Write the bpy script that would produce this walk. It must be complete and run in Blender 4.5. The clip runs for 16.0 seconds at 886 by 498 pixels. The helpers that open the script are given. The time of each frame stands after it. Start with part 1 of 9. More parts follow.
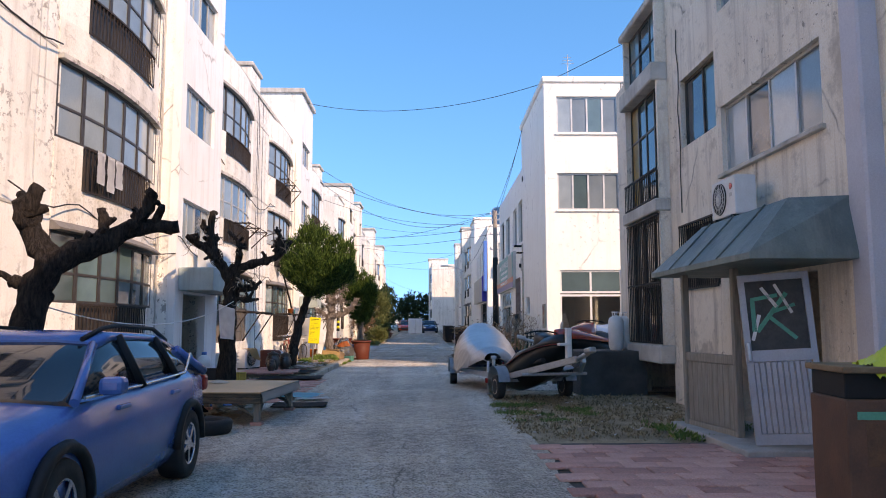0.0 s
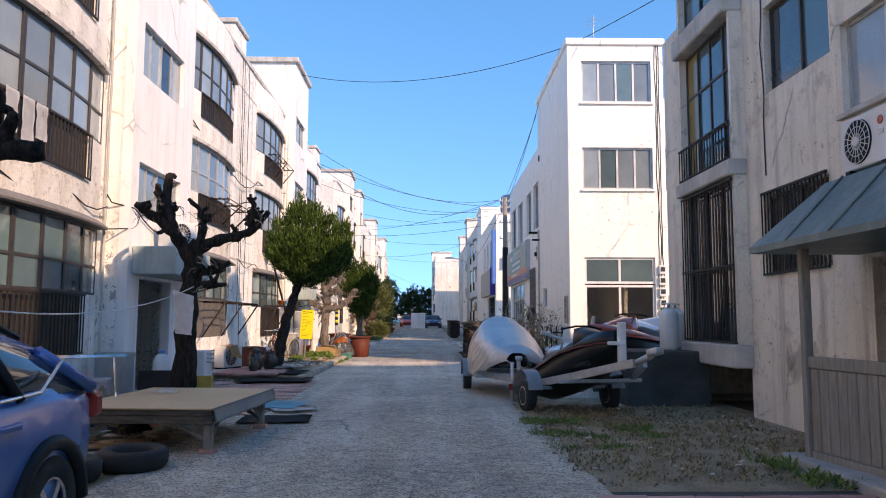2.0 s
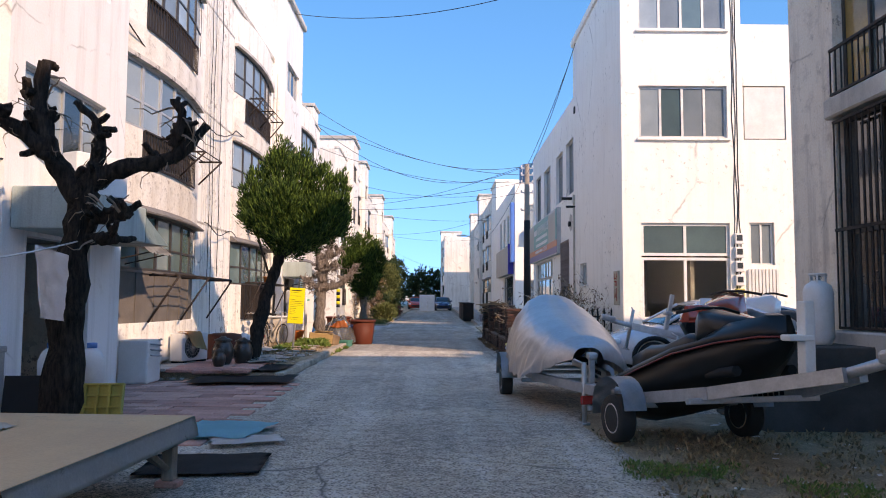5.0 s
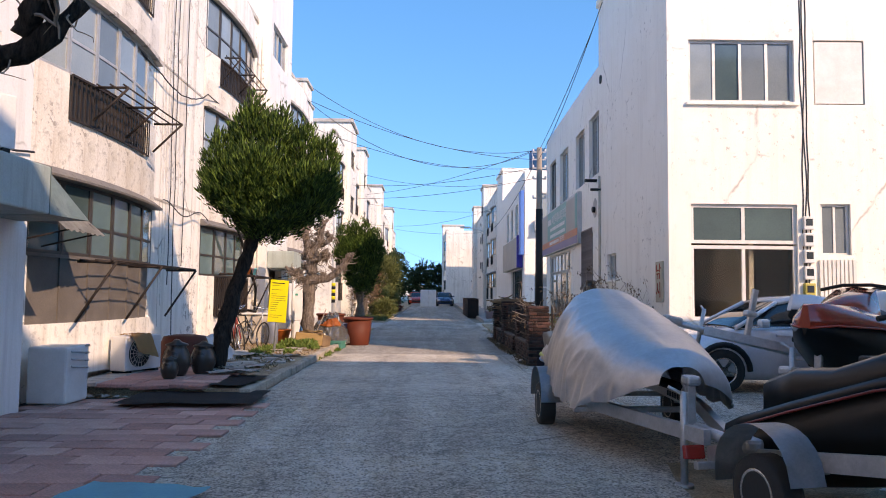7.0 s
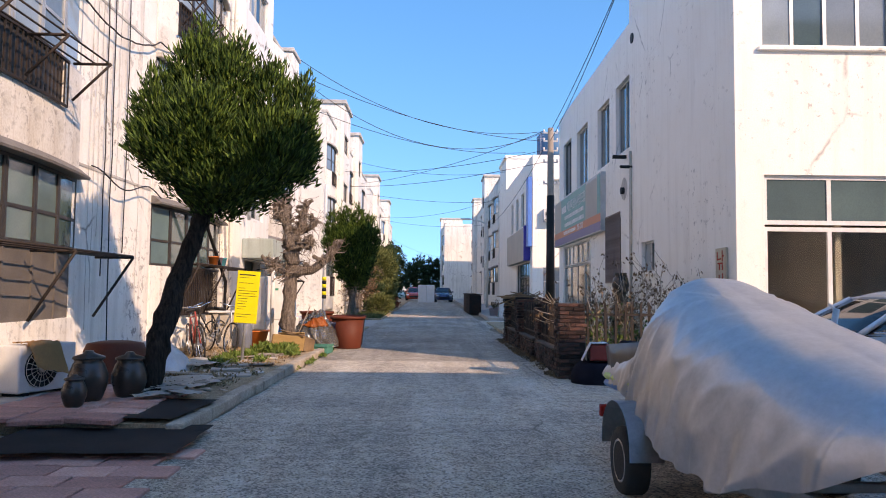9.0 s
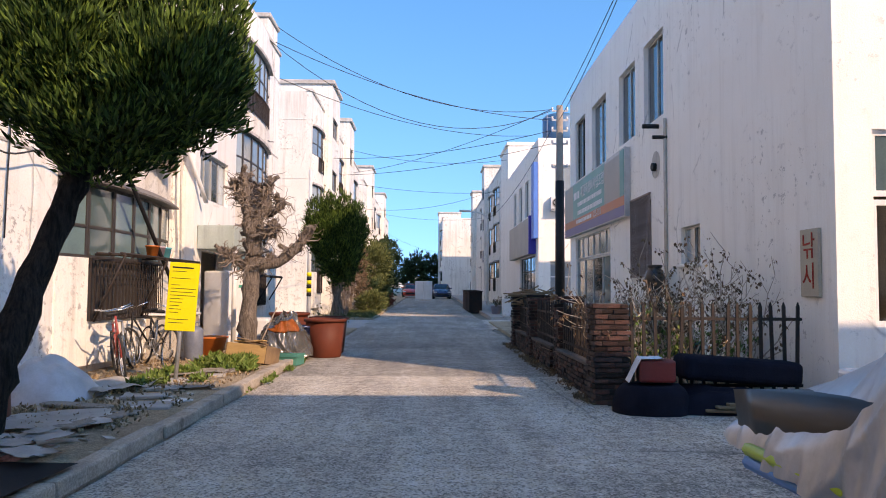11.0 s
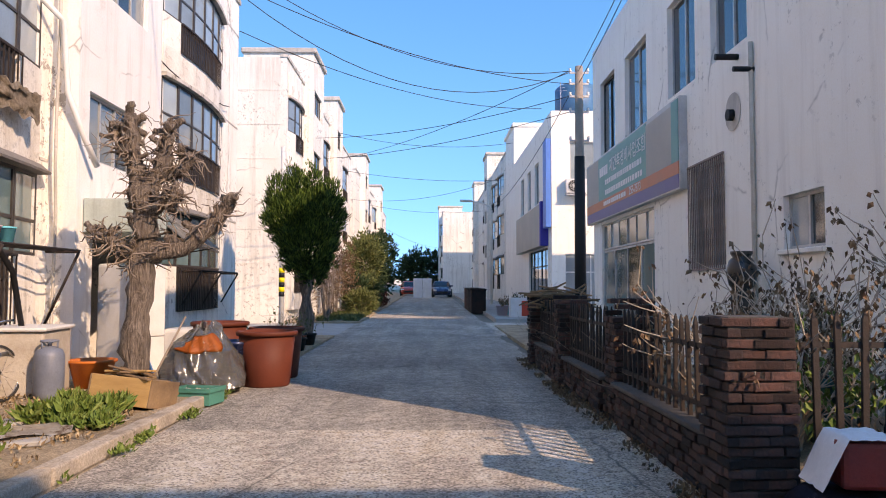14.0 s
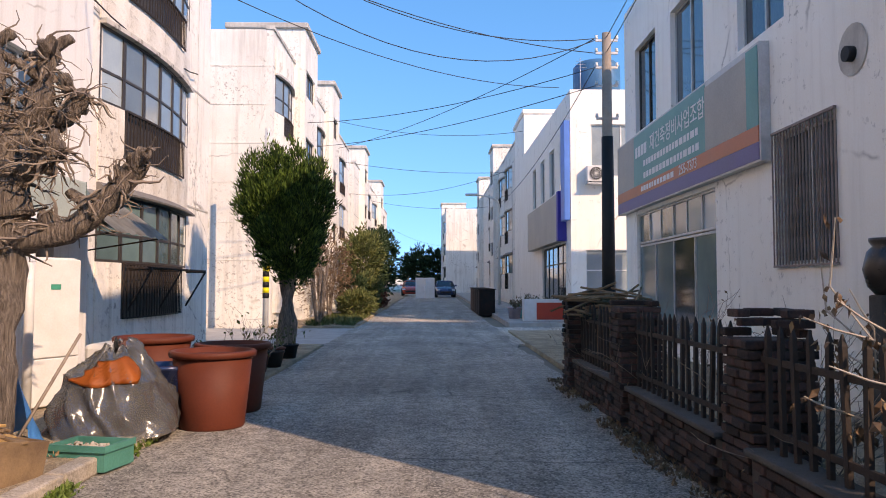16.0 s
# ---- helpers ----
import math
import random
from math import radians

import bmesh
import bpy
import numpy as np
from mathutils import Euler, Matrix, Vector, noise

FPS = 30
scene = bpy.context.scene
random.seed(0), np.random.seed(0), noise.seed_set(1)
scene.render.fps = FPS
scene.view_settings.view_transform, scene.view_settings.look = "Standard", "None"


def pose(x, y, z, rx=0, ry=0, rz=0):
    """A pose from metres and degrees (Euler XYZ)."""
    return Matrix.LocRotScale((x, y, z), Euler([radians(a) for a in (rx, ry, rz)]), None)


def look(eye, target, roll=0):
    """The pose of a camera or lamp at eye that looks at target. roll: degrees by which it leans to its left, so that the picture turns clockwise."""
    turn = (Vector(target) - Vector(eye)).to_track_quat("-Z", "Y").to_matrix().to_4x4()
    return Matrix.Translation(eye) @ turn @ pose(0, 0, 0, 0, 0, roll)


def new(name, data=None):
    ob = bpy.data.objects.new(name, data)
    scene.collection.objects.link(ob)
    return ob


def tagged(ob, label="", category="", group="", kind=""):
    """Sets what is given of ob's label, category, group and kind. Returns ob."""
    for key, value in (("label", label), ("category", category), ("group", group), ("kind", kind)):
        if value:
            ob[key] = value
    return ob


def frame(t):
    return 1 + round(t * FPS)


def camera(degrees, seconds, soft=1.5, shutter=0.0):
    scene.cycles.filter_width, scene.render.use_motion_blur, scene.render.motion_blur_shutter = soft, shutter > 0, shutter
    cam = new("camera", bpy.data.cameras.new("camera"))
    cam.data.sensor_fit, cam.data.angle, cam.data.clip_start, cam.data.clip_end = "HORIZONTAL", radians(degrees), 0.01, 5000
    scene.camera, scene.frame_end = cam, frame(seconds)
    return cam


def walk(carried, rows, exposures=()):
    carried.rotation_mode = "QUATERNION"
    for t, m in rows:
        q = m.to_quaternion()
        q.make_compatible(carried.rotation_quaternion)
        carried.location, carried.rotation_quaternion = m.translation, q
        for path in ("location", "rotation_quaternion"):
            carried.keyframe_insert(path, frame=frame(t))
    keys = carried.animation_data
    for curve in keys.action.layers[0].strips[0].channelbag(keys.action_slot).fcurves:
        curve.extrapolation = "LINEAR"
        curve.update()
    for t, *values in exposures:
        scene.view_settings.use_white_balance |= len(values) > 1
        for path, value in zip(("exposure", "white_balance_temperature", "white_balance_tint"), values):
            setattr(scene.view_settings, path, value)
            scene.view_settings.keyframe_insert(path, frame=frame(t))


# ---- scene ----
cam = camera(61.9, 16.0, soft=1.0)
METRES, EYE, TILT, LEAN, TURN = 24.6, 1.5, -0.6, 0.0, -1.5
ROWS = [
    (0.0, 0.0, 0.0, 0.0, 0.01, 6.42, 0.1),
    (0.5, -0.0014, 0.0323, -0.0013, 0.0, 6.36, 0.07),
    (1.0, -0.0042, 0.063, -0.001, -0.03, 6.26, 0.0),
    (1.5, -0.0069, 0.0934, -0.0009, 0.04, 6.17, -0.06),
    (2.0, -0.0087, 0.1245, -0.0003, 0.16, 6.05, -0.17),
    (2.5, -0.0118, 0.1556, 0.0002, 0.29, 5.93, -0.23),
    (3.0, -0.0141, 0.1861, 0.0001, 0.4, 5.74, -0.33),
    (3.5, -0.0177, 0.2156, 0.0004, 0.46, 5.55, -0.29),
    (4.0, -0.0197, 0.2454, -0.0004, 0.54, 5.38, -0.25),
    (4.5, -0.0223, 0.276, -0.0004, 0.62, 5.11, -0.25),
    (5.0, -0.0234, 0.3076, -0.0007, 0.7, 4.71, -0.32),
    (7.5, -0.0363, 0.4624, 0.0012, 0.61, 4.3, -0.66),
    (8.0, -0.0394, 0.4947, 0.0011, 0.51, 4.22, -0.74),
    (8.5, -0.0409, 0.5265, 0.0011, 0.45, 4.13, -0.73),
    (9.0, -0.0425, 0.558, 0.0017, 0.44, 4.01, -0.6),
    (9.5, -0.0432, 0.5906, 0.0024, 0.4, 3.91, -0.48),
    (10.0, -0.0428, 0.6228, 0.0031, 0.38, 3.83, -0.41),
    (12.5, -0.039, 0.7807, 0.0045, 0.29, 3.63, -0.39),
    (13.0, -0.0369, 0.8123, 0.0052, 0.37, 3.6, -0.34),
    (13.5, -0.0362, 0.8421, 0.0061, 0.42, 3.59, -0.2),
    (14.0, -0.0369, 0.8735, 0.0065, 0.47, 3.53, -0.1),
    (14.5, -0.0364, 0.9045, 0.0076, 0.54, 3.5, 0.05),
    (15.0, -0.0379, 0.9357, 0.0085, 0.51, 3.5, -0.0),
    (15.5, -0.0397, 0.9667, 0.0086, 0.59, 3.54, -0.02),
    (16.0, -0.0435, 0.9975, 0.0089, 0.62, 3.48, -0.06),
]
walk(cam, [(t, pose(0, 0, EYE, TILT, LEAN, TURN) @ pose(METRES * x, METRES * y, METRES * z, 90 + pitch, roll, yaw)) for t, x, y, z, yaw, pitch, roll in ROWS],
     exposures=[(0.0, 0.93, 11800, 30), (10.0, 0.93, 11800, 30), (13.0, 1.01, 11800, 30), (16.0, 0.89, 11800, 30)])

# ---- world, sun, exposure ----
SUN_AZ, SUN_EL = math.atan2(0.69, -0.72), radians(32.0)
world = bpy.data.worlds.new("world")
scene.world = world
world.use_nodes = True
wn = world.node_tree.nodes
sky = wn.new("ShaderNodeTexSky")
sky.sky_type, sky.sun_disc = "NISHITA", False
sky.sun_elevation, sky.sun_rotation = SUN_EL, SUN_AZ
sky.air_density, sky.dust_density, sky.ozone_density, sky.altitude = 1.0, 0.4, 3.0, 1500.0
deep = wn.new("ShaderNodeHueSaturation")
deep.inputs["Hue"].default_value, deep.inputs["Saturation"].default_value = 0.5, 1.34
world.node_tree.links.new(sky.outputs["Color"], deep.inputs["Color"])
# clear dry air: the pale band at the horizon stays low
aim, lift, unit = wn.new("ShaderNodeTexCoord"), wn.new("ShaderNodeVectorMath"), wn.new("ShaderNodeVectorMath")
lift.operation, unit.operation = "ADD", "NORMALIZE"
lift.inputs[1].default_value = (0.0, 0.0, 0.26)
world.node_tree.links.new(aim.outputs["Generated"], lift.inputs[0])
world.node_tree.links.new(lift.outputs["Vector"], unit.inputs[0])
world.node_tree.links.new(unit.outputs["Vector"], sky.inputs["Vector"])
wn["Background"].inputs["Strength"].default_value = 0.30
world.node_tree.links.new(deep.outputs["Color"], wn["Background"].inputs["Color"])
sun_data = bpy.data.lights.new("sun", "SUN")
sun_data.energy, sun_data.angle, sun_data.color = 2.35, radians(0.53), (1.0, 0.985, 0.96)
sun = new("sun", sun_data)
sun.matrix_world = look((30, -30, 40), (30 - 10 * math.sin(SUN_AZ), -30 - 10 * math.cos(SUN_AZ), 40 - 10 * math.tan(SUN_EL)))


# ---- materials ----
def ramp(nt, source, stops):
    r = nt.nodes.new("ShaderNodeValToRGB")
    while len(r.color_ramp.elements) < len(stops):
        r.color_ramp.elements.new(0.5)
    for e, (p, c) in zip(r.color_ramp.elements, stops):
        e.position, e.color = p, (*c, 1) if len(c) == 3 else c
    nt.links.new(source, r.inputs["Fac"])
    return r.outputs["Color"]


def mapped(nt, coord, scale):
    m = nt.nodes.new("ShaderNodeMapping")
    m.inputs["Scale"].default_value = scale
    nt.links.new(coord, m.inputs["Vector"])
    return m.outputs["Vector"]


def noise_tex(nt, coord, scale, detail=6.0, rough=0.6):
    n = nt.nodes.new("ShaderNodeTexNoise")
    n.inputs["Scale"].default_value, n.inputs["Detail"].default_value, n.inputs["Roughness"].default_value = scale, detail, rough
    nt.links.new(coord, n.inputs["Vector"])
    return n.outputs["Fac"]


def blend(nt, fac, a, b, mode="MIX"):
    m = nt.nodes.new("ShaderNodeMix")
    m.data_type, m.blend_type = "RGBA", mode
    for sock, v in ((m.inputs["Factor"], fac), (m.inputs["A"], a), (m.inputs["B"], b)):
        if isinstance(v, (tuple, list)):
            sock.default_value = (*v, 1)
        elif isinstance(v, (int, float)):
            sock.default_value = v
        else:
            nt.links.new(v, sock)
    return m.outputs["Result"]


def mat(name, c1, c2=None, scale=2.0, rough=0.85, metal=0.0, bump=0.25, bscale=45.0, streak=None, spot=None, crack=None, grain=None, rnd=0.0, coat=0.0, trans=0.0, spec=0.5, rvar=0.12, bdist=0.02, fine=0.16, spot2=None, chips=None):
    """c1..c2: the two tones; streak: (colour, amount) of runs down a wall; spot: (colour, scale, threshold); crack: (colour, scale, width); grain: stretch of the noise; rnd: change from piece to piece."""
    m = bpy.data.materials.new(name)
    m.use_nodes = True
    nt = m.node_tree
    b = nt.nodes["Principled BSDF"]
    tc = nt.nodes.new("ShaderNodeTexCoord").outputs["Object"]
    if c2 is None:
        c2 = tuple(v * 0.8 for v in c1)
    co = mapped(nt, tc, grain) if grain else tc
    n1 = noise_tex(nt, co, scale)
    col = ramp(nt, n1, [(0.33, c2), (0.66, c1)])
    n2 = noise_tex(nt, co, bscale, 4.0, 0.7)
    col = blend(nt, fine, col, ramp(nt, n2, [(0.3, (0.25, 0.25, 0.25)), (0.7, (0.85, 0.85, 0.85))]), "OVERLAY")
    if streak:
        s = ramp(nt, noise_tex(nt, mapped(nt, tc, (2.4, 2.4, 0.16)), 1.6, 7.0, 0.68), [(0.50, (0, 0, 0)), (0.74, (streak[1],) * 3)])
        col = blend(nt, s, col, streak[0])
    if spot:
        s = ramp(nt, noise_tex(nt, tc, spot[1], 8.0, 0.7), [(spot[2], (0, 0, 0)), (min(1, spot[2] + 0.07), (1, 1, 1))])
        col = blend(nt, s, col, spot[0])
    if spot2:
        s = ramp(nt, noise_tex(nt, tc, spot2[1], 9.0, 0.75), [(spot2[2], (0, 0, 0)), (min(1, spot2[2] + 0.12), (0.8, 0.8, 0.8))])
        col = blend(nt, s, col, spot2[0])
    if chips:
        # flaked paint: sharp-edged patches gathered in a few places
        n3 = noise_tex(nt, tc, chips[1] * 5.0, 10.0, 0.72)
        where = ramp(nt, noise_tex(nt, tc, chips[1] * 0.45, 3.0, 0.5), [(0.46, (0, 0, 0)), (0.62, (1, 1, 1))])
        s = ramp(nt, n3, [(chips[2] - 0.09, (0, 0, 0)), (chips[2] - 0.075, (0.9, 0.9, 0.9))])
        col = blend(nt, blend(nt, 1.0, s, where, "MULTIPLY"), col, chips[0])
    if crack:
        v = nt.nodes.new("ShaderNodeTexVoronoi")
        v.feature = "DISTANCE_TO_EDGE"
        v.inputs["Scale"].default_value = crack[1]
        warp = nt.nodes.new("ShaderNodeMix")
        warp.data_type = "VECTOR"
        warp.inputs["Factor"].default_value = 0.12
        nz = nt.nodes.new("ShaderNodeTexNoise")
        nz.inputs["Scale"].default_value = 3.0
        nt.links.new(tc, nz.inputs["Vector"])
        nt.links.new(tc, warp.inputs["A"])
        nt.links.new(nz.outputs["Color"], warp.inputs["B"])
        nt.links.new(warp.outputs["Result"], v.inputs["Vector"])
        line = ramp(nt, v.outputs["Distance"], [(0.0, (1, 1, 1)), (crack[2], (0, 0, 0))])
        gate = ramp(nt, noise_tex(nt, tc, 0.7), [(0.5, (0, 0, 0)), (0.6, (0.8, 0.8, 0.8))])
        col = blend(nt, blend(nt, 1.0, line, gate, "MULTIPLY"), col, crack[0])
    if rnd:
        oi = nt.nodes.new("ShaderNodeObjectInfo")
        g = ramp(nt, oi.outputs["Random"], [(0.0, (0.5 - rnd,) * 3), (1.0, (0.5 + rnd,) * 3)])
        col = blend(nt, 1.0, col, g, "OVERLAY")
    nt.links.new(col, b.inputs["Base Color"])
    b.inputs["Metallic"].default_value = metal
    b.inputs["Coat Weight"].default_value = coat
    b.inputs["Transmission Weight"].default_value = trans
    b.inputs["Specular IOR Level"].default_value = spec
    rr = nt.nodes.new("ShaderNodeMapRange")
    rr.inputs["To Min"].default_value, rr.inputs["To Max"].default_value = max(0.02, rough - rvar), min(1, rough + rvar)
    nt.links.new(n1, rr.inputs["Value"])
    nt.links.new(rr.outputs["Result"], b.inputs["Roughness"])
    if bump:
        bp = nt.nodes.new("ShaderNodeBump")
        bp.inputs["Strength"].default_value, bp.inputs["Distance"].default_value = bump, bdist
        nt.links.new(n2, bp.inputs["Height"])
        nt.links.new(bp.outputs["Normal"], b.inputs["Normal"])
    return m


def road_mat(name, pale, dull, stone, pit):
    """Worn paving: blotches, long worn tracks, single stones of the aggregate, pits, tar-dark stains and cracks."""
    m = bpy.data.materials.new(name)
    m.use_nodes = True
    nt = m.node_tree
    b = nt.nodes["Principled BSDF"]
    tc = nt.nodes.new("ShaderNodeTexCoord").outputs["Object"]
    col = ramp(nt, noise_tex(nt, tc, 0.55, 8.0, 0.66), [(0.36, dull), (0.62, pale)])
    tracks = ramp(nt, noise_tex(nt, mapped(nt, tc, (1.5, 0.09, 1.0)), 1.3, 5.0, 0.6), [(0.42, (0.40, 0.40, 0.40)), (0.60, (0.60, 0.595, 0.59))])
    col = blend(nt, 0.8, col, tracks, "OVERLAY")
    mottle = noise_tex(nt, tc, 7.0, 6.0, 0.7)
    col = blend(nt, 0.75, col, ramp(nt, mottle, [(0.36, (0.28, 0.28, 0.28)), (0.52, (0.5, 0.5, 0.5)), (0.66, (0.72, 0.72, 0.72))]), "OVERLAY")
    grit = noise_tex(nt, tc, 46.0, 5.0, 0.75)
    col = blend(nt, 0.85, col, ramp(nt, grit, [(0.34, (0.16, 0.16, 0.16)), (0.50, (0.5, 0.5, 0.5)), (0.66, (0.86, 0.86, 0.86))]), "OVERLAY")
    cells = nt.nodes.new("ShaderNodeTexVoronoi")
    cells.inputs["Scale"].default_value = 58.0
    nt.links.new(tc, cells.inputs["Vector"])
    tone = nt.nodes.new("ShaderNodeSeparateColor")
    nt.links.new(cells.outputs["Color"], tone.inputs["Color"])
    col = blend(nt, ramp(nt, tone.outputs["Red"], [(0.80, (0, 0, 0)), (0.86, (0.62, 0.62, 0.62))]), col, stone)
    col = blend(nt, ramp(nt, tone.outputs["Green"], [(0.76, (0, 0, 0)), (0.82, (0.7, 0.7, 0.7))]), col, pit)
    col = blend(nt, ramp(nt, noise_tex(nt, tc, 0.9, 9.0, 0.7), [(0.60, (0, 0, 0)), (0.70, (0.5, 0.5, 0.5))]), col, pit)
    col = blend(nt, ramp(nt, noise_tex(nt, tc, 1.9, 9.0, 0.75), [(0.61, (0, 0, 0)), (0.66, (0.6, 0.6, 0.6))]), col, stone)
    warp = nt.nodes.new("ShaderNodeMix")
    warp.data_type = "VECTOR"
    warp.inputs["Factor"].default_value = 0.16
    nz = nt.nodes.new("ShaderNodeTexNoise")
    nz.inputs["Scale"].default_value, nz.inputs["Detail"].default_value = 2.2, 7.0
    nt.links.new(tc, nz.inputs["Vector"])
    nt.links.new(tc, warp.inputs["A"])
    nt.links.new(nz.outputs["Color"], warp.inputs["B"])
    for scale, width in ((0.33, 0.0045),):
        v = nt.nodes.new("ShaderNodeTexVoronoi")
        v.feature = "DISTANCE_TO_EDGE"
        v.inputs["Scale"].default_value = scale
        nt.links.new(warp.outputs["Result"], v.inputs["Vector"])
        gate = ramp(nt, noise_tex(nt, tc, 0.5), [(0.45, (0, 0, 0)), (0.55, (0.85, 0.85, 0.85))])
        line = ramp(nt, v.outputs["Distance"], [(0.0, (1, 1, 1)), (width, (0, 0, 0))])
        col = blend(nt, blend(nt, 1.0, line, gate, "MULTIPLY"), col, pit)
    nt.links.new(col, b.inputs["Base Color"])
    b.inputs["Roughness"].default_value = 0.9
    b.inputs["Specular IOR Level"].default_value = 0.3
    bp = nt.nodes.new("ShaderNodeBump")
    bp.inputs["Strength"].default_value, bp.inputs["Distance"].default_value = 1.0, 0.03
    nt.links.new(grit, bp.inputs["Height"])
    nt.links.new(bp.outputs["Normal"], b.inputs["Normal"])
    return m


STUCCO_L = mat("old_white_stucco", (0.89, 0.855, 0.795), (0.78, 0.735, 0.665), 0.9, 0.9, bump=0.35, bscale=34, streak=((0.40, 0.35, 0.29), 0.55), spot=((0.56, 0.52, 0.46), 0.8, 0.60), spot2=((0.60, 0.56, 0.51), 4.5, 0.56), crack=((0.15, 0.13, 0.11), 0.45, 0.010), chips=((0.33, 0.30, 0.265), 1.3, 0.635), fine=0.4)
STUCCO_L2 = mat("far_cream_stucco", (0.82, 0.79, 0.72), (0.70, 0.66, 0.59), 0.7, 0.9, bump=0.3, bscale=30, streak=((0.38, 0.33, 0.27), 0.6), spot=((0.52, 0.47, 0.40), 1.0, 0.60), crack=((0.25, 0.22, 0.19), 0.4, 0.008), chips=((0.35, 0.31, 0.27), 1.6, 0.645), fine=0.35)
TOWER_W = mat("white_painted_wall", (0.82, 0.81, 0.79), (0.76, 0.74, 0.71), 0.8, 0.85, bump=0.2, bscale=35, streak=((0.45, 0.42, 0.38), 0.5), spot2=((0.6, 0.57, 0.53), 2.2, 0.58), crack=((0.3, 0.28, 0.25), 0.4, 0.007), fine=0.3)
STUCCO_R1 = mat("beige_stained_wall", (0.84, 0.74, 0.62), (0.73, 0.625, 0.51), 0.8, 0.9, bump=0.35, bscale=34, streak=((0.28, 0.215, 0.17), 0.7), spot=((0.50, 0.42, 0.345), 0.6, 0.57), spot2=((0.54, 0.46, 0.385), 3.4, 0.53), fine=0.45, crack=((0.20, 0.16, 0.13), 0.4, 0.009), chips=((0.30, 0.245, 0.20), 1.1, 0.675))
LILAC = mat("pale_lilac_paint", (0.55, 0.54, 0.58), (0.48, 0.47, 0.5), 0.8, 0.85)
STUCCO_R2 = mat("cream_white_wall", (0.93, 0.885, 0.81), (0.885, 0.83, 0.745), 0.7, 0.85, bump=0.22, bscale=40, streak=((0.58, 0.52, 0.45), 0.34), spot2=((0.74, 0.69, 0.62), 3.0, 0.60), crack=((0.36, 0.32, 0.28), 0.3, 0.007), chips=((0.52, 0.48, 0.43), 1.2, 0.67), fine=0.35)
STUCCO_S = mat("rust_run_stucco", (0.80, 0.76, 0.70), (0.62, 0.57, 0.50), 1.3, 0.9, bump=0.35, bscale=34, streak=((0.33, 0.20, 0.11), 0.75), spot=((0.46, 0.41, 0.35), 1.6, 0.57), spot2=((0.40, 0.36, 0.31), 5.0, 0.57), chips=((0.28, 0.25, 0.22), 2.0, 0.63), fine=0.45)
HOODM = mat("grey_brown_sheet_hood", (0.21, 0.19, 0.175), (0.12, 0.108, 0.10), 1.6, 0.7, bump=0.25, streak=((0.32, 0.29, 0.25), 0.5))
TRIM = mat("weathered_concrete_trim", (0.60, 0.57, 0.52), (0.40, 0.37, 0.33), 1.6, 0.9, bump=0.4, spot=((0.2, 0.18, 0.16), 1.5, 0.62), streak=((0.2, 0.18, 0.16), 0.6))
# near-black colour stands in for the deep shade of the void
DARKCONC = mat("void_shade_concrete", (0.085, 0.08, 0.078), (0.035, 0.033, 0.032), 2.0, 0.95, bump=0.5)
CONC = mat("grey_concrete", (0.42, 0.40, 0.37), (0.30, 0.285, 0.265), 2.2, 0.92, bump=0.45, spot=((0.18, 0.17, 0.16), 2.0, 0.63))
ROAD = road_mat("worn_concrete_road", (0.68, 0.615, 0.525), (0.46, 0.415, 0.355), (0.80, 0.73, 0.635), (0.13, 0.12, 0.107))
# darker copy of the road colour, deepens the shade on the far lane
ROAD_SHADED = road_mat("shade_darkened_road", (0.49, 0.445, 0.385), (0.30, 0.274, 0.24), (0.62, 0.565, 0.49), (0.09, 0.084, 0.075))
DIRT = mat("dry_dirt", (0.48, 0.37, 0.25), (0.27, 0.20, 0.135), 2.4, 0.97, bump=1.0, bscale=55, spot=((0.58, 0.48, 0.35), 5.5, 0.60), spot2=((0.10, 0.075, 0.052), 16.0, 0.57), fine=0.9, bdist=0.04)
GROUND = mat("distant_ground", (0.24, 0.21, 0.17), (0.17, 0.16, 0.12), 0.2, 0.95)
GLASS_F = mat("frosted_window_glass", (0.30, 0.36, 0.38), (0.20, 0.25, 0.27), 0.7, 0.10, bump=0.0, rnd=0.22, rvar=0.04, spec=0.8)
GLASS_D = mat("dark_window_glass", (0.05, 0.065, 0.075), (0.03, 0.04, 0.045), 0.7, 0.06, bump=0.0, rnd=0.2, rvar=0.03, spec=0.9)
GLASS_T = mat("teal_tinted_glass", (0.10, 0.17, 0.17), (0.07, 0.12, 0.13), 0.9, 0.08, bump=0.0, rnd=0.25, rvar=0.03, spec=0.9)
FR_DARK = mat("dark_bronze_frame", (0.075, 0.065, 0.06), (0.045, 0.04, 0.038), 5, 0.55, metal=0.3, bump=0.1)
FR_ALU = mat("aluminium_frame", (0.55, 0.55, 0.54), (0.42, 0.42, 0.41), 4, 0.5, metal=0.5, bump=0.1)
FR_WHITE = mat("white_frame", (0.74, 0.73, 0.70), (0.62, 0.61, 0.58), 4, 0.6, bump=0.1)
IRON = mat("rusty_black_iron", (0.030, 0.026, 0.025), (0.042, 0.026, 0.02), 6, 0.75, metal=0.3, bump=0.3)
RUST = mat("brown_rust", (0.20, 0.10, 0.055), (0.11, 0.06, 0.04), 8, 0.9, metal=0.2, bump=0.4)
WOODG = mat("grey_weathered_wood", (0.33, 0.30, 0.26), (0.20, 0.18, 0.155), 3, 0.85, grain=(9, 9, 1), bump=0.4)
# plaster coloured darker to stand in for the shade indoors
INNER = mat("shade_dark_plaster", (0.2, 0.18, 0.15), (0.14, 0.125, 0.1), 1.2, 0.9)
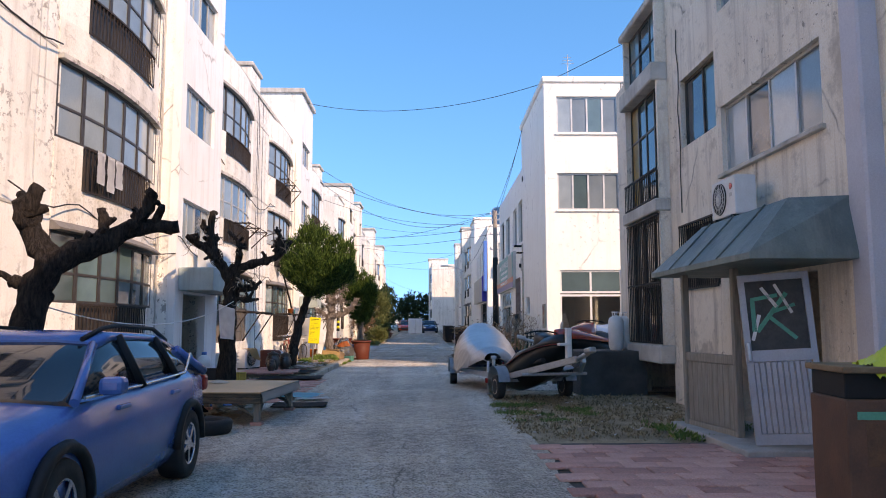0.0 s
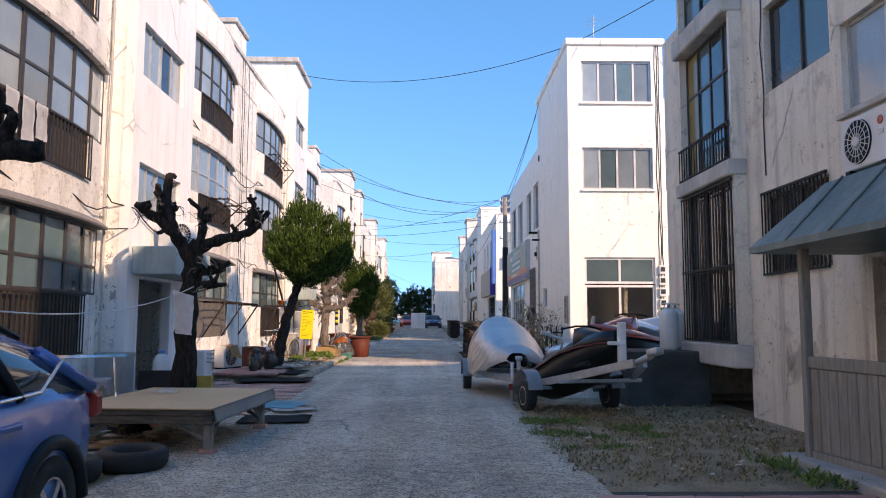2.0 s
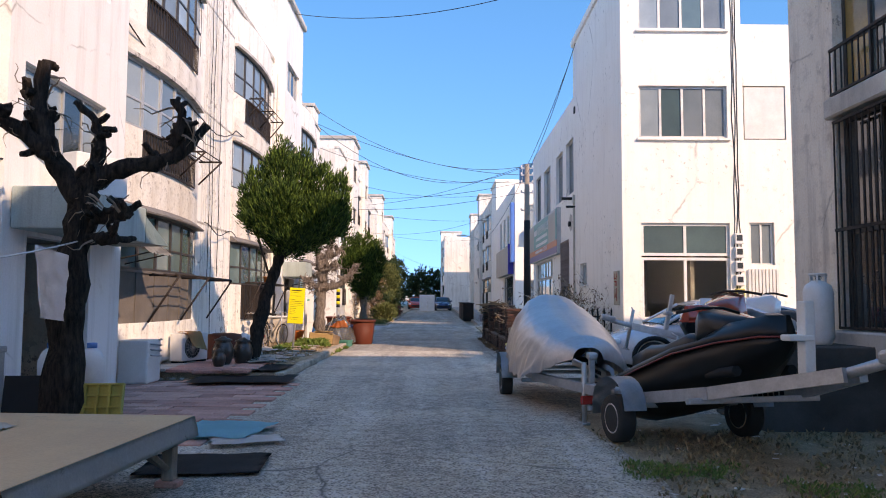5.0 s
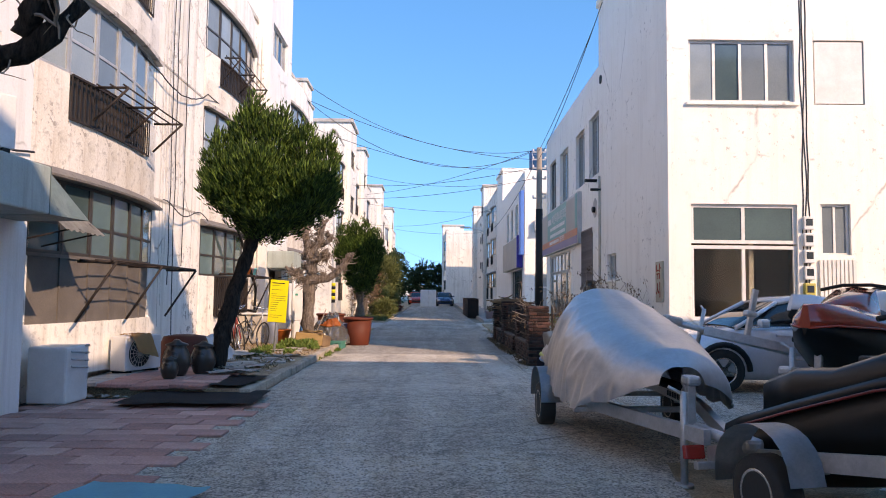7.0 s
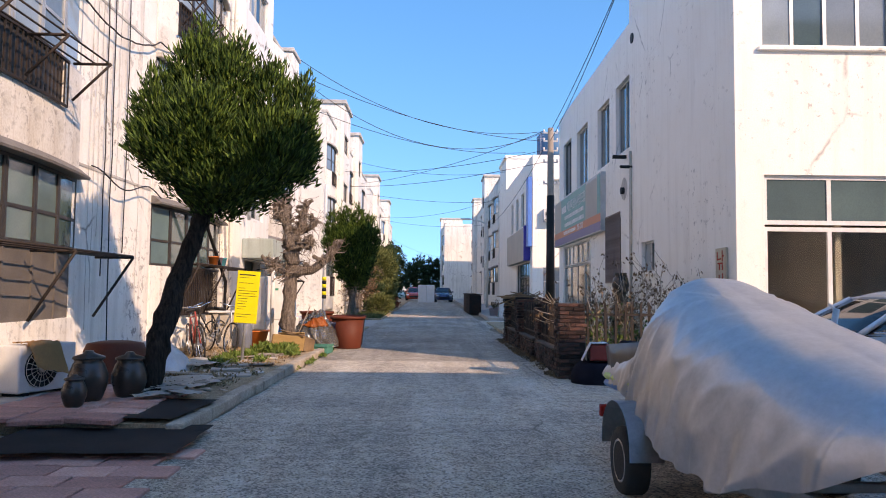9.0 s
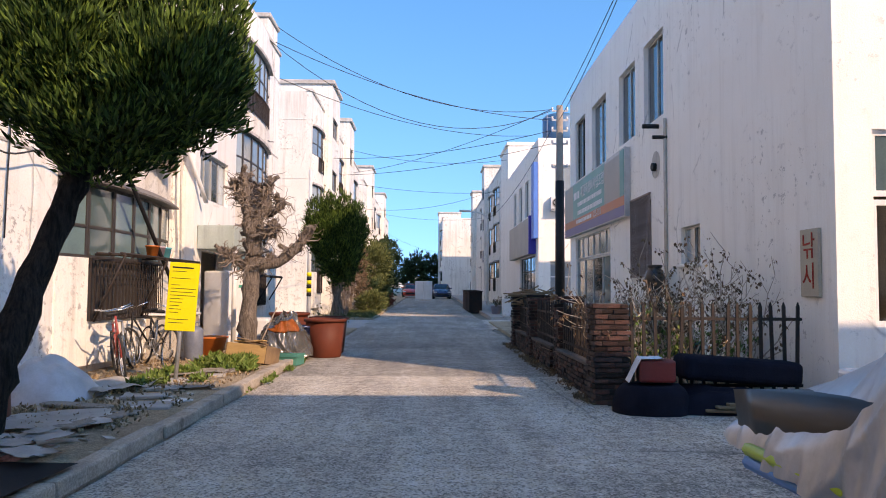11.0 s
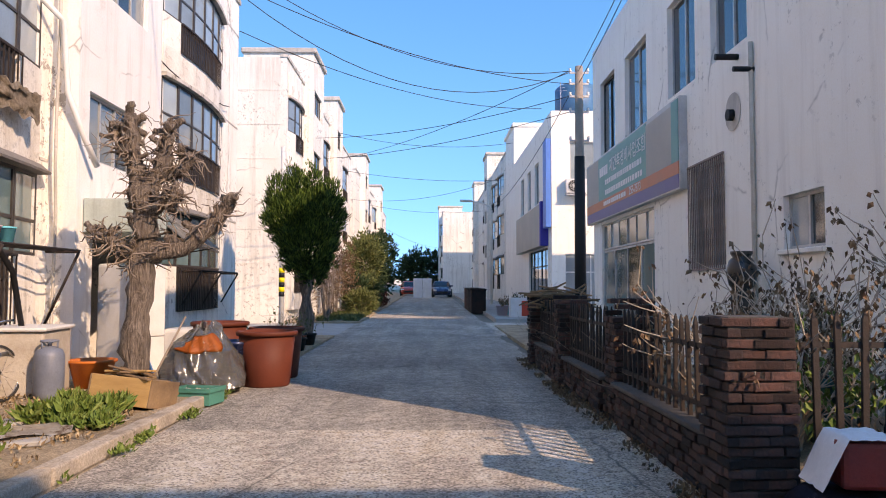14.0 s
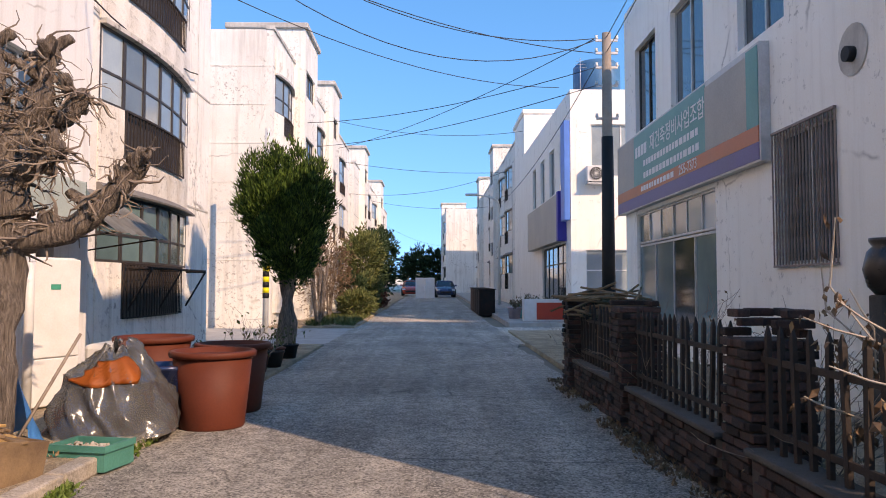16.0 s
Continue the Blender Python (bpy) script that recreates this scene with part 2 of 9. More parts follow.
CLEAR = mat("clear_glass", (0.9, 0.93, 0.92), (0.88, 0.92, 0.91), 1.0, 0.03, bump=0.0, trans=1.0, rvar=0.01)


# ---- mesh helpers ----
def box(bm, x0, x1, y0, y1, z0, z1, m=None):
    vs = [bm.verts.new(p) for p in ((x0, y0, z0), (x1, y0, z0), (x1, y1, z0), (x0, y1, z0), (x0, y0, z1), (x1, y0, z1), (x1, y1, z1), (x0, y1, z1))]
    for f in ((0, 3, 2, 1), (4, 5, 6, 7), (0, 1, 5, 4), (1, 2, 6, 5), (2, 3, 7, 6), (3, 0, 4, 7)):
        bm.faces.new([vs[i] for i in f])
    if m is not None:
        for v in vs:
            v.co = m @ v.co
    return vs


def rbox(bm, x0, x1, y0, y1, z0, z1, r=0.02, m=None, seg=2):
    """A box with rounded edges."""
    b2 = bmesh.new()
    box(b2, x0, x1, y0, y1, z0, z1)
    bmesh.ops.bevel(b2, geom=b2.edges[:], offset=r, segments=seg, profile=0.5, affect="EDGES")
    join(bm, b2, m)


def join(bm, b2, m=None):
    vm = {}
    for v in b2.verts:
        vm[v] = bm.verts.new(m @ v.co if m is not None else v.co)
    for f in b2.faces:
        g = bm.faces.new([vm[v] for v in f.verts])
        g.smooth = f.smooth
    b2.free()


def tube(bm, pts, radii, n=8, caps=True, smooth=True):
    """A tapered round limb along points."""
    pts = [Vector(p) for p in pts]
    if isinstance(radii, (int, float)):
        radii = [radii] * len(pts)
    rings, ref = [], None
    for i, p in enumerate(pts):
        d = (pts[min(i + 1, len(pts) - 1)] - pts[max(i - 1, 0)]).normalized()
        if ref is None or abs(ref.dot(d)) > 0.95:
            ref = Vector((0, 0, 1)) if abs(d.z) < 0.9 else Vector((1, 0, 0))
        a = d.cross(ref).normalized()
        ref = a.cross(d).normalized()
        rings.append([bm.verts.new(p + radii[i] * (math.cos(k * math.tau / n) * a + math.sin(k * math.tau / n) * ref)) for k in range(n)])
    for r0, r1 in zip(rings, rings[1:]):
        for k in range(n):
            bm.faces.new((r0[k], r0[(k + 1) % n], r1[(k + 1) % n], r1[k])).smooth = smooth
    if caps:
        bm.faces.new(list(reversed(rings[0])))
        bm.faces.new(rings[-1])


def lathe(bm, prof, n=20, m=None, smooth=True):
    """A turned body from (radius, height) pairs."""
    rings = []
    for r, z in prof:
        rings.append([bm.verts.new((m or Matrix()) @ Vector((r * math.cos(k * math.tau / n), r * math.sin(k * math.tau / n), z))) for k in range(n)])
    for r0, r1 in zip(rings, rings[1:]):
        for k in range(n):
            bm.faces.new((r0[k], r0[(k + 1) % n], r1[(k + 1) % n], r1[k])).smooth = smooth
    bm.faces.new(list(reversed(rings[0])))
    bm.faces.new(rings[-1])


def sheet(bm, f, nu, nv, smooth=True):
    """A surface from f(u, v), with u and v from 0 to 1."""
    g = [[bm.verts.new(f(i / nu, j / nv)) for j in range(nv + 1)] for i in range(nu + 1)]
    for i in range(nu):
        for j in range(nv):
            bm.faces.new((g[i][j], g[i + 1][j], g[i + 1][j + 1], g[i][j + 1])).smooth = smooth
    return g


def part(name, bm, material, parent=None, label="", m=None, fix=True):
    me = bpy.data.meshes.new(name)
    if fix:
        bmesh.ops.recalc_face_normals(bm, faces=bm.faces[:])
    bm.to_mesh(me)
    bm.free()
    me.materials.append(material)
    ob = new(name, me)
    if m is not None:
        ob.matrix_basis = m
    if parent is not None:
        ob.parent = parent
    if label:
        ob["label"] = label
    return ob


def thing(name, m, label, category, group="", kind=""):
    ob = new(name)
    ob.matrix_basis = m
    ob.empty_display_size = 0.1
    return tagged(ob, label, category, group, kind)


def rise(y):
    """Height of the street, which climbs a little further on."""
    return max(0.0, (y - 38.0) * 0.0085)


def face_e(y0, x, z=0.0):
    """Wall frame that looks to +x; u runs along +y."""
    return pose(x, y0, z, 0, 0, 90)


def face_w(y1, x, z=0.0):
    """Wall frame that looks to -x; u runs along -y."""
    return pose(x, y1, z, 0, 0, -90)


def face_s(x0, y, z=0.0):
    return pose(x0, y, z)


def wall(name, parent, m, w, z0, z1, holes, material, thick=0.2, label=""):
    """A wall of width w with real openings (u0, u1, z0, z1); its outer side is local y = 0."""
    us = sorted({0.0, w, *(h[0] for h in holes), *(h[1] for h in holes)})
    zs = sorted({z0, z1, *(h[2] for h in holes), *(h[3] for h in holes)})
    us, zs = [u for u in us if 0 <= u <= w], [z for z in zs if z0 <= z <= z1]
    solid = {}
    for i in range(len(us) - 1):
        for j in range(len(zs) - 1):
            cu, cz = (us[i] + us[i + 1]) / 2, (zs[j] + zs[j + 1]) / 2
            solid[i, j] = not any(h[0] < cu < h[1] and h[2] < cz < h[3] for h in holes)
    bm, vc = bmesh.new(), {}

    def v(i, j, k):
        if (i, j, k) not in vc:
            vc[i, j, k] = bm.verts.new((us[i], k * thick, zs[j]))
        return vc[i, j, k]
    for (i, j), s in solid.items():
        if not s:
            continue
        bm.faces.new((v(i, j, 0), v(i + 1, j, 0), v(i + 1, j + 1, 0), v(i, j + 1, 0)))
        bm.faces.new((v(i, j, 1), v(i, j + 1, 1), v(i + 1, j + 1, 1), v(i + 1, j, 1)))
        for di, dj, a, b in ((-1, 0, (i, j), (i, j + 1)), (1, 0, (i + 1, j), (i + 1, j + 1)), (0, -1, (i, j), (i + 1, j)), (0, 1, (i, j + 1), (i + 1, j + 1))):
            if not solid.get((i + di, j + dj), False):
                bm.faces.new((v(*a, 0), v(*a, 1), v(*b, 1), v(*b, 0)))
    return part(name, bm, material, parent, label, m)


def ring_frame(bm, w, z0, z1, y0, y1, bar):
    """The outer frame of a window, one closed ring."""
    vs = {}
    for k, y in enumerate((y0, y1)):
        for q, d in enumerate((0.0, bar)):
            vs[k, q] = [bm.verts.new(p) for p in ((d, y, z0 + d), (w - d, y, z0 + d), (w - d, y, z1 - d), (d, y, z1 - d))]
    for i in range(4):
        n = (i + 1) % 4
        for a, b in (((0, 0), (0, 1)), ((1, 1), (1, 0)), ((1, 0), (0, 0)), ((0, 1), (1, 1))):
            bm.faces.new((vs[a][i], vs[a][n], vs[b][n], vs[b][i]))


def window(parent, m, w, z0, z1, cols, frame, glass, rows=(), inset=0.06, bar=0.045, sill=None, name="window", slide=True):
    """A window with a real frame, mullions and panes; cols: panes across, rows: heights of the cross bars."""
    y0, y1 = inset, inset + 0.06
    bm = bmesh.new()
    ring_frame(bm, w, z0, z1, y0, y1, bar)
    win = part(name, bm, frame, parent, "", m)
    us = [w * i / cols for i in range(cols + 1)]
    for u in us[1:-1]:
        bm = bmesh.new()
        box(bm, u - bar / 2, u + bar / 2, y0 + 0.003, y1 - 0.003, z0 + bar, z1 - bar)
        part("mullion", bm, frame, win)
    for z in rows:
        bm = bmesh.new()
        box(bm, bar, w - bar, y0 + 0.006, y1 - 0.006, z - bar / 2, z + bar / 2)
        part("transom", bm, frame, win)
    for i in range(cols):
        g = bmesh.new()
        off = 0.012 if (i % 2 and slide) else 0.0
        box(g, us[i] + 0.01, us[i + 1] - 0.01, y0 + 0.022 + off, y0 + 0.03 + off, z0 + 0.02, z1 - 0.02)
        p = part("pane", g, glass[i % len(glass)] if isinstance(glass, list) else glass, win)
        p.visible_shadow = False
    if sill:
        s = bmesh.new()
        rbox(s, -0.06, w + 0.06, -0.07, inset, z0 - 0.07, z0 - 0.004, 0.01, seg=1)
        part("window_sill", s, sill, win)
    return win


BARS = {}


def railing(parent, m, w, z0, z1, step=0.11, material=None, name="railing", split=False):
    bm = bmesh.new()
    box(bm, 0, w, -0.055, -0.02, z1 - 0.035, z1)
    n = max(2, int(w / step))
    if split:
        ob = part(name, bm, material or IRON, parent, "", m)
        b = bmesh.new()
        box(b, 0, w, -0.05, -0.025, z0, z0 + 0.03)
        part("bottom_rail", b, material or IRON, ob)
        key = (round(z0, 3), round(z1, 3), (material or IRON).name)
        if key not in BARS:
            b = bmesh.new()
            box(b, 0, 0.018, -0.047, -0.03, z0 + 0.03, z1 - 0.035)
            BARS[key] = bpy.data.meshes.new("bar")
            b.to_mesh(BARS[key])
            b.free()
            BARS[key].materials.append(material or IRON)
        for i in range(n + 1):
            o = new("bar", BARS[key])
            o.parent, o.location = ob, ((w - 0.018) * i / n, 0, 0)
        return ob
    box(bm, 0, w, -0.05, -0.025, z0, z0 + 0.03)
    for i in range(n + 1):
        u = (w - 0.016) * i / n
        box(bm, u, u + 0.016, -0.046, -0.03, z0 + 0.03, z1 - 0.035)
    return part(name, bm, material or IRON, parent, "", m)


# ---- setting ----
gbm = bmesh.new()
ys = [-300, -40, 0, 38, 60, 90, 130, 400, 1500]
xs = [-1500, -60, -8, -3, 3, 8, 60, 1500]
grid = [[gbm.verts.new((x, y, min(rise(y), 0.9) - 0.06)) for y in ys] for x in xs]
for i in range(len(xs) - 1):
    for j in range(len(ys) - 1):
        gbm.faces.new((grid[i][j], grid[i + 1][j], grid[i + 1][j + 1], grid[i][j + 1]))
ground = tagged(part("ground", gbm, GROUND), "dusty brown ground reaching the horizon", "ground", kind="structure")


def strip(name, x_left, x_right, ys, lift, material, label, thick=0.1, category="ground"):
    """A slab of ground between two edges given as functions of y."""
    bm = bmesh.new()
    rows = []
    for y in ys:
        a, b, z = x_left(y), x_right(y), rise(y) + lift
        rows.append([bm.verts.new(p) for p in ((a, y, z - thick), (a, y, z), (b, y, z), (b, y, z - thick))])
    for r0, r1 in zip(rows, rows[1:]):
        for k in range(3):
            bm.faces.new((r0[k], r0[k + 1], r1[k + 1], r1[k]))
    bm.faces.new(rows[0]), bm.faces.new(list(reversed(rows[-1])))
    return tagged(part(name, bm, material), label, category, kind="structure")


def wob(y, a=0.07, f=1.3, s=0.0):
    return a * (noise.noise((y * f, s, 0.3)) + 0.6 * noise.noise((y * f * 3.1, s, 1.7)))


ylist = [-14 + 0.5 * i for i in range(130)] + [52 + 4 * i for i in range(24)]
# the seam at y = 29 keeps the sunlit part in the paler copy
for nm, ys, mt, lb in (("road", [y for y in ylist if y <= 29], ROAD, "worn grey concrete lane with cracks and patches"), ("road_far", [y for y in ylist if y >= 29], ROAD_SHADED, "lane with worn paler patches, coloured darker to deepen its shade")):
    strip(nm, lambda y: -3.02 + wob(y, 0.05, 0.7, 4.0), lambda y: 1.42 + wob(y, 0.13, 0.6, 9.0) + (0.25 if y > 21 else 0.0), ys, 0.0, mt, lb, category="road")
strip("parking_apron", lambda y: 1.3, lambda y: 11.0, [17.2, 26.6], -0.012, ROAD, "rough grey concrete parking apron", category="pavement")
strip("dirt_yard", lambda y: 1.2, lambda y: 5.2, [9.6, 12, 14, 17.3], -0.022, DIRT, "bare dirt yard with dry litter", category="ground")
strip("garden_soil", lambda y: 1.9, lambda y: 4.5, [26.7, 30, 36, 43, 47], 0.05, DIRT, "dark garden soil behind the brick fence", category="ground")
strip("side_street", lambda y: 1.3, lambda y: 30.0, [43.0, 49.4], -0.008, ROAD, "grey concrete side street", category="road")
strip("side_lane", lambda y: -40.0, lambda y: -2.9, [42.35, 48.8], -0.008, CONC, "pale concrete side lane between the blocks", category="road")
strip("yard_left_near", lambda y: -5.9, lambda y: -3.0, [-14, 0, 10.9, 14.5], -0.015, DIRT, "dusty yard in front of the apartments", category="ground")
strip("yard_left", lambda y: -5.9, lambda y: -3.16, [20.95, 24, 28, 31, 35.5], 0.12, DIRT, "raised dirt verge with litter", category="ground", thick=0.2)
strip("verge_left_far", lambda y: -5.9, lambda y: -3.0, [35.5, 42.3], 0.05, DIRT, "dirt verge with plants", category="ground", thick=0.2)
strip("verge_left_end", lambda y: -5.9, lambda y: -2.9 + wob(y, 0.1), [48.8 + 3 * i for i in range(32)], 0.06, DIRT, "far dirt verge", category="ground", thick=0.2)
strip("verge_right_end", lambda y: 2.2 + wob(y, 0.08), lambda y: 4.6, [49.4 + 3 * i for i in range(31)], 0.12, CONC, "concrete pavement along the far block", category="pavement", thick=0.2)


# ---- apartment blocks ----
BOARD = mat("grey_brown_board", (0.15, 0.13, 0.115), (0.10, 0.087, 0.078), 2, 0.8, bump=0.2)

def ring_hood(bm, length, z0, z1):
    """A sloping sheet hood over a bay window."""
    sec = ((0.14, z0), (-0.16, z0), (-0.17, z0 + 0.03), (-0.02, z1), (0.14, z1))
    a, b = ([bm.verts.new((u, y, z)) for y, z in sec] for u in (0.0, length))
    for k in range(5):
        bm.faces.new((a[k], a[(k + 1) % 5], b[(k + 1) % 5], b[k]))
    bm.faces.new(a)
    bm.faces.new(b)


def bay(parent, m, w, wallmat, levels, depth=0.2, n=6, split=False):
    """A bowed bay in front of a wall. levels: (z0, z1, kind)."""
    pts = []
    for i in range(n + 1):
        u = w * i / n
        s = 2 * u / w - 1
        pts.append((u, -depth * (1 - s * s) - 0.02))
    for i in range(n):
        (ua, da), (ub, db) = pts[i], pts[i + 1]
        ang, length = math.degrees(math.atan2(db - da, ub - ua)), math.hypot(ub - ua, db - da)
        f = m @ pose(ua, da, 0, 0, 0, ang)
        for z0, z1, kind in levels:
            if kind == "rail" and i in (0, n - 1):
                kind = "wall"
            if kind == "wall":
                b = bmesh.new()
                box(b, 0.001, length - 0.001, 0, 0.14, z0, z1)
                part("bay_wall", b, STUCCO_S if wallmat is STUCCO_L and 3.0 < z0 < 6.0 else wallmat, parent, "", f)
            elif kind in ("glass", "glass2", "alu"):
                fr = FR_ALU if kind == "alu" else FR_DARK
                gl = {"glass": GLASS_F, "glass2": GLASS_T, "alu": GLASS_F}[kind]
                window(parent, f @ pose(0.004, 0, 0), length - 0.008, z0, z1, 1, fr, gl, rows=() if z1 - z0 < 1 else (z0 + 0.42 * (z1 - z0),), inset=0.02)
            elif kind == "rail":
                railing(parent, f, length, z0, z1, split=split)
                b = bmesh.new()
                box(b, 0.002, length - 0.002, 0.06, 0.12, z0, z1)
                part("bay_panel", b, FR_DARK, parent, "", f)
            elif kind == "board":
                b = bmesh.new()
                box(b, 0.002, length - 0.002, 0.05, 0.11, z0, z1)
                box(b, 0.0, length, 0.02, 0.05, z1 - 0.05, z1)
                box(b, 0.0, 0.04, 0.03, 0.05, z0, z1 - 0.05)
                part("board_panel", b, BOARD, parent, "", f)
            elif kind == "lintel":
                b = bmesh.new()
                box(b, 0, length, -0.09, 0.14, z0, z1)
                part("lintel", b, TRIM, parent, "", f)
            elif kind == "hood":
                b = bmesh.new()
                ring_hood(b, length, z0, z1)
                part("bay_hood", b, HOODM, parent, "dark grey sheet-metal hood", f)


BAY_LEVELS = {
    "a": [(0.25, 0.9, "wall"), (0.9, 1.85, "rail"), (1.85, 2.98, "glass2"), (2.98, 3.13, "hood"), (3.13, 3.7, "wall"), (3.7, 4.45, "rail"), (4.45, 5.72, "glass"), (5.72, 5.8, "lintel"),
          (5.8, 6.4, "wall"), (6.4, 7.05, "rail"), (7.05, 8.32, "glass"), (8.32, 8.4, "lintel"), (8.4, 9.3, "wall")],
    "b": [(0.25, 1.0, "wall"), (1.0, 1.95, "board"), (1.95, 2.98, "glass2"), (2.98, 3.13, "hood"), (3.13, 3.85, "wall"), (3.85, 4.5, "rail"), (4.5, 5.72, "alu"), (5.72, 5.8, "lintel"),
          (5.8, 6.4, "wall"), (6.4, 7.0, "rail"), (7.0, 8.32, "glass"), (8.32, 8.4, "lintel"), (8.4, 9.3, "wall")],
}


def block(label, side, y0, y1, x, towers, bays, wallmat, towermat, base=0.0, depth=8.5, roof=9.45, top=11.72, far=False, name="apartment_building"):
    """A three-storey block whose front stands at x and looks to side (+1: +x); towers hold the stairs, bays bow out between them."""
    b = thing(name, pose(0, 0, base), label, "building")
    back = x - side * depth

    def fm(ya, yb, xx):
        return face_e(ya, xx) if side > 0 else face_w(yb, xx)

    def uo(ya, yb):
        return (ya - y0, yb - y0) if side > 0 else (y1 - yb, y1 - ya)
    holes = [(*uo(c - 0.05 + 0.12, d - 0.12), 0.9, 3.0) for c, d, _ in bays] + [(*uo(c + 0.12, d - 0.12), 3.75, 5.7) for c, d, _ in bays] + [(*uo(c + 0.12, d - 0.12), 6.45, 8.3) for c, d, _ in bays]
    holes += [(*uo(c + 0.3, d - 0.3), 0.05, 11) for c, d in towers]
    wall("wall", b, fm(y0, y1, x), y1 - y0, -0.6, roof, holes, wallmat, 0.2)
    for ya, yb, mm in ((y0, y0 + 0.2, 0), (y1 - 0.2, y1, 1)):
        bm = bmesh.new()
        xa, xb = sorted((back, x - side * 0.2))
        box(bm, xa, xb, ya, yb, -0.6, roof)
        gable = part("gable_wall", bm, wallmat, b)
        for z in (2.0, 3.25, 4.6, 5.9, 7.2, 8.5):
            yy = ya - 0.012 if mm == 0 else yb
            bm = bmesh.new()
            box(bm, xa, xb, yy, yy + 0.012, z, z + 0.035)
            part("joint_band", bm, wallmat, gable)
    bm = bmesh.new()
    box(bm, *sorted((back - side * 0.2, back)), y0, y1, -0.6, roof)
    part("back_wall", bm, wallmat, b)
    bm = bmesh.new()
    box(bm, *sorted((back, x - side * 0.21)), y0 + 0.21, y1 - 0.21, 8.75, 8.9)
    part("roof", bm, TRIM, b)
    bm = bmesh.new()
    xa, xb = sorted((x - side * 0.24, x + side * 0.05))
    cuts = sorted([y0 - 0.04] + [v for c, d in towers for v in (c - 0.002, d + 0.002)] + [y1 + 0.04])
    for ca, cb in zip(cuts[::2], cuts[1::2]):
        box(bm, xa, xb, ca, cb, roof, roof + 0.12)
    part("parapet", bm, TRIM, b)
    for c, d in towers:
        tx = x + side * 0.4
        w = d - c
        win = [(0.35, w - 0.7, z, z + 1.02) for z in (3.32, 5.98, 8.62)]
        door = [(0.55, 2.25, 0.1, 2.2)] if not far else []
        wall("stair_tower_front", b, fm(c, d, tx), w, -0.6, top, win + door, towermat, 0.18)
        for ya, yb in ((c, c + 0.18), (d - 0.18, d)):
            bm = bmesh.new()
            xa, xb = sorted((x - side * 2.6, tx - side * 0.18))
            box(bm, xa, xb, ya, yb, -0.6, top)
            part("stair_tower_side", bm, wallmat if not far else towermat, b)
        bm = bmesh.new()
        xa, xb = sorted((x - side * 2.6, x - side * 2.4))
        box(bm, xa, xb, c + 0.18, d - 0.18, 0, top)
        part("stair_tower_back", bm, wallmat, b)
        bm = bmesh.new()
        xa, xb = sorted((x - side * 2.7, tx + side * 0.12))
        rbox(bm, xa, xb, c - 0.12, d + 0.12, top, top + 0.22, 0.03, seg=1)
        part("tower_cap", bm, TRIM, b)
        if not far:
            # unseen slab, added to keep window light out of the doorway
            bm = bmesh.new()
            box(bm, *sorted((x - side * 2.4, tx - side * 0.18)), c + 0.18, d - 0.18, 2.28, 2.42)
            part("stair_landing", bm, CONC, b)
        for u0, u1, za, zb in win:
            window(b, fm(c, d, tx) @ pose(u0, 0, 0), u1 - u0, za, zb, 4, FR_ALU if not far else FR_DARK, [GLASS_F, GLASS_F, GLASS_D, GLASS_F], inset=0.08, sill=None)
    for c, d, kind in bays:
        bay(b, fm(c, d, x), d - c, wallmat, BAY_LEVELS[kind], n=4 if far else 6, split=not far)
    taken = sorted([(c - 0.03, d + 0.03) for c, d in towers] + [(c - 0.03, d + 0.03) for c, d, _ in bays])
    edges = [y0] + [v for pair in taken for v in pair] + [y1]
    for ya, yb in zip(edges[::2], edges[1::2]):
        for z in (3.2, 5.86, 8.5):
            if yb - ya > 0.2:
                bm = bmesh.new()
                box(bm, *sorted((x, x + side * 0.012)), ya, yb, z, z + 0.04)
                part("joint_band", bm, TRIM, b)
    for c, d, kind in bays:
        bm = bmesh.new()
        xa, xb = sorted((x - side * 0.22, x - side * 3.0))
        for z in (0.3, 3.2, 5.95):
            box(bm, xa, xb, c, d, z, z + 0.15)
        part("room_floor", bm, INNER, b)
    return b


left_block = block("long white three-storey apartment block with peeling stucco", 1, -12.0, 42.3, -5.8, [(0.3, 3.5), (16.2, 19.5), (32.1, 35.3)],
                   [(-4.5, -0.3, "a"), (4.3, 8.4, "b"), (11.5, 15.85, "a"), (20.2, 24.45, "b"), (27.3, 31.8, "a"), (36.4, 40.75, "a")], STUCCO_L, TOWER_W)
block("cream apartment block with cracked gable", 1, 49.0, 71.5, -5.75, [(52.9, 56.0), (61.0, 63.6)], [(49.4, 52.4, "a"), (56.9, 60.4, "a"), (64.6, 69.0, "b")], STUCCO_L2, STUCCO_L2, base=0.3, far=True, top=11.15, roof=9.75)
block("distant cream apartment block", 1, 75.0, 112.0, -5.75, [(78.5, 81.5), (96.0, 99.5)], [(83, 87, "a"), (90, 94, "b"), (101, 105, "a")], STUCCO_L2, STUCCO_L2, base=0.5, far=True, top=11.05)
block("distant weathered apartment block with tall stair towers", -1, 67.5, 104.0, 4.45, [(78.0, 81.0), (94.0, 97.0)], [(69, 72.5, "a"), (73.5, 77, "a"), (82, 86, "b"), (98, 102, "a")], STUCCO_L2, STUCCO_L2, base=0.4, far=True, top=11.2)
block("pale end block closing the street", -1, 109.0, 140.0, 1.2, [(116, 119.5)], [(110, 114, "a"), (122, 126, "b")], STUCCO_L2, STUCCO_L2, base=0.6, far=True, roof=9.75, top=11.0, depth=10)

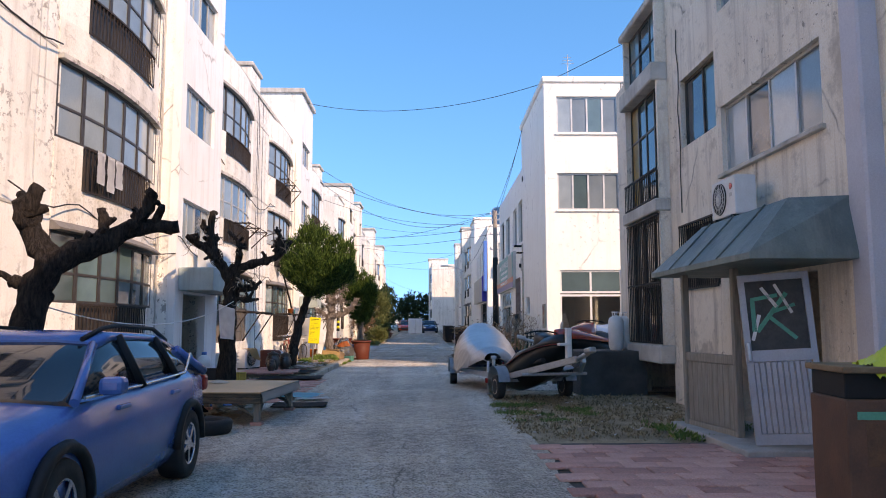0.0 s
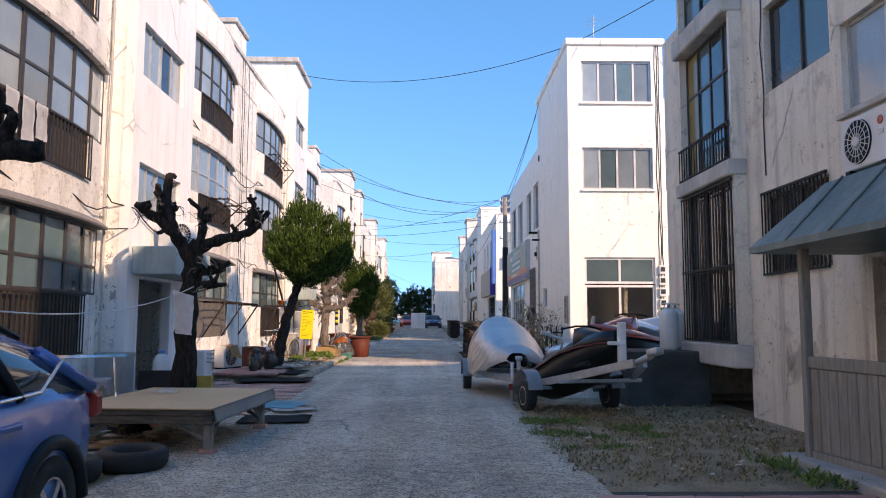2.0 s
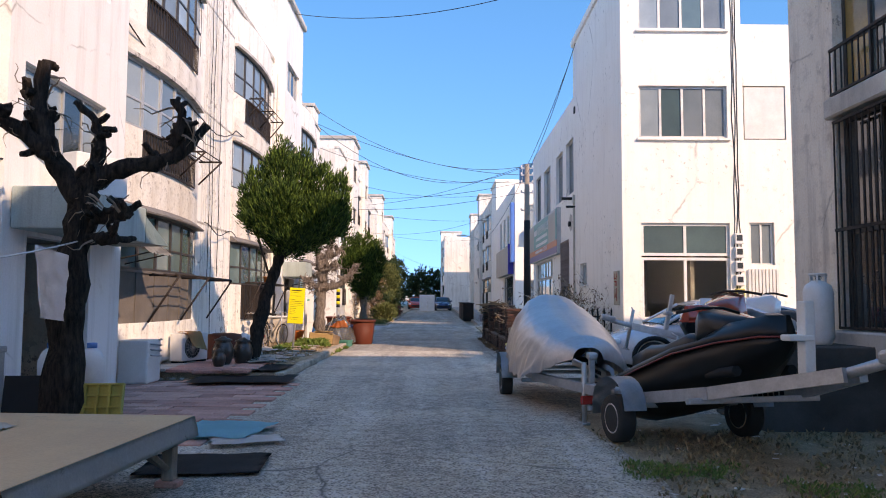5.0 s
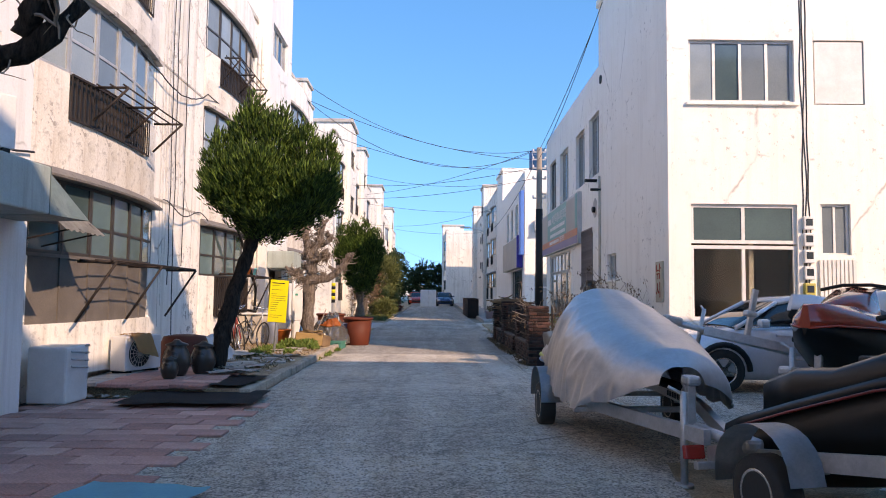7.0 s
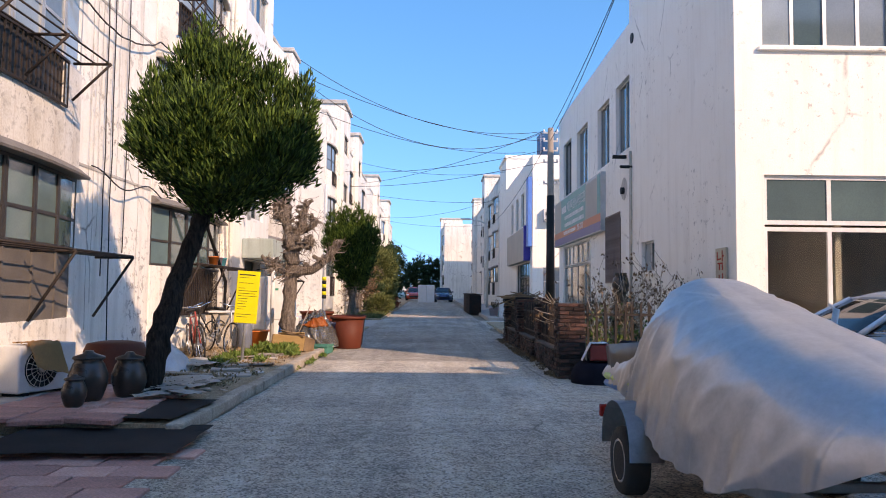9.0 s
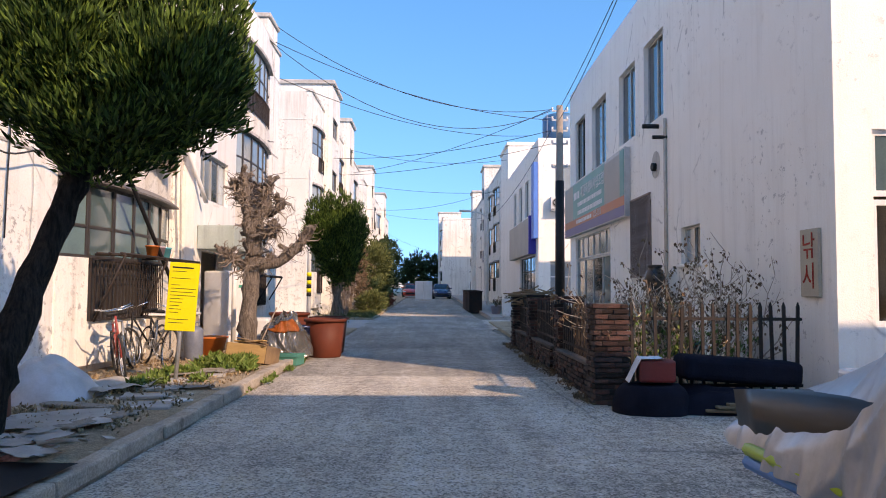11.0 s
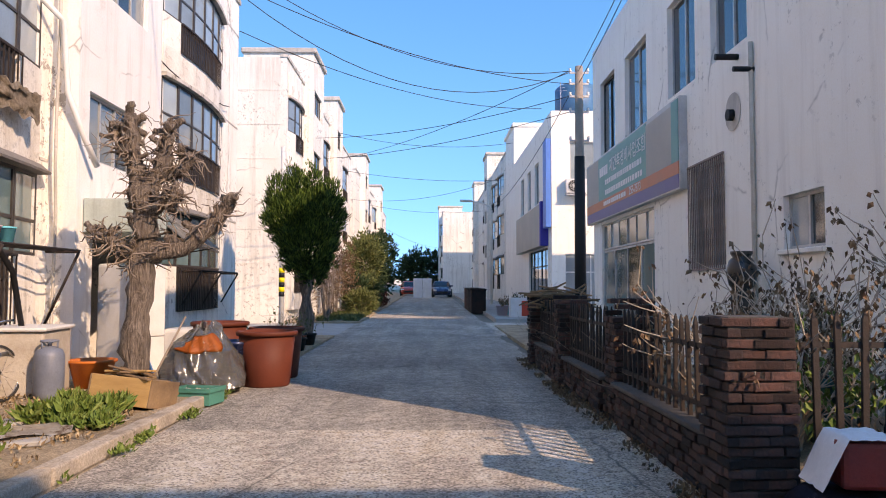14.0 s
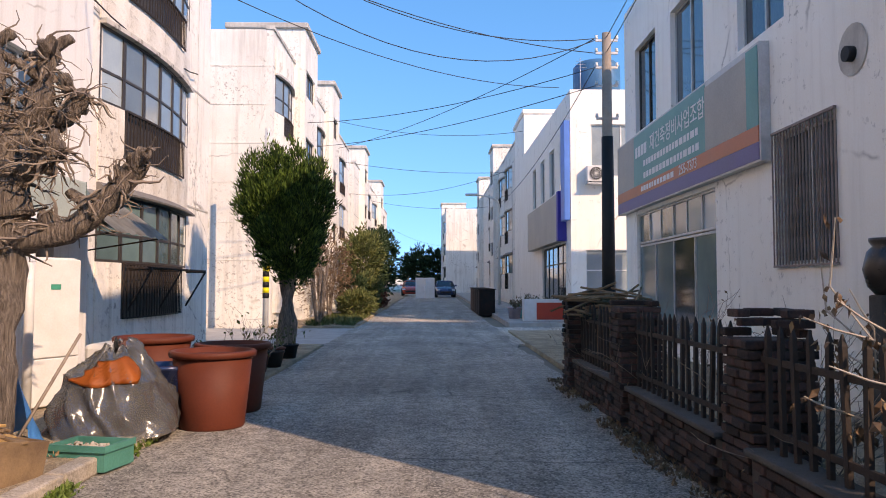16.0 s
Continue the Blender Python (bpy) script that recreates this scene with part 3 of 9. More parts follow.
# ---- beige block beside the walk ----
R1 = thing("apartment_building", pose(0, 0, 0), "beige stained apartment block with barred bay window", "building")
R1_holes = [(18.3 - 13.7, 18.3 - 11.95, 4.82, 6.13), (18.3 - 13.9, 18.3 - 12.1, 2.15, 3.3), (18.3 - 16.68, 18.3 - 14.55, 1.1, 3.72), (18.3 - 16.68, 18.3 - 14.55, 4.0, 6.4), (18.3 - 16.68, 18.3 - 14.55, 6.8, 7.3), (18.3 - 11.3, 18.3 - 8.3, 0.2, 7.3), (18.3 - 6.9, 18.3 - 4.0, 3.9, 5.2), (18.3 - 16.75, 18.3 - 14.5, -0.5, 0.8)]
wall("wall", R1, face_w(18.3, 4.92), 32.1, -0.6, 7.35, R1_holes, STUCCO_R1, 0.22)
# steps above the view are made up to shape the block's cast shadow
wall("middle_wall", R1, face_w(17.2, 4.92), 31.0, 7.35, 8.25, [(17.2 - 16.68, 17.2 - 14.55, 7.4, 8.1), (17.2 - 11.3, 17.2 - 8.3, 7.4, 8.2)], STUCCO_R1, 0.22)
wall("upper_wall", R1, face_w(15.4, 4.92), 29.2, 8.25, 9.9, [(15.4 - 11.3, 15.4 - 8.3, 8.3, 9.2)], STUCCO_R1, 0.22)
# gable, back and roof follow the same shadow-shaping steps
bm = bmesh.new()
box(bm, 5.14, 13.0, 18.08, 18.3, -0.6, 7.35)
box(bm, 5.14, 13.0, 16.98, 17.2, 7.2, 8.25)
box(bm, 5.14, 13.0, 15.18, 15.4, 8.1, 9.9)
part("gable_wall", bm, STUCCO_R1, R1)
bm = bmesh.new()
box(bm, 13.0, 13.2, -13.8, 18.3, -0.6, 7.35)
box(bm, 13.0, 13.2, -13.8, 15.4, 7.35, 9.9)
part("back_wall", bm, STUCCO_R1, R1)
bm = bmesh.new()
box(bm, 5.15, 13.0, -13.8, 15.17, 9.3, 9.5)
box(bm, 5.15, 13.0, 15.41, 16.97, 7.95, 8.1)
box(bm, 5.15, 13.0, 17.21, 18.07, 7.05, 7.2)
part("roof", bm, TRIM, R1)
# unseen box on the roof, added to throw shade on the entrance opposite
bm = bmesh.new()
box(bm, 4.92, 8.0, 2.6, 7.6, 9.9, 11.9)
part("stair_head", bm, STUCCO_R1, R1)
bm = bmesh.new()
box(bm, 4.84, 5.2, 11.9, 15.45, 9.9, 10.0)
part("parapet", bm, TRIM, R1)
wall("stair_tower_front", R1, face_w(11.6, 4.74), 3.6, -0.6, 9.3, [(11.6 - 11.4, 11.6 - 8.45, 3.86, 4.94), (11.6 - 11.4, 11.6 - 8.45, 6.5, 7.6), (11.6 - 11.0, 11.6 - 8.75, 0.05, 2.15)], STUCCO_R1, 0.17)
for ya, yb in ((8.0, 8.17), (11.43, 11.6)):
    bm = bmesh.new()
    box(bm, 4.913, 7.2, ya, yb, -0.6, 9.3)
    part("stair_tower_side", bm, STUCCO_R1, R1)
bm = bmesh.new()
box(bm, 7.0, 7.2, 8.17, 11.43, 0, 9.3)
part("stair_tower_back", bm, STUCCO_R1, R1)
bm = bmesh.new()
rbox(bm, 4.6, 7.3, 7.9, 11.7, 9.3, 9.5, 0.03, seg=1)
part("tower_cap", bm, TRIM, R1)
bm = bmesh.new()
rbox(bm, 4.70, 5.0, 7.62, 7.98, -0.3, 9.44, 0.03, seg=1)
part("pilaster", bm, LILAC, R1, "pale lilac painted pilaster")
w2 = window(R1, face_w(11.4, 4.74), 2.95, 3.86, 4.94, 4, FR_ALU, [GLASS_F, GLASS_D, GLASS_F, GLASS_F], inset=0.08, sill=TRIM)
window(R1, face_w(11.4, 4.74), 2.95, 6.5, 7.6, 4, FR_ALU, [GLASS_F, GLASS_F, GLASS_D, GLASS_F], inset=0.08)
window(R1, face_w(13.7, 4.92), 1.75, 4.82, 6.13, 2, FR_DARK, [GLASS_D, GLASS_T], inset=0.1)
window(R1, face_w(6.9, 4.92), 2.9, 3.9, 5.2, 3, FR_DARK, [GLASS_D, GLASS_F], inset=0.1)
window(R1, face_w(13.9, 4.92), 1.8, 2.15, 3.3, 2, FR_DARK, GLASS_D, inset=0.1)
railing(R1, face_w(13.9, 4.92), 1.8, 2.12, 3.35, 0.1, name="window_grille", split=True)
# bay over the void
for z0, z1, x in ((0.72, 1.08, 4.62), (3.74, 4.0, 4.60), (6.42, 6.8, 4.58), (8.1, 8.25, 4.6)):
    bm = bmesh.new()
    rbox(bm, x, 4.925, 14.4, 16.82, z0, z1, 0.025, seg=1)
    part("bay_slab", bm, TRIM, R1)
for yb in (16.80, 14.5):
    bm = bmesh.new()
    for z0, z1 in ((1.083, 3.737), (4.003, 6.417), (6.803, 8.097)):
        box(bm, 4.70, 4.918, yb - 0.08, yb, z0, z1)
    part("bay_cheek", bm, STUCCO_R1, R1)
window(R1, face_w(16.70, 4.72), 2.27, 1.09, 3.73, 3, FR_DARK, GLASS_D, rows=(2.3,), inset=0.1)
railing(R1, face_w(16.70, 4.70), 2.27, 1.1, 3.7, 0.12, name="window_grille", split=True)
bm = bmesh.new()
box(bm, 4.635, 4.66, 14.44, 16.69, 2.3, 2.34)
part("window_bar", bm, IRON, R1)
window(R1, face_w(16.70, 4.72), 2.27, 4.01, 6.41, 4, FR_DARK, [mat("amber_curtained_glass", (0.36, 0.22, 0.07), (0.24, 0.15, 0.05), 1.2, 0.15, bump=0), GLASS_T, GLASS_D, GLASS_T], rows=(4.7, 5.6), inset=0.1)
railing(R1, face_w(16.70, 4.68), 2.27, 4.02, 4.62, 0.12)
window(R1, face_w(16.70, 4.72), 2.27, 6.81, 8.09, 3, FR_DARK, [GLASS_T, GLASS_D], rows=(7.5,), inset=0.1)
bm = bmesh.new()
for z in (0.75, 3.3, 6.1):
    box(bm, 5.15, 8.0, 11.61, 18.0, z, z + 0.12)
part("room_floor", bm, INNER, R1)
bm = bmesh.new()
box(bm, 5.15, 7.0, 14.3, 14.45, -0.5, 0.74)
part("void_wall", bm, DARKCONC, R1, "wall of the crawl space, coloured black for its shade")
# the plinth's black stands for an unlit hollow
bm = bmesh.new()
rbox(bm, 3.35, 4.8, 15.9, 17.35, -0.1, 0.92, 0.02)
tagged(part("concrete_plinth", bm, DARKCONC), "concrete plinth beside the beige block, coloured black as a shaded void", "plinth")

for y, a, b in ((17.02, 3.0, 7.3), (13.75, 3.6, 7.2), (11.78, 2.5, 8.2)):
    bm = bmesh.new()
    tube(bm, [(4.9 + 0.01 * math.sin(k * 2.1), y + 0.03 * math.sin(k * 1.7), a + (b - a) * k / 9) for k in range(10)], 0.011, 5)
    part("cable", bm, FR_DARK, R1, "thin black cable")

# ---- white shop house ----
SX, SY = 4.28, 25.6
ASKEW = pose(SX, SY, 0, 0, 0, -0.6) @ pose(-SX, -SY, 0)
R2 = thing("shop_building", ASKEW, "cream-white shop building with a three-storey corner", "building")
south = [(4.72 - SX, 6.92 - SX, 8.26, 9.6), (4.72 - SX, 6.92 - SX, 5.5, 6.82), (4.74 - SX, 6.92 - SX, 1.0, 3.38)]
wall("tower_south_wall", R2, face_s(SX, SY), 7.3 - SX, -0.2, 10.1, south, STUCCO_R2, 0.2)
wall("south_wall", R2, face_s(7.3, SY + 0.004), 5.0, -0.2, 8.4, [(0.02, 1.08, 5.47, 6.83), (0.1, 0.72, 2.35, 3.4)], STUCCO_R2, 0.2)
holes = [(43.0 - b, 43.0 - a, c, d) for a, b, c, d in ((32.2, 33.65, 5.15, 7.03), (34.4, 35.95, 5.15, 7.0), (37.45, 39.3, 5.0, 7.03), (40.35, 42.0, 5.1, 7.12), (30.13, 31.17, 1.93, 2.64), (33.14, 34.72, 1.76, 3.55), (37.0, 42.0, 0.35, 3.16))]
wall("west_wall", R2, face_w(43.0, SX), 43.0 - SY - 0.2, -0.2, 8.35, holes, STUCCO_R2, 0.2)
wall("tower_west_wall", R2, face_w(32.2, SX), 32.2 - SY - 0.2, 8.35, 10.1, [], STUCCO_R2, 0.2)
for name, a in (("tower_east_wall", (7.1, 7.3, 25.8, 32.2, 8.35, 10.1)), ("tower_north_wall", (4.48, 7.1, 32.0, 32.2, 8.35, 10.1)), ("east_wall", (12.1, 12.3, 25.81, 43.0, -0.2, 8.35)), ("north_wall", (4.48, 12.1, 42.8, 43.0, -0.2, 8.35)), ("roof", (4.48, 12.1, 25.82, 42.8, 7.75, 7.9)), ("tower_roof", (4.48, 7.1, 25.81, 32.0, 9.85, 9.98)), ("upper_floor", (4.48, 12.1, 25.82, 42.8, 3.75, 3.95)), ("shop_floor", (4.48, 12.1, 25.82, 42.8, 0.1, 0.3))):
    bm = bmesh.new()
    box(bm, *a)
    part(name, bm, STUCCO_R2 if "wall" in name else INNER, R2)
bm = bmesh.new()
rbox(bm, SX - 0.07, 7.37, SY - 0.07, 32.25, 10.1, 10.33, 0.03, seg=1)
part("tower_cap", bm, STUCCO_R2, R2)
bm = bmesh.new()
for x0, x1 in ((6.0, 6.1), (8.6, 8.7)):
    box(bm, x0, x1, 25.82, 42.5, 0.3, 3.75)
part("inner_partition", bm, INNER, R2)
bm = bmesh.new()
box(bm, 4.48, 12.0, 29.6, 29.7, 0.3, 3.75)
part("back_partition", bm, INNER, R2)
for i in range(9):
    bm = bmesh.new()
    box(bm, 4.6, 5.5, 26.6 + i * 0.26, 26.86 + i * 0.26, 0.31, 0.48 + i * 0.18)
    part("stair_step", bm, CONC, R2)
window(R2, face_s(4.72, SY), 2.2, 8.26, 9.6, 4, FR_ALU, [GLASS_F, GLASS_F, GLASS_T, GLASS_F], inset=0.07, bar=0.06, sill=STUCCO_R2)
window(R2, face_s(4.72, SY), 2.2, 5.5, 6.82, 4, FR_ALU, [GLASS_F, GLASS_T, GLASS_F, GLASS_F], inset=0.07, bar=0.06, sill=STUCCO_R2)
window(R2, face_s(4.74, SY), 2.18, 2.57, 3.38, 2, FR_WHITE, GLASS_T, inset=0.06, bar=0.07, slide=False)
window(R2, face_s(4.74, SY), 2.18, 1.0, 2.53, 2, FR_WHITE, CLEAR, inset=0.06, bar=0.07, slide=False)
window(R2, face_s(7.42, SY), 0.58, 2.35, 3.4, 2, FR_WHITE, GLASS_F, inset=0.07)
bm = bmesh.new()
box(bm, 7.36, 8.36, SY + 0.03, SY + 0.08, 5.5, 6.8)
part("boarded_panel", bm, FR_WHITE, R2, "white board closing a broken window")
for i in range(9):
    bm = bmesh.new()
    box(bm, 7.34 + i * 0.085, 7.40 + i * 0.085, SY - 0.05, SY - 0.01, 0.2, 2.25)
    part("door_slat", bm, FR_WHITE, R2)
for a, b, c, d in ((32.2, 33.65, 5.15, 7.03), (34.4, 35.95, 5.15, 7.0), (37.45, 39.3, 5.0, 7.03), (40.35, 42.0, 5.1, 7.12)):
    window(R2, face_w(b, SX), b - a, c, d, 2, FR_ALU if a != 40.35 else FR_DARK, GLASS_D, inset=0.1, bar=0.05)
window(R2, face_w(31.17, SX), 1.04, 1.93, 2.64, 2, FR_ALU, [GLASS_F, GLASS_D], inset=0.08, sill=STUCCO_R2)
window(R2, face_w(34.72, SX), 1.58, 1.76, 3.55, 2, FR_ALU, GLASS_D, inset=0.1)
railing(R2, face_w(34.76, SX), 1.66, 1.72, 3.6, 0.085, mat("pinkish_brown_bars", (0.30, 0.23, 0.21), (0.2, 0.14, 0.12), 6, 0.7), name="window_grille", split=True)
window(R2, face_w(42.0, SX), 5.0, 2.45, 3.16, 6, FR_ALU, [GLASS_T, GLASS_F], inset=0.06)
window(R2, face_w(42.0, SX), 5.0, 0.35, 2.43, 4, FR_ALU, [GLASS_T, GLASS_T, GLASS_D], inset=0.06)

# ---- further shop house ----
R3 = thing("shop_building", pose(0, 0, rise(50)), "white two-storey shop building with blue signs", "building")
holes = [(62.0 - b, 62.0 - a, 4.9, 6.7) for a, b in ((50.5, 51.6), (52.8, 54.0), (55.3, 56.4), (57.8, 58.9))] + [(62.0 - 56, 62.0 - 50.5, 0.2, 2.9)]
wall("west_wall", R3, face_w(62.0, 4.3), 12.5, -0.2, 8.1, holes, STUCCO_R2, 0.2)
wall("south_wall", R3, face_s(4.5, 49.5), 8.0, -0.2, 8.1, [(0.5, 2.6, 5.1, 6.9), (0.3, 3.3, 0.2, 2.6)], STUCCO_R2, 0.2)
for name, a in (("tower_wall", (4.3, 8.0, 62.0, 66.3, -0.2, 10.2)), ("roof", (4.5, 12.5, 49.7, 62.0, 7.6, 7.8)), ("east_wall", (12.5, 12.7, 49.5, 66.0, -0.2, 8.1)), ("upper_floor", (4.5, 12.5, 49.71, 62, 3.6, 3.8))):
    bm = bmesh.new()
    box(bm, *a)
    part(name, bm, STUCCO_R2, R3)
bm = bmesh.new()
rbox(bm, 4.2, 8.1, 61.9, 66.4, 10.2, 10.42, 0.03, seg=1)
part("tower_cap", bm, STUCCO_R2, R3)
for a, b in ((50.5, 51.6), (52.8, 54.0), (55.3, 56.4), (57.8, 58.9)):
    window(R3, face_w(b, 4.3), b - a, 4.9, 6.7, 2, FR_ALU, GLASS_D, inset=0.08)
window(R3, face_s(5.0, 49.5), 2.1, 5.1, 6.9, 2, FR_WHITE, GLASS_F, inset=0.08)
window(R3, face_s(4.8, 49.5), 3.0, 0.2, 2.6, 3, FR_WHITE, GLASS_F, inset=0.08, rows=(1.9,))
window(R3, face_w(56.0, 4.3), 5.5, 0.2, 2.9, 5, FR_DARK, GLASS_D, inset=0.08, rows=(2.2,))


# ---- trees ----
BARK = mat("dark_rough_bark", (0.060, 0.047, 0.040), (0.013, 0.010, 0.009), 9, 0.95, grain=(3, 3, 0.6), bump=1.0, bscale=16, bdist=0.09, fine=0.7, spec=0.2)
BARK_G = mat("grey_brown_bark", (0.31, 0.25, 0.205), (0.12, 0.09, 0.075), 7, 0.95, grain=(4, 4, 0.4), bump=1.0, bscale=14, bdist=0.09, fine=0.6)
CUTWOOD = mat("fresh_cut_wood", (0.45, 0.35, 0.2), (0.33, 0.25, 0.14), 8, 0.8)
TWIG = mat("dry_twigs", (0.30, 0.24, 0.19), (0.17, 0.13, 0.11), 5, 0.9)


def leafmat(name, c1, c2, c3):
    m = bpy.data.materials.new(name)
    m.use_nodes = True
    nt = m.node_tree
    b = nt.nodes["Principled BSDF"]
    geo = nt.nodes.new("ShaderNodeNewGeometry")
    nt.links.new(ramp(nt, geo.outputs["Random Per Island"], [(0.0, c1), (0.55, c2), (1.0, c3)]), b.inputs["Base Color"])
    b.inputs["Roughness"].default_value = 0.65
    b.inputs["Specular IOR Level"].default_value = 0.25
    return m


JUNIPER = leafmat("juniper_green", (0.010, 0.026, 0.006), (0.034, 0.075, 0.013), (0.13, 0.215, 0.04))
DARKLEAF = leafmat("dark_evergreen", (0.012, 0.03, 0.012), (0.025, 0.05, 0.018), (0.04, 0.075, 0.03))
BUSHLEAF = leafmat("olive_bush", (0.06, 0.085, 0.025), (0.11, 0.13, 0.04), (0.17, 0.17, 0.07))
BROWNLEAF = leafmat("dry_brown_leaves", (0.09, 0.05, 0.03), (0.17, 0.10, 0.06), (0.25, 0.17, 0.10))
LITTERLEAF = leafmat("pale_leaf_litter", (0.13, 0.085, 0.048), (0.29, 0.20, 0.115), (0.46, 0.35, 0.22))
WEEDLEAF = leafmat("fresh_weeds", (0.06, 0.11, 0.02), (0.11, 0.18, 0.04), (0.19, 0.24, 0.07))


def limb(bm, pts, r0, r1, n=9, steps=5, seed=0, rough=0.16):
    """A knobbly limb through a few points."""
    rnd = random.Random(seed)
    P = [Vector(p) for p in pts]
    out, rad = [], []
    total = len(P) - 1
    for i in range(total):
        a, b = P[i], P[i + 1]
        pa, pb = P[max(i - 1, 0)], P[min(i + 2, total)]
        for k in range(steps if i < total - 1 else steps + 1):
            t = k / steps
            q = 0.5 * ((2 * a) + (b - pa) * t + (2 * pa - 5 * a + 4 * b - pb) * t * t + (3 * a - pa - 3 * b + pb) * t ** 3)
            g = (i + t) / total
            r = r0 + (r1 - r0) * g
            out.append(q + Vector((rnd.uniform(-1, 1), rnd.uniform(-1, 1), rnd.uniform(-1, 1))) * r * rough)
            rad.append(r * rnd.uniform(0.86, 1.15))
    start = len(bm.verts)
    tube(bm, out, rad, n)
    bm.verts.ensure_lookup_table()
    for v in list(bm.verts)[start:]:
        v.co += Vector((noise.noise(v.co * 9), noise.noise(v.co * 9 + Vector((5, 0, 0))), 0.3 * noise.noise(v.co * 9 + Vector((0, 7, 0))))) * r0 * 0.3 + Vector((noise.noise(v.co * 23), noise.noise(v.co * 23 + Vector((3, 1, 0))), 0)) * r0 * 0.16


def spikes(pts, length, width, rnd, up=0.5):
    """Many small pointed sprigs at (place, outward direction)."""
    verts, faces = [], []
    for p, d in pts:
        d = (Vector(d) + Vector((rnd.uniform(-0.6, 0.6), rnd.uniform(-0.6, 0.6), up + rnd.uniform(-0.5, 0.5)))).normalized()
        L, W = length * rnd.uniform(0.55, 1.35), width * rnd.uniform(0.7, 1.3)
        a = d.orthogonal().normalized()
        b = d.cross(a)
        th = rnd.uniform(0, 6.28)
        a, b = a * math.cos(th) + b * math.sin(th), b * math.cos(th) - a * math.sin(th)
        k = len(verts)
        mid = p + d * L * 0.4
        verts += [p, mid + a * W, mid + b * W * 0.5, mid - a * W, p + d * L]
        faces += [(k, k + 1, k + 2), (k, k + 2, k + 3), (k + 4, k + 2, k + 1), (k + 4, k + 3, k + 2)]
    return verts, faces


def leaf_object(name, verts, faces, material, parent, m=None):
    me = bpy.data.meshes.new(name)
    me.from_pydata(verts, [], faces)
    me.materials.append(material)
    ob = new(name, me)
    if m is not None:
        ob.matrix_basis = m
    if parent:
        ob.parent = parent
    return ob


def crown(lobes, count, length, width, seed, material, parent, up=0.6, name="crown", inner=0.55):
    """A crown from lobes (centre, radii): tufts of sprigs over uneven lobes, with gaps between."""
    rnd = random.Random(seed)
    vol = [r[0] * r[1] * r[2] for _, r in lobes]
    pts = []
    while len(pts) < count:
        c, r = lobes[rnd.choices(range(len(lobes)), vol)[0]]
        d = Vector((rnd.gauss(0, 1), rnd.gauss(0, 1), rnd.gauss(0, 1))).normalized()
        k = inner + (1 - inner) * rnd.random() ** 0.5
        k *= 1 + 0.30 * noise.noise(Vector(c) + d * 2.6) + 0.22 * noise.noise(Vector(c) * 3 + d * 7.0)
        p = Vector(c) + Vector((d.x * r[0], d.y * r[1], d.z * r[2])) * k
        for _ in range(5):
            o = Vector((rnd.uniform(-1, 1), rnd.uniform(-1, 1), rnd.uniform(-0.6, 1.2))) * length * 0.6
            pts.append((p + o, d))
    v, f = spikes(pts, length, width, rnd, up)
    return leaf_object(name, v, f, material, parent)


def pollard(m, label, trunk, arms, r, seed, bark, stubs=10, twigs=0, name="tree"):
    t = thing(name, m, label, "tree")
    bm = bmesh.new()
    limb(bm, trunk, r * 1.15, r * 0.8, 12, 6, seed, 0.1)
    part("trunk", bm, bark, t)
    rnd = random.Random(seed)
    ends = []
    for i, (pts, ra, rb) in enumerate(arms):
        bm = bmesh.new()
        limb(bm, pts, ra, rb, 9, 5, seed + i + 1)
        for k in range(stubs // max(1, len(arms)) + 1):
            j = rnd.randrange(len(pts) - 1)
            a = Vector(pts[j]).lerp(Vector(pts[j + 1]), rnd.uniform(0.3, 1.0))
            d = Vector((rnd.uniform(-1, 1), rnd.uniform(-1, 1), rnd.uniform(-0.2, 1.2))).normalized()
            L = rnd.uniform(0.1, 0.26)
            limb(bm, [a, a + d * L * 0.6, a + d * L], rb * 0.75, rb * 0.6, 7, 2, seed * 7 + k + i * 13, 0.2)
            ends.append((a, d))
        part("branch", bm, bark, t)
    if twigs:
        bm = bmesh.new()
        for k in range(twigs):
            i = rnd.randrange(len(arms))
            pts = arms[i][0]
            j = rnd.randrange(len(pts) - 1)
            a = Vector(pts[j]).lerp(Vector(pts[j + 1]), rnd.random())
            d = Vector((rnd.uniform(-1, 1), rnd.uniform(-1, 1), rnd.uniform(-0.5, 0.9))).normalized()
            q = [a]
            for s in range(6):
                d = (d + Vector((rnd.uniform(-1, 1), rnd.uniform(-1, 1), rnd.uniform(-0.9, 0.7))) * 0.85).normalized()
                q.append(q[-1] + d * rnd.uniform(0.03, 0.1))
            w = rnd.choice((0.6, 0.8, 1.0, 1.6))
            tube(bm, q, [0.013 * w, 0.012 * w, 0.010 * w, 0.008 * w, 0.007 * w, 0.005 * w, 0.003 * w], 4, smooth=False)
        tagged(part("dry_twig_tangle", bm, TWIG, t), kind="stuff")
    return t


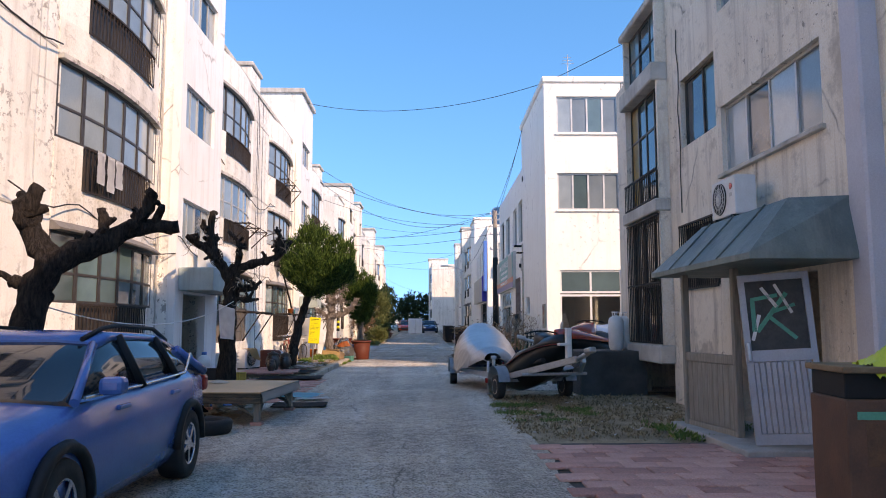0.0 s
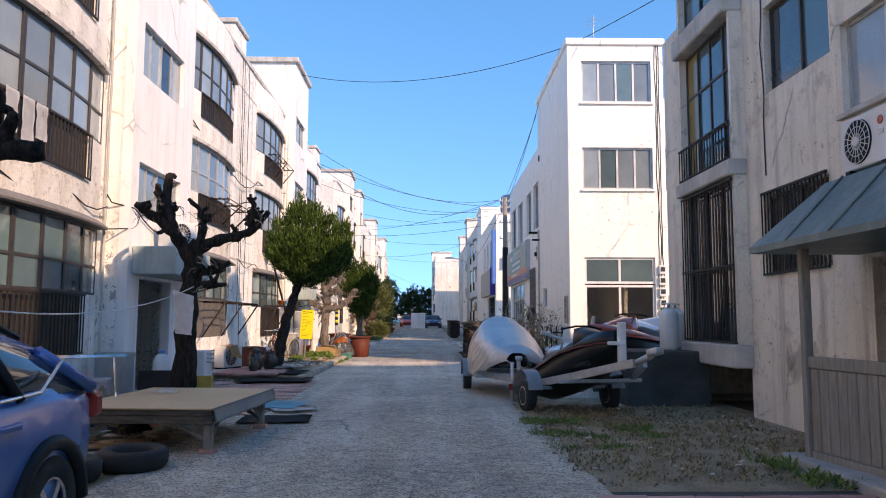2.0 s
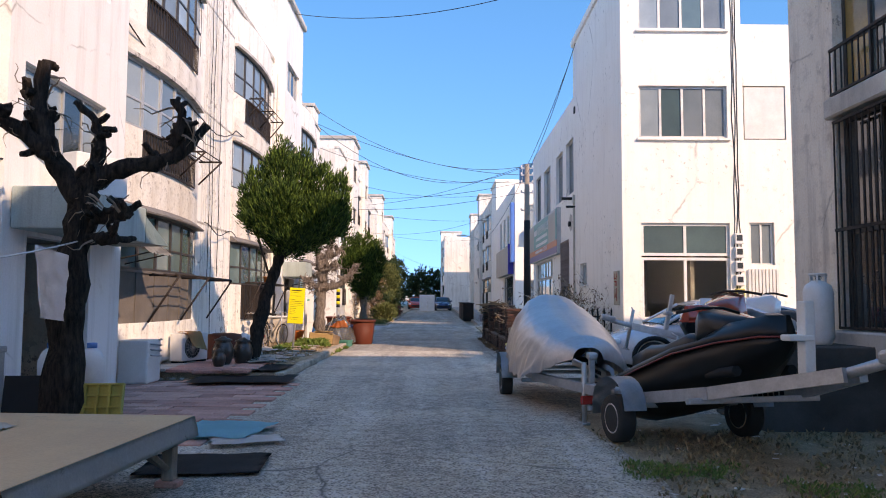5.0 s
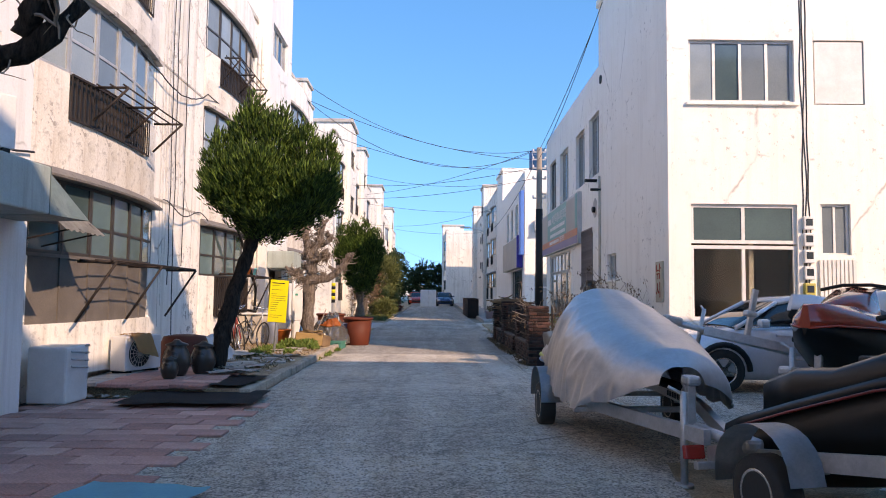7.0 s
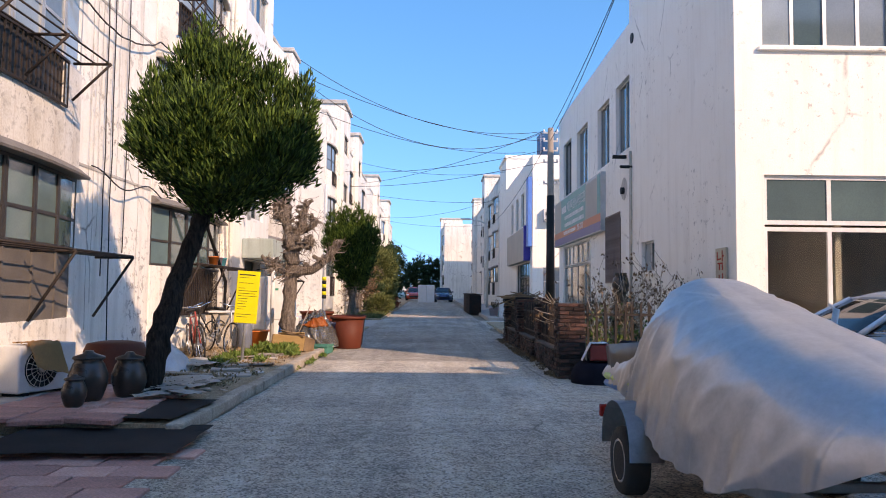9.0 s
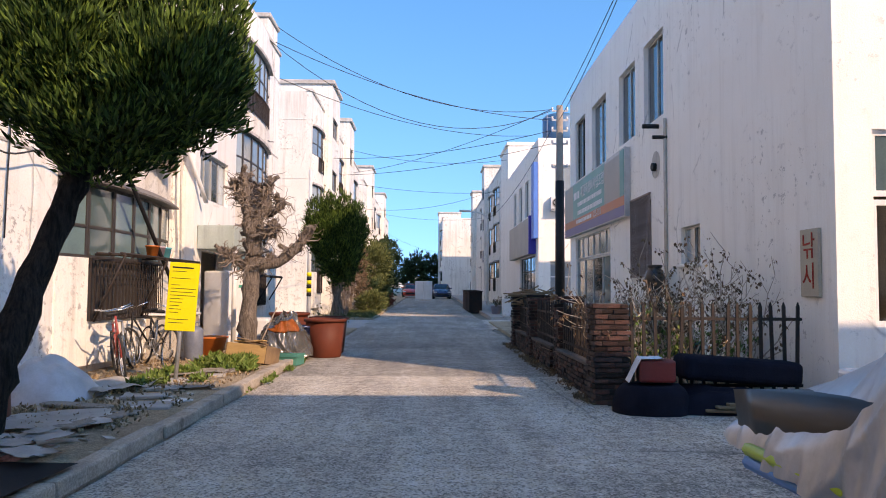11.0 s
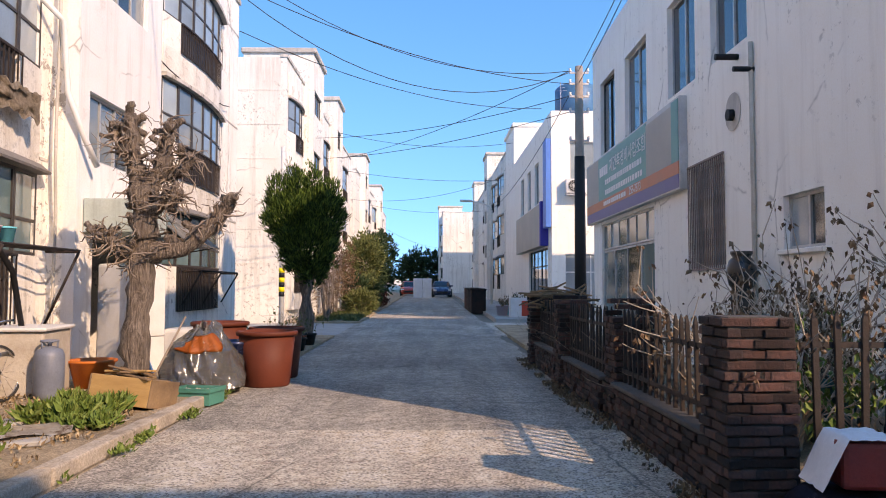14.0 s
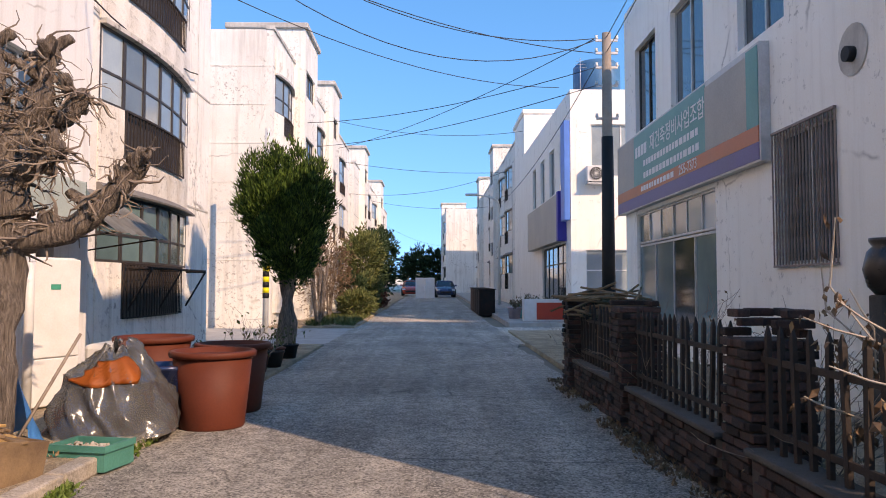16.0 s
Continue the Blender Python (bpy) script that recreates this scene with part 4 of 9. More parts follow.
# pollarded tree by the parked car
pollard(pose(-4.0, 7.4, 0), "dark pollarded tree with bare thick arms, beside the blue car", [(-0.1, 0, -0.1), (-0.02, 0, 0.8), (0.12, 0, 1.6), (0.32, 0, 2.15)],
        [([(0.32, 0, 2.1), (0.1, 0.05, 2.4), (-0.02, 0.05, 2.62), (0.12, 0.1, 2.9)], 0.13, 0.07), ([(0.32, 0, 2.1), (0.7, 0.1, 2.3), (1.05, 0.25, 2.5), (1.42, 0.35, 2.52)], 0.14, 0.06),
         ([(0.7, 0.1, 2.3), (0.72, 0.2, 2.5), (0.66, 0.25, 2.7)], 0.07, 0.04), ([(1.0, 0.2, 2.48), (1.15, 0.2, 2.7), (1.22, 0.15, 2.88)], 0.08, 0.05), ([(0.3, 0, 1.75), (0.0, 0.1, 1.9), (-0.14, 0.1, 1.95)], 0.08, 0.05)], 0.17, 11, BARK, 22)
# pollarded tree by the platform
pollard(pose(-3.86, 14.6, 0), "dark pollarded tree with many cut stubs, beside the wooden platform", [(0.0, 0, -0.1), (0.03, 0, 0.8), (0.02, 0.1, 1.7), (0.05, 0.25, 2.5)],
        [([(0.03, 0.2, 2.4), (-0.22, 0.2, 2.75), (-0.4, 0.2, 3.2), (-0.38, 0.2, 3.75)], 0.12, 0.065), ([(0.03, 0.2, 2.5), (0.4, 0.25, 2.7), (0.85, 0.4, 2.85), (1.15, 0.5, 3.2)], 0.11, 0.05),
         ([(-0.2, 0.2, 2.75), (-0.55, 0.1, 3.05), (-0.85, 0.05, 3.25)], 0.09, 0.05), ([(0.1, 0.2, 2.55), (0.15, 0.3, 2.9), (0.1, 0.3, 3.2)], 0.08, 0.05), ([(0.85, 0.4, 2.95), (0.95, 0.35, 3.2), (0.88, 0.3, 3.42)], 0.07, 0.04),
         ([(0.05, 0.2, 2.2), (0.4, 0.1, 2.2), (0.55, 0.1, 2.25)], 0.07, 0.05), ([(0.05, 0.2, 2.0), (0.35, 0.0, 1.98), (0.5, 0.0, 1.98)], 0.06, 0.045), ([(-0.25, 0.2, 3.2), (-0.5, 0.3, 3.35), (-0.62, 0.3, 3.5)], 0.06, 0.04)], 0.165, 23, BARK, 60, twigs=60)
# dead tree with peeling trunk
pollard(pose(-3.86, 30.4, 0.1), "dead grey-brown tree with cut crown and tangled dry twigs", [(0.0, 0, -0.1), (0.03, 0, 0.7), (0.02, 0.1, 1.4), (0.1, 0.1, 2.0)],
        [([(0.08, 0.1, 1.9), (0.0, 0.1, 2.5), (-0.1, 0.1, 2.9), (-0.15, 0.1, 3.45)], 0.17, 0.07), ([(0.05, 0.1, 1.75), (0.5, 0.1, 1.8), (0.85, 0.1, 2.05), (1.1, 0.1, 2.4)], 0.13, 0.07), ([(0.0, 0.1, 2.4), (0.25, 0.1, 2.8), (0.35, 0.1, 3.3)], 0.13, 0.06),
         ([(0.05, 0.1, 1.6), (-0.25, 0.0, 1.85), (-0.45, 0.0, 1.95)], 0.09, 0.06), ([(0.0, 0.1, 2.6), (0.4, 0.2, 2.75), (0.6, 0.2, 2.95)], 0.1, 0.06), ([(0.1, 0.1, 2.2), (0.4, -0.1, 2.35), (0.55, -0.1, 2.4)], 0.07, 0.06), ([(-0.05, 0.1, 2.8), (-0.25, 0.1, 3.0), (-0.3, 0.1, 3.3)], 0.07, 0.04)], 0.15, 37, BARK_G, 84, twigs=520)

juniper = thing("juniper_tree", pose(-4.05, 22.7, 0.1), "clipped green juniper with a leaning dark trunk", "tree")
bm = bmesh.new()
limb(bm, [(0, 0, -0.1), (0.08, 0.1, 0.6), (0.2, 0.4, 1.4), (0.42, 0.6, 2.3)], 0.15, 0.11, 12, 6, 5, 0.1)
part("trunk", bm, BARK, juniper)
for k, q in enumerate(([(0.42, 0.6, 2.25), (0.1, 0.5, 2.7), (-0.1, 0.4, 3.2)], [(0.42, 0.6, 2.25), (0.9, 0.6, 2.6), (1.3, 0.6, 3.0)], [(0.42, 0.6, 2.25), (0.6, 0.4, 2.8), (0.6, 0.3, 3.5)])):
    bm = bmesh.new()
    limb(bm, q, 0.08, 0.03, 8, 4, 60 + k)
    part("branch", bm, BARK, juniper)
crown([((0.75, 0.4, 2.78), (0.72, 0.75, 0.42)), ((0.3, 0.3, 3.1), (0.62, 0.7, 0.5)), ((1.25, 0.4, 3.05), (0.66, 0.7, 0.52)), ((0.45, 0.3, 3.75), (0.33, 0.36, 0.72)), ((-0.02, 0.25, 3.45), (0.3, 0.34, 0.55)), ((0.85, 0.2, 3.7), (0.3, 0.34, 0.65)), ((1.28, 0.35, 3.55), (0.28, 0.34, 0.6)), ((1.66, 0.4, 3.4), (0.22, 0.28, 0.6)), ((0.6, -0.1, 3.25), (0.4, 0.36, 0.5)), ((0.48, 0.3, 4.3), (0.15, 0.17, 0.4)), ((0.95, 0.22, 4.15), (0.13, 0.15, 0.36)), ((0.2, 0.28, 4.0), (0.12, 0.14, 0.34)), ((1.3, 0.35, 4.02), (0.11, 0.13, 0.32)), ((1.72, 0.4, 3.85), (0.09, 0.11, 0.32)), ((0.62, 0.6, 2.42), (0.36, 0.36, 0.24))], 52000, 0.11, 0.013, 71, JUNIPER, juniper, up=1.3)

juniper_b = thing("juniper_tree", pose(-3.5, 39.8, 0.05) @ Matrix.Scale(1.12, 4), "rounded green juniper with twin trunks in the verge", "tree")
for k, q in enumerate(([(0, 0, -0.1), (0.05, 0, 0.7), (0.2, 0.1, 1.5)], [(0.1, 0.1, -0.1), (0.15, 0.1, 0.6), (-0.05, 0.2, 1.5)])):
    bm = bmesh.new()
    limb(bm, q, 0.11, 0.08, 9, 5, 80 + k)
    part("trunk", bm, BARK_G, juniper_b)
crown([((0.1, 0.1, 2.15), (0.62, 0.7, 0.7)), ((-0.2, 0.1, 2.75), (0.62, 0.65, 0.62)), ((0.38, 0.1, 2.8), (0.52, 0.55, 0.62)), ((-0.5, 0, 3.2), (0.26, 0.3, 0.5)), ((-0.1, 0, 3.3), (0.24, 0.26, 0.5)), ((0.25, 0, 3.35), (0.2, 0.24, 0.5)), ((0.6, 0.1, 3.15), (0.22, 0.24, 0.45)), ((-0.3, 0.05, 3.65), (0.09, 0.1, 0.3)), ((0.15, 0, 3.75), (0.08, 0.1, 0.3)), ((0.2, 0.1, 1.5), (0.32, 0.35, 0.3))], 34000, 0.11, 0.013, 91, JUNIPER, juniper_b, up=1.3)


def shrub(name, label, x, y, lobes, count, length, width, seed, material, category="shrub", stems=6, up=0.4, h=0.6):
    t = thing(name, pose(x, y, rise(y) + 0.05), label, category)
    rnd = random.Random(seed)
    bm = bmesh.new()
    for k in range(stems):
        a = rnd.uniform(0, 6.28)
        limb(bm, [(0.06 * math.cos(a), 0.06 * math.sin(a), -0.05), (0.2 * math.cos(a), 0.2 * math.sin(a), h * 0.5), (0.35 * math.cos(a), 0.35 * math.sin(a), h)], 0.03, 0.012, 6, 3, seed + k)
    tagged(part("stem_growth", bm, BARK_G, t), kind="stuff")
    crown(lobes, count, length, width, seed, material, t, up, "foliage", 0.35)
    return t


shrub("bush", "round olive-green bush at the kerb", -3.45, 54.5, [((0, 0, 0.5), (0.7, 0.7, 0.55)), ((0.2, 0.4, 0.6), (0.5, 0.5, 0.45))], 2600, 0.16, 0.03, 101, BUSHLEAF)
shrub("bush", "tall green bush beside the verge", -3.4, 58.5, [((0, 0, 0.8), (0.6, 0.8, 0.8)), ((0.1, 0.5, 1.3), (0.5, 0.6, 0.6))], 2600, 0.18, 0.035, 102, BUSHLEAF)
shrub("bush", "dark shaded evergreen bush", -3.9, 57.0, [((0, 0, 0.9), (0.6, 0.9, 0.9))], 2000, 0.18, 0.035, 103, DARKLEAF)
shrub("shrub", "tall brown-leaved shrub by the far block", -4.5, 54.0, [((0, 0, 2.2), (0.9, 1.2, 1.3)), ((0.3, 1.0, 1.4), (0.7, 0.9, 0.9))], 2600, 0.14, 0.02, 104, BROWNLEAF, stems=12, h=2.8)
shrub("shrub", "bare brown shrub with few leaves", -4.3, 50.6, [((0, 0, 1.8), (0.8, 1.0, 1.2))], 900, 0.14, 0.012, 105, BROWNLEAF, stems=14, h=2.6)
shrub("shrub", "tangled bare shrub near the verge", -4.2, 46.0 + 3.2, [((0, 0, 1.2), (0.8, 0.9, 1.0))], 700, 0.14, 0.012, 106, BROWNLEAF, stems=14, h=2.0)
shrub("tree", "dark evergreen tree far along the lane", -3.9, 66.0, [((0, 0, 2.6), (1.1, 1.3, 1.6)), ((0.3, 1, 3.4), (0.7, 0.9, 0.9)), ((0.1, 0, 1.3), (0.7, 0.9, 0.8))], 3600, 0.22, 0.05, 107, DARKLEAF, "tree", h=2.5)
shrub("tree", "green tree far along the lane", -3.9, 61.5, [((0, 0, 2.6), (1.0, 1.4, 1.3)), ((-0.2, 1, 3.3), (0.7, 0.9, 0.7))], 3000, 0.2, 0.045, 108, BUSHLEAF, "tree", h=2.6)
shrub("tree", "dark evergreen tree beside the distant block", -3.6, 74.0, [((0, 0, 3.0), (1.0, 1.3, 1.9)), ((0, 1, 1.5), (0.8, 1, 1.0))], 3000, 0.24, 0.06, 109, DARKLEAF, "tree", h=3)
shrub("tree", "dark pointed evergreen in the distance", -2.6, 118.0, [((0, 0, 2.6), (1.5, 1.5, 2.6)), ((0.6, 0, 3.2), (0.9, 0.9, 2.6)), ((-0.8, 0, 2.0), (0.9, 1, 2))], 3000, 0.45, 0.1, 110, DARKLEAF, "tree", h=3)
shrub("tree", "dark pointed evergreen in the distance", 0.2, 122.0, [((0, 0, 2.6), (1.6, 1.5, 2.6)), ((0.8, 0, 3.0), (0.8, 0.9, 2.4)), ((-0.8, 0, 3.2), (0.7, 1, 2.3))], 3000, 0.45, 0.1, 111, DARKLEAF, "tree", h=3)
shrub("bush", "small red-leaved bush far along the lane", -3.2, 64.5, [((0, 0, 0.4), (0.4, 0.6, 0.4))], 700, 0.15, 0.035, 112, leafmat("red_leaves", (0.12, 0.03, 0.02), (0.22, 0.05, 0.03), (0.28, 0.1, 0.05)))

# ---- vehicles ----
CARBLUE = mat("metallic_blue_paint", (0.008, 0.15, 0.42), (0.007, 0.13, 0.37), 3, 0.25, metal=0.1, bump=0.0, coat=0.3, rvar=0.05)
CARWHITE = mat("silver_white_paint", (0.62, 0.65, 0.70), (0.56, 0.59, 0.64), 3, 0.25, metal=0.2, bump=0.0, coat=0.7, rvar=0.05)
CARDARK = mat("dark_blue_paint", (0.02, 0.035, 0.10), (0.015, 0.03, 0.08), 3, 0.28, metal=0.3, bump=0.0, coat=0.7, rvar=0.05)
CARGLASS = mat("tinted_car_glass", (0.02, 0.025, 0.03), (0.012, 0.016, 0.02), 2, 0.05, bump=0.0, rvar=0.02, spec=0.9)
BLACKPL = mat("black_plastic", (0.015, 0.015, 0.016), (0.009, 0.009, 0.010), 5, 0.6, bump=0.15, spec=0.3)
RUBBER = mat("black_rubber", (0.028, 0.028, 0.029), (0.018, 0.018, 0.018), 8, 0.85, bump=0.3)
CHROME = mat("polished_metal", (0.70, 0.70, 0.71), (0.6, 0.6, 0.61), 5, 0.22, metal=1.0, bump=0.0)
GALV = mat("galvanised_steel", (0.52, 0.53, 0.54), (0.40, 0.41, 0.42), 9, 0.45, metal=0.7, bump=0.1)
REDLENS = mat("red_lens", (0.45, 0.02, 0.015), (0.35, 0.015, 0.01), 5, 0.2, bump=0.0)
CLEARLENS = mat("headlamp_lens", (0.75, 0.77, 0.8), (0.6, 0.62, 0.65), 5, 0.12, bump=0.0)
ORANGE = mat("orange_plastic", (0.62, 0.16, 0.03), (0.5, 0.12, 0.025), 4, 0.55, bump=0.1)


def ring_loft(bm, rings, smooth=True, caps=True):
    vs = [[bm.verts.new(p) for p in r] for r in rings]
    n = len(vs[0])
    for a, b in zip(vs, vs[1:]):
        for k in range(n):
            bm.faces.new((a[k], a[(k + 1) % n], b[(k + 1) % n], b[k])).smooth = smooth
    if caps:
        bm.faces.new(list(reversed(vs[0])))
        bm.faces.new(vs[-1])


def wheel(parent, x, y, z, r, w, name="wheel", spokes=5, rimmat=None):
    hub = bmesh.new()
    m = pose(x, y, z, 0, 90, 0)
    lathe(hub, [(r * 0.62, -w / 2), (r * 0.95, -w / 2), (r, -w * 0.36), (r, w * 0.36), (r * 0.95, w / 2), (r * 0.62, w / 2), (r * 0.6, 0)], 28)
    tyre = part(name, hub, RUBBER, parent, "", m)
    rim = bmesh.new()
    lathe(rim, [(r * 0.2, -w * 0.46), (r * 0.2, w * 0.46)], 12)
    for k in range(spokes):
        a = k * math.tau / spokes
        for s in (-1, 1):
            box(rim, r * 0.12, r * 0.6, -r * 0.07, r * 0.07, s * w * 0.40 - 0.012, s * w * 0.40 + 0.012, pose(0, 0, 0, 0, 0, math.degrees(a)))
    for s in (-1, 1):
        tube(rim, [(r * 0.6 * math.cos(k * math.tau / 28), r * 0.6 * math.sin(k * math.tau / 28), s * w * 0.42) for k in range(29)], 0.016, 6, caps=False)
    part("rim", rim, rimmat or CHROME, tyre)
    return tyre


def car(m, label, paint, L=4.4, W=1.82, H=1.52, rails=True, hatch=True):
    """A car with its nose to local -y and its middle at the origin."""
    c = thing("car", m, label, "car")
    hl = L / 2
    st = [(-hl, 0.60, 0.32, 0.55), (-hl + 0.10, 0.74, 0.24, 0.68), (-hl + 0.5, 0.86, 0.2, 0.84), (-hl + 1.15, 0.9, 0.19, 0.98), (-0.4, 0.91, 0.19, 1.0), (0.6, 0.91, 0.19, 1.02), (hl - 0.75, 0.9, 0.2, 1.04), (hl - 0.25, 0.86, 0.24, 1.02), (hl - 0.04, 0.78, 0.32, 0.95), (hl, 0.66, 0.42, 0.86)]
    bm = bmesh.new()
    rings = []
    for y, w, zb, zt in st:
        w *= W / 1.82
        rings.append([Vector(p) for p in ((-w * 0.86, y, zb), (-w * 0.97, y, zb + 0.12), (-w, y, (zb + zt) * 0.52), (-w * 0.985, y, zt - 0.1), (-w * 0.92, y, zt), (-w * 0.5, y, zt + 0.03), (w * 0.5, y, zt + 0.03), (w * 0.92, y, zt), (w * 0.985, y, zt - 0.1), (w, y, (zb + zt) * 0.52), (w * 0.97, y, zb + 0.12), (w * 0.86, y, zb))])
    ring_loft(bm, rings)
    body = part("body", bm, paint, c)
    gh = [(-hl + 1.05, 0.74, 0.99, 1.01), (-hl + 1.75, 0.66, 1.0, H - 0.1), (-0.1, 0.66, 1.0, H - 0.03), (hl - 1.2, 0.65, 1.02, H - 0.06), (hl - 0.55, 0.64, 1.03, H - 0.2), (hl - 0.12, 0.66, 1.0, 1.06)]
    bm = bmesh.new()
    rings = []
    for y, w, z0, z1 in gh:
        w *= W / 1.82
        lo = 0.845 * W / 1.82
        rings.append([Vector(p) for p in ((-lo, y, z0 - 0.03), (-(lo + w) / 2, y, (z0 + z1) / 2), (-w, y, z1 - 0.02), (-w * 0.6, y, z1), (w * 0.6, y, z1), (w, y, z1 - 0.02), ((lo + w) / 2, y, (z0 + z1) / 2), (lo, y, z0 - 0.03))])
    ring_loft(bm, rings)
    part("glazing", bm, CARGLASS, c, "tinted car glass")
    bm = bmesh.new()
    rf = []
    for y, w, z0, z1 in gh[1:5]:
        w = (w + 0.012) * W / 1.82
        rf.append([Vector(p) for p in ((-w - 0.015, y, z1 - 0.06), (-w, y, z1 - 0.005), (-w * 0.6, y, z1 + 0.02), (w * 0.6, y, z1 + 0.02), (w, y, z1 - 0.005), (w + 0.015, y, z1 - 0.06))])
    ring_loft(bm, rf)
    part("roof", bm, paint, c)
    for s in (-1, 1):
        lo, wt = 0.862 * W / 1.82, 0.672 * W / 1.82
        for ya, za, yb, zb, r in ((-hl + 1.05, 0.98, -hl + 1.75, H - 0.12, 0.035), (0.12, 0.98, 0.02, H - 0.06, 0.04), (hl - 1.15, 1.0, hl - 1.28, H - 0.09, 0.03), (hl - 0.25, 1.0, hl - 0.62, H - 0.22, 0.045)):
            bm = bmesh.new()
            tube(bm, [(s * lo, ya, za), (s * (lo + wt) / 2 * 1.005, (ya + yb) / 2, (za + zb) / 2), (s * wt, yb, zb)], r, 8)
            part("pillar", bm, paint if r != 0.04 and r != 0.03 else BLACKPL, c)
        bm = bmesh.new()
        tube(bm, [(s * 0.865 * W / 1.82, -hl + 1.2, 1.0), (s * 0.868 * W / 1.82, 0, 1.0), (s * 0.868 * W / 1.82, hl - 0.95, 1.03), (s * 0.80 * W / 1.82, hl - 0.55, 1.2)], 0.013, 6)
        part("window_trim", bm, CHROME, c)
        if rails:
            bm = bmesh.new()
            tube(bm, [(s * 0.6, -hl + 1.75, H - 0.08), (s * 0.6, -hl + 2.1, H + 0.0), (s * 0.6, 0.2, H + 0.025), (s * 0.6, hl - 1.1, H - 0.01), (s * 0.6, hl - 0.7, H - 0.13)], 0.02, 6)
            part("roof_rail", bm, BLACKPL, c)
        for y in (-0.75, 0.5):
            bm = bmesh.new()
            rbox(bm, s * 0.895 * W / 1.82 - 0.02, s * 0.895 * W / 1.82 + 0.03, y + 0.25, y + 0.47, 0.86, 0.90, 0.012)
            part("door_handle", bm, paint, c)
        bm = bmesh.new()
        rbox(bm, s * 0.98 - 0.09, s * 0.98 + 0.09, -hl + 1.35, -hl + 1.5, 1.0, 1.13, 0.04)
        part("side_mirror", bm, paint, c)
        bm = bmesh.new()
        rbox(bm, s * 0.68 - 0.15, s * 0.68 + 0.15, -hl + 0.03, -hl + 0.22, 0.6, 0.72, 0.04)
        part("headlight", bm, CLEARLENS, c)
        bm = bmesh.new()
        rbox(bm, s * 0.74 - 0.12, s * 0.74 + 0.12, hl - 0.16, hl + 0.004, 0.78, 0.96, 0.04)
        part("taillight", bm, REDLENS, c)
        for y in (-hl + 0.85, hl - 0.85):
            bm = bmesh.new()
            xs = s * 0.86 * W / 1.82
            pts = [(s * 0.012 + xs + s * 0.035, y + 0.4 * math.cos(a), 0.33 + 0.4 * math.sin(a)) for a in [math.pi * k / 12 for k in range(13)]]
            tube(bm, pts, 0.045, 6)
            part("wheel_arch", bm, BLACKPL, c)
            wheel(c, s * 0.80 * W / 1.82, y, 0.33, 0.33, 0.24)
    bm = bmesh.new()
    rbox(bm, -0.78, 0.78, hl - 0.1, hl + 0.03, 0.26, 0.5, 0.05)
    part("bumper", bm, BLACKPL, c)
    bm = bmesh.new()
    rbox(bm, -0.5, 0.5, -hl - 0.02, -hl + 0.1, 0.35, 0.55, 0.04)
    part("grille", bm, BLACKPL, c)
    return c


car(pose(-3.22, 6.2, 0, 0, 0, 1.0), "blue hatchback with black roof rails, parked on the verge", CARBLUE, L=4.4, W=1.84, H=1.47)
car(pose(5.25, 22.75, 0, 0, 0, -92), "silver-white hatchback parked behind the trailers", CARWHITE, L=4.3, W=1.78, H=1.5, rails=False)
car(pose(0.75, 92.0, rise(92), 0, 0, 2), "dark blue car parked far along the lane", CARDARK, rails=False)


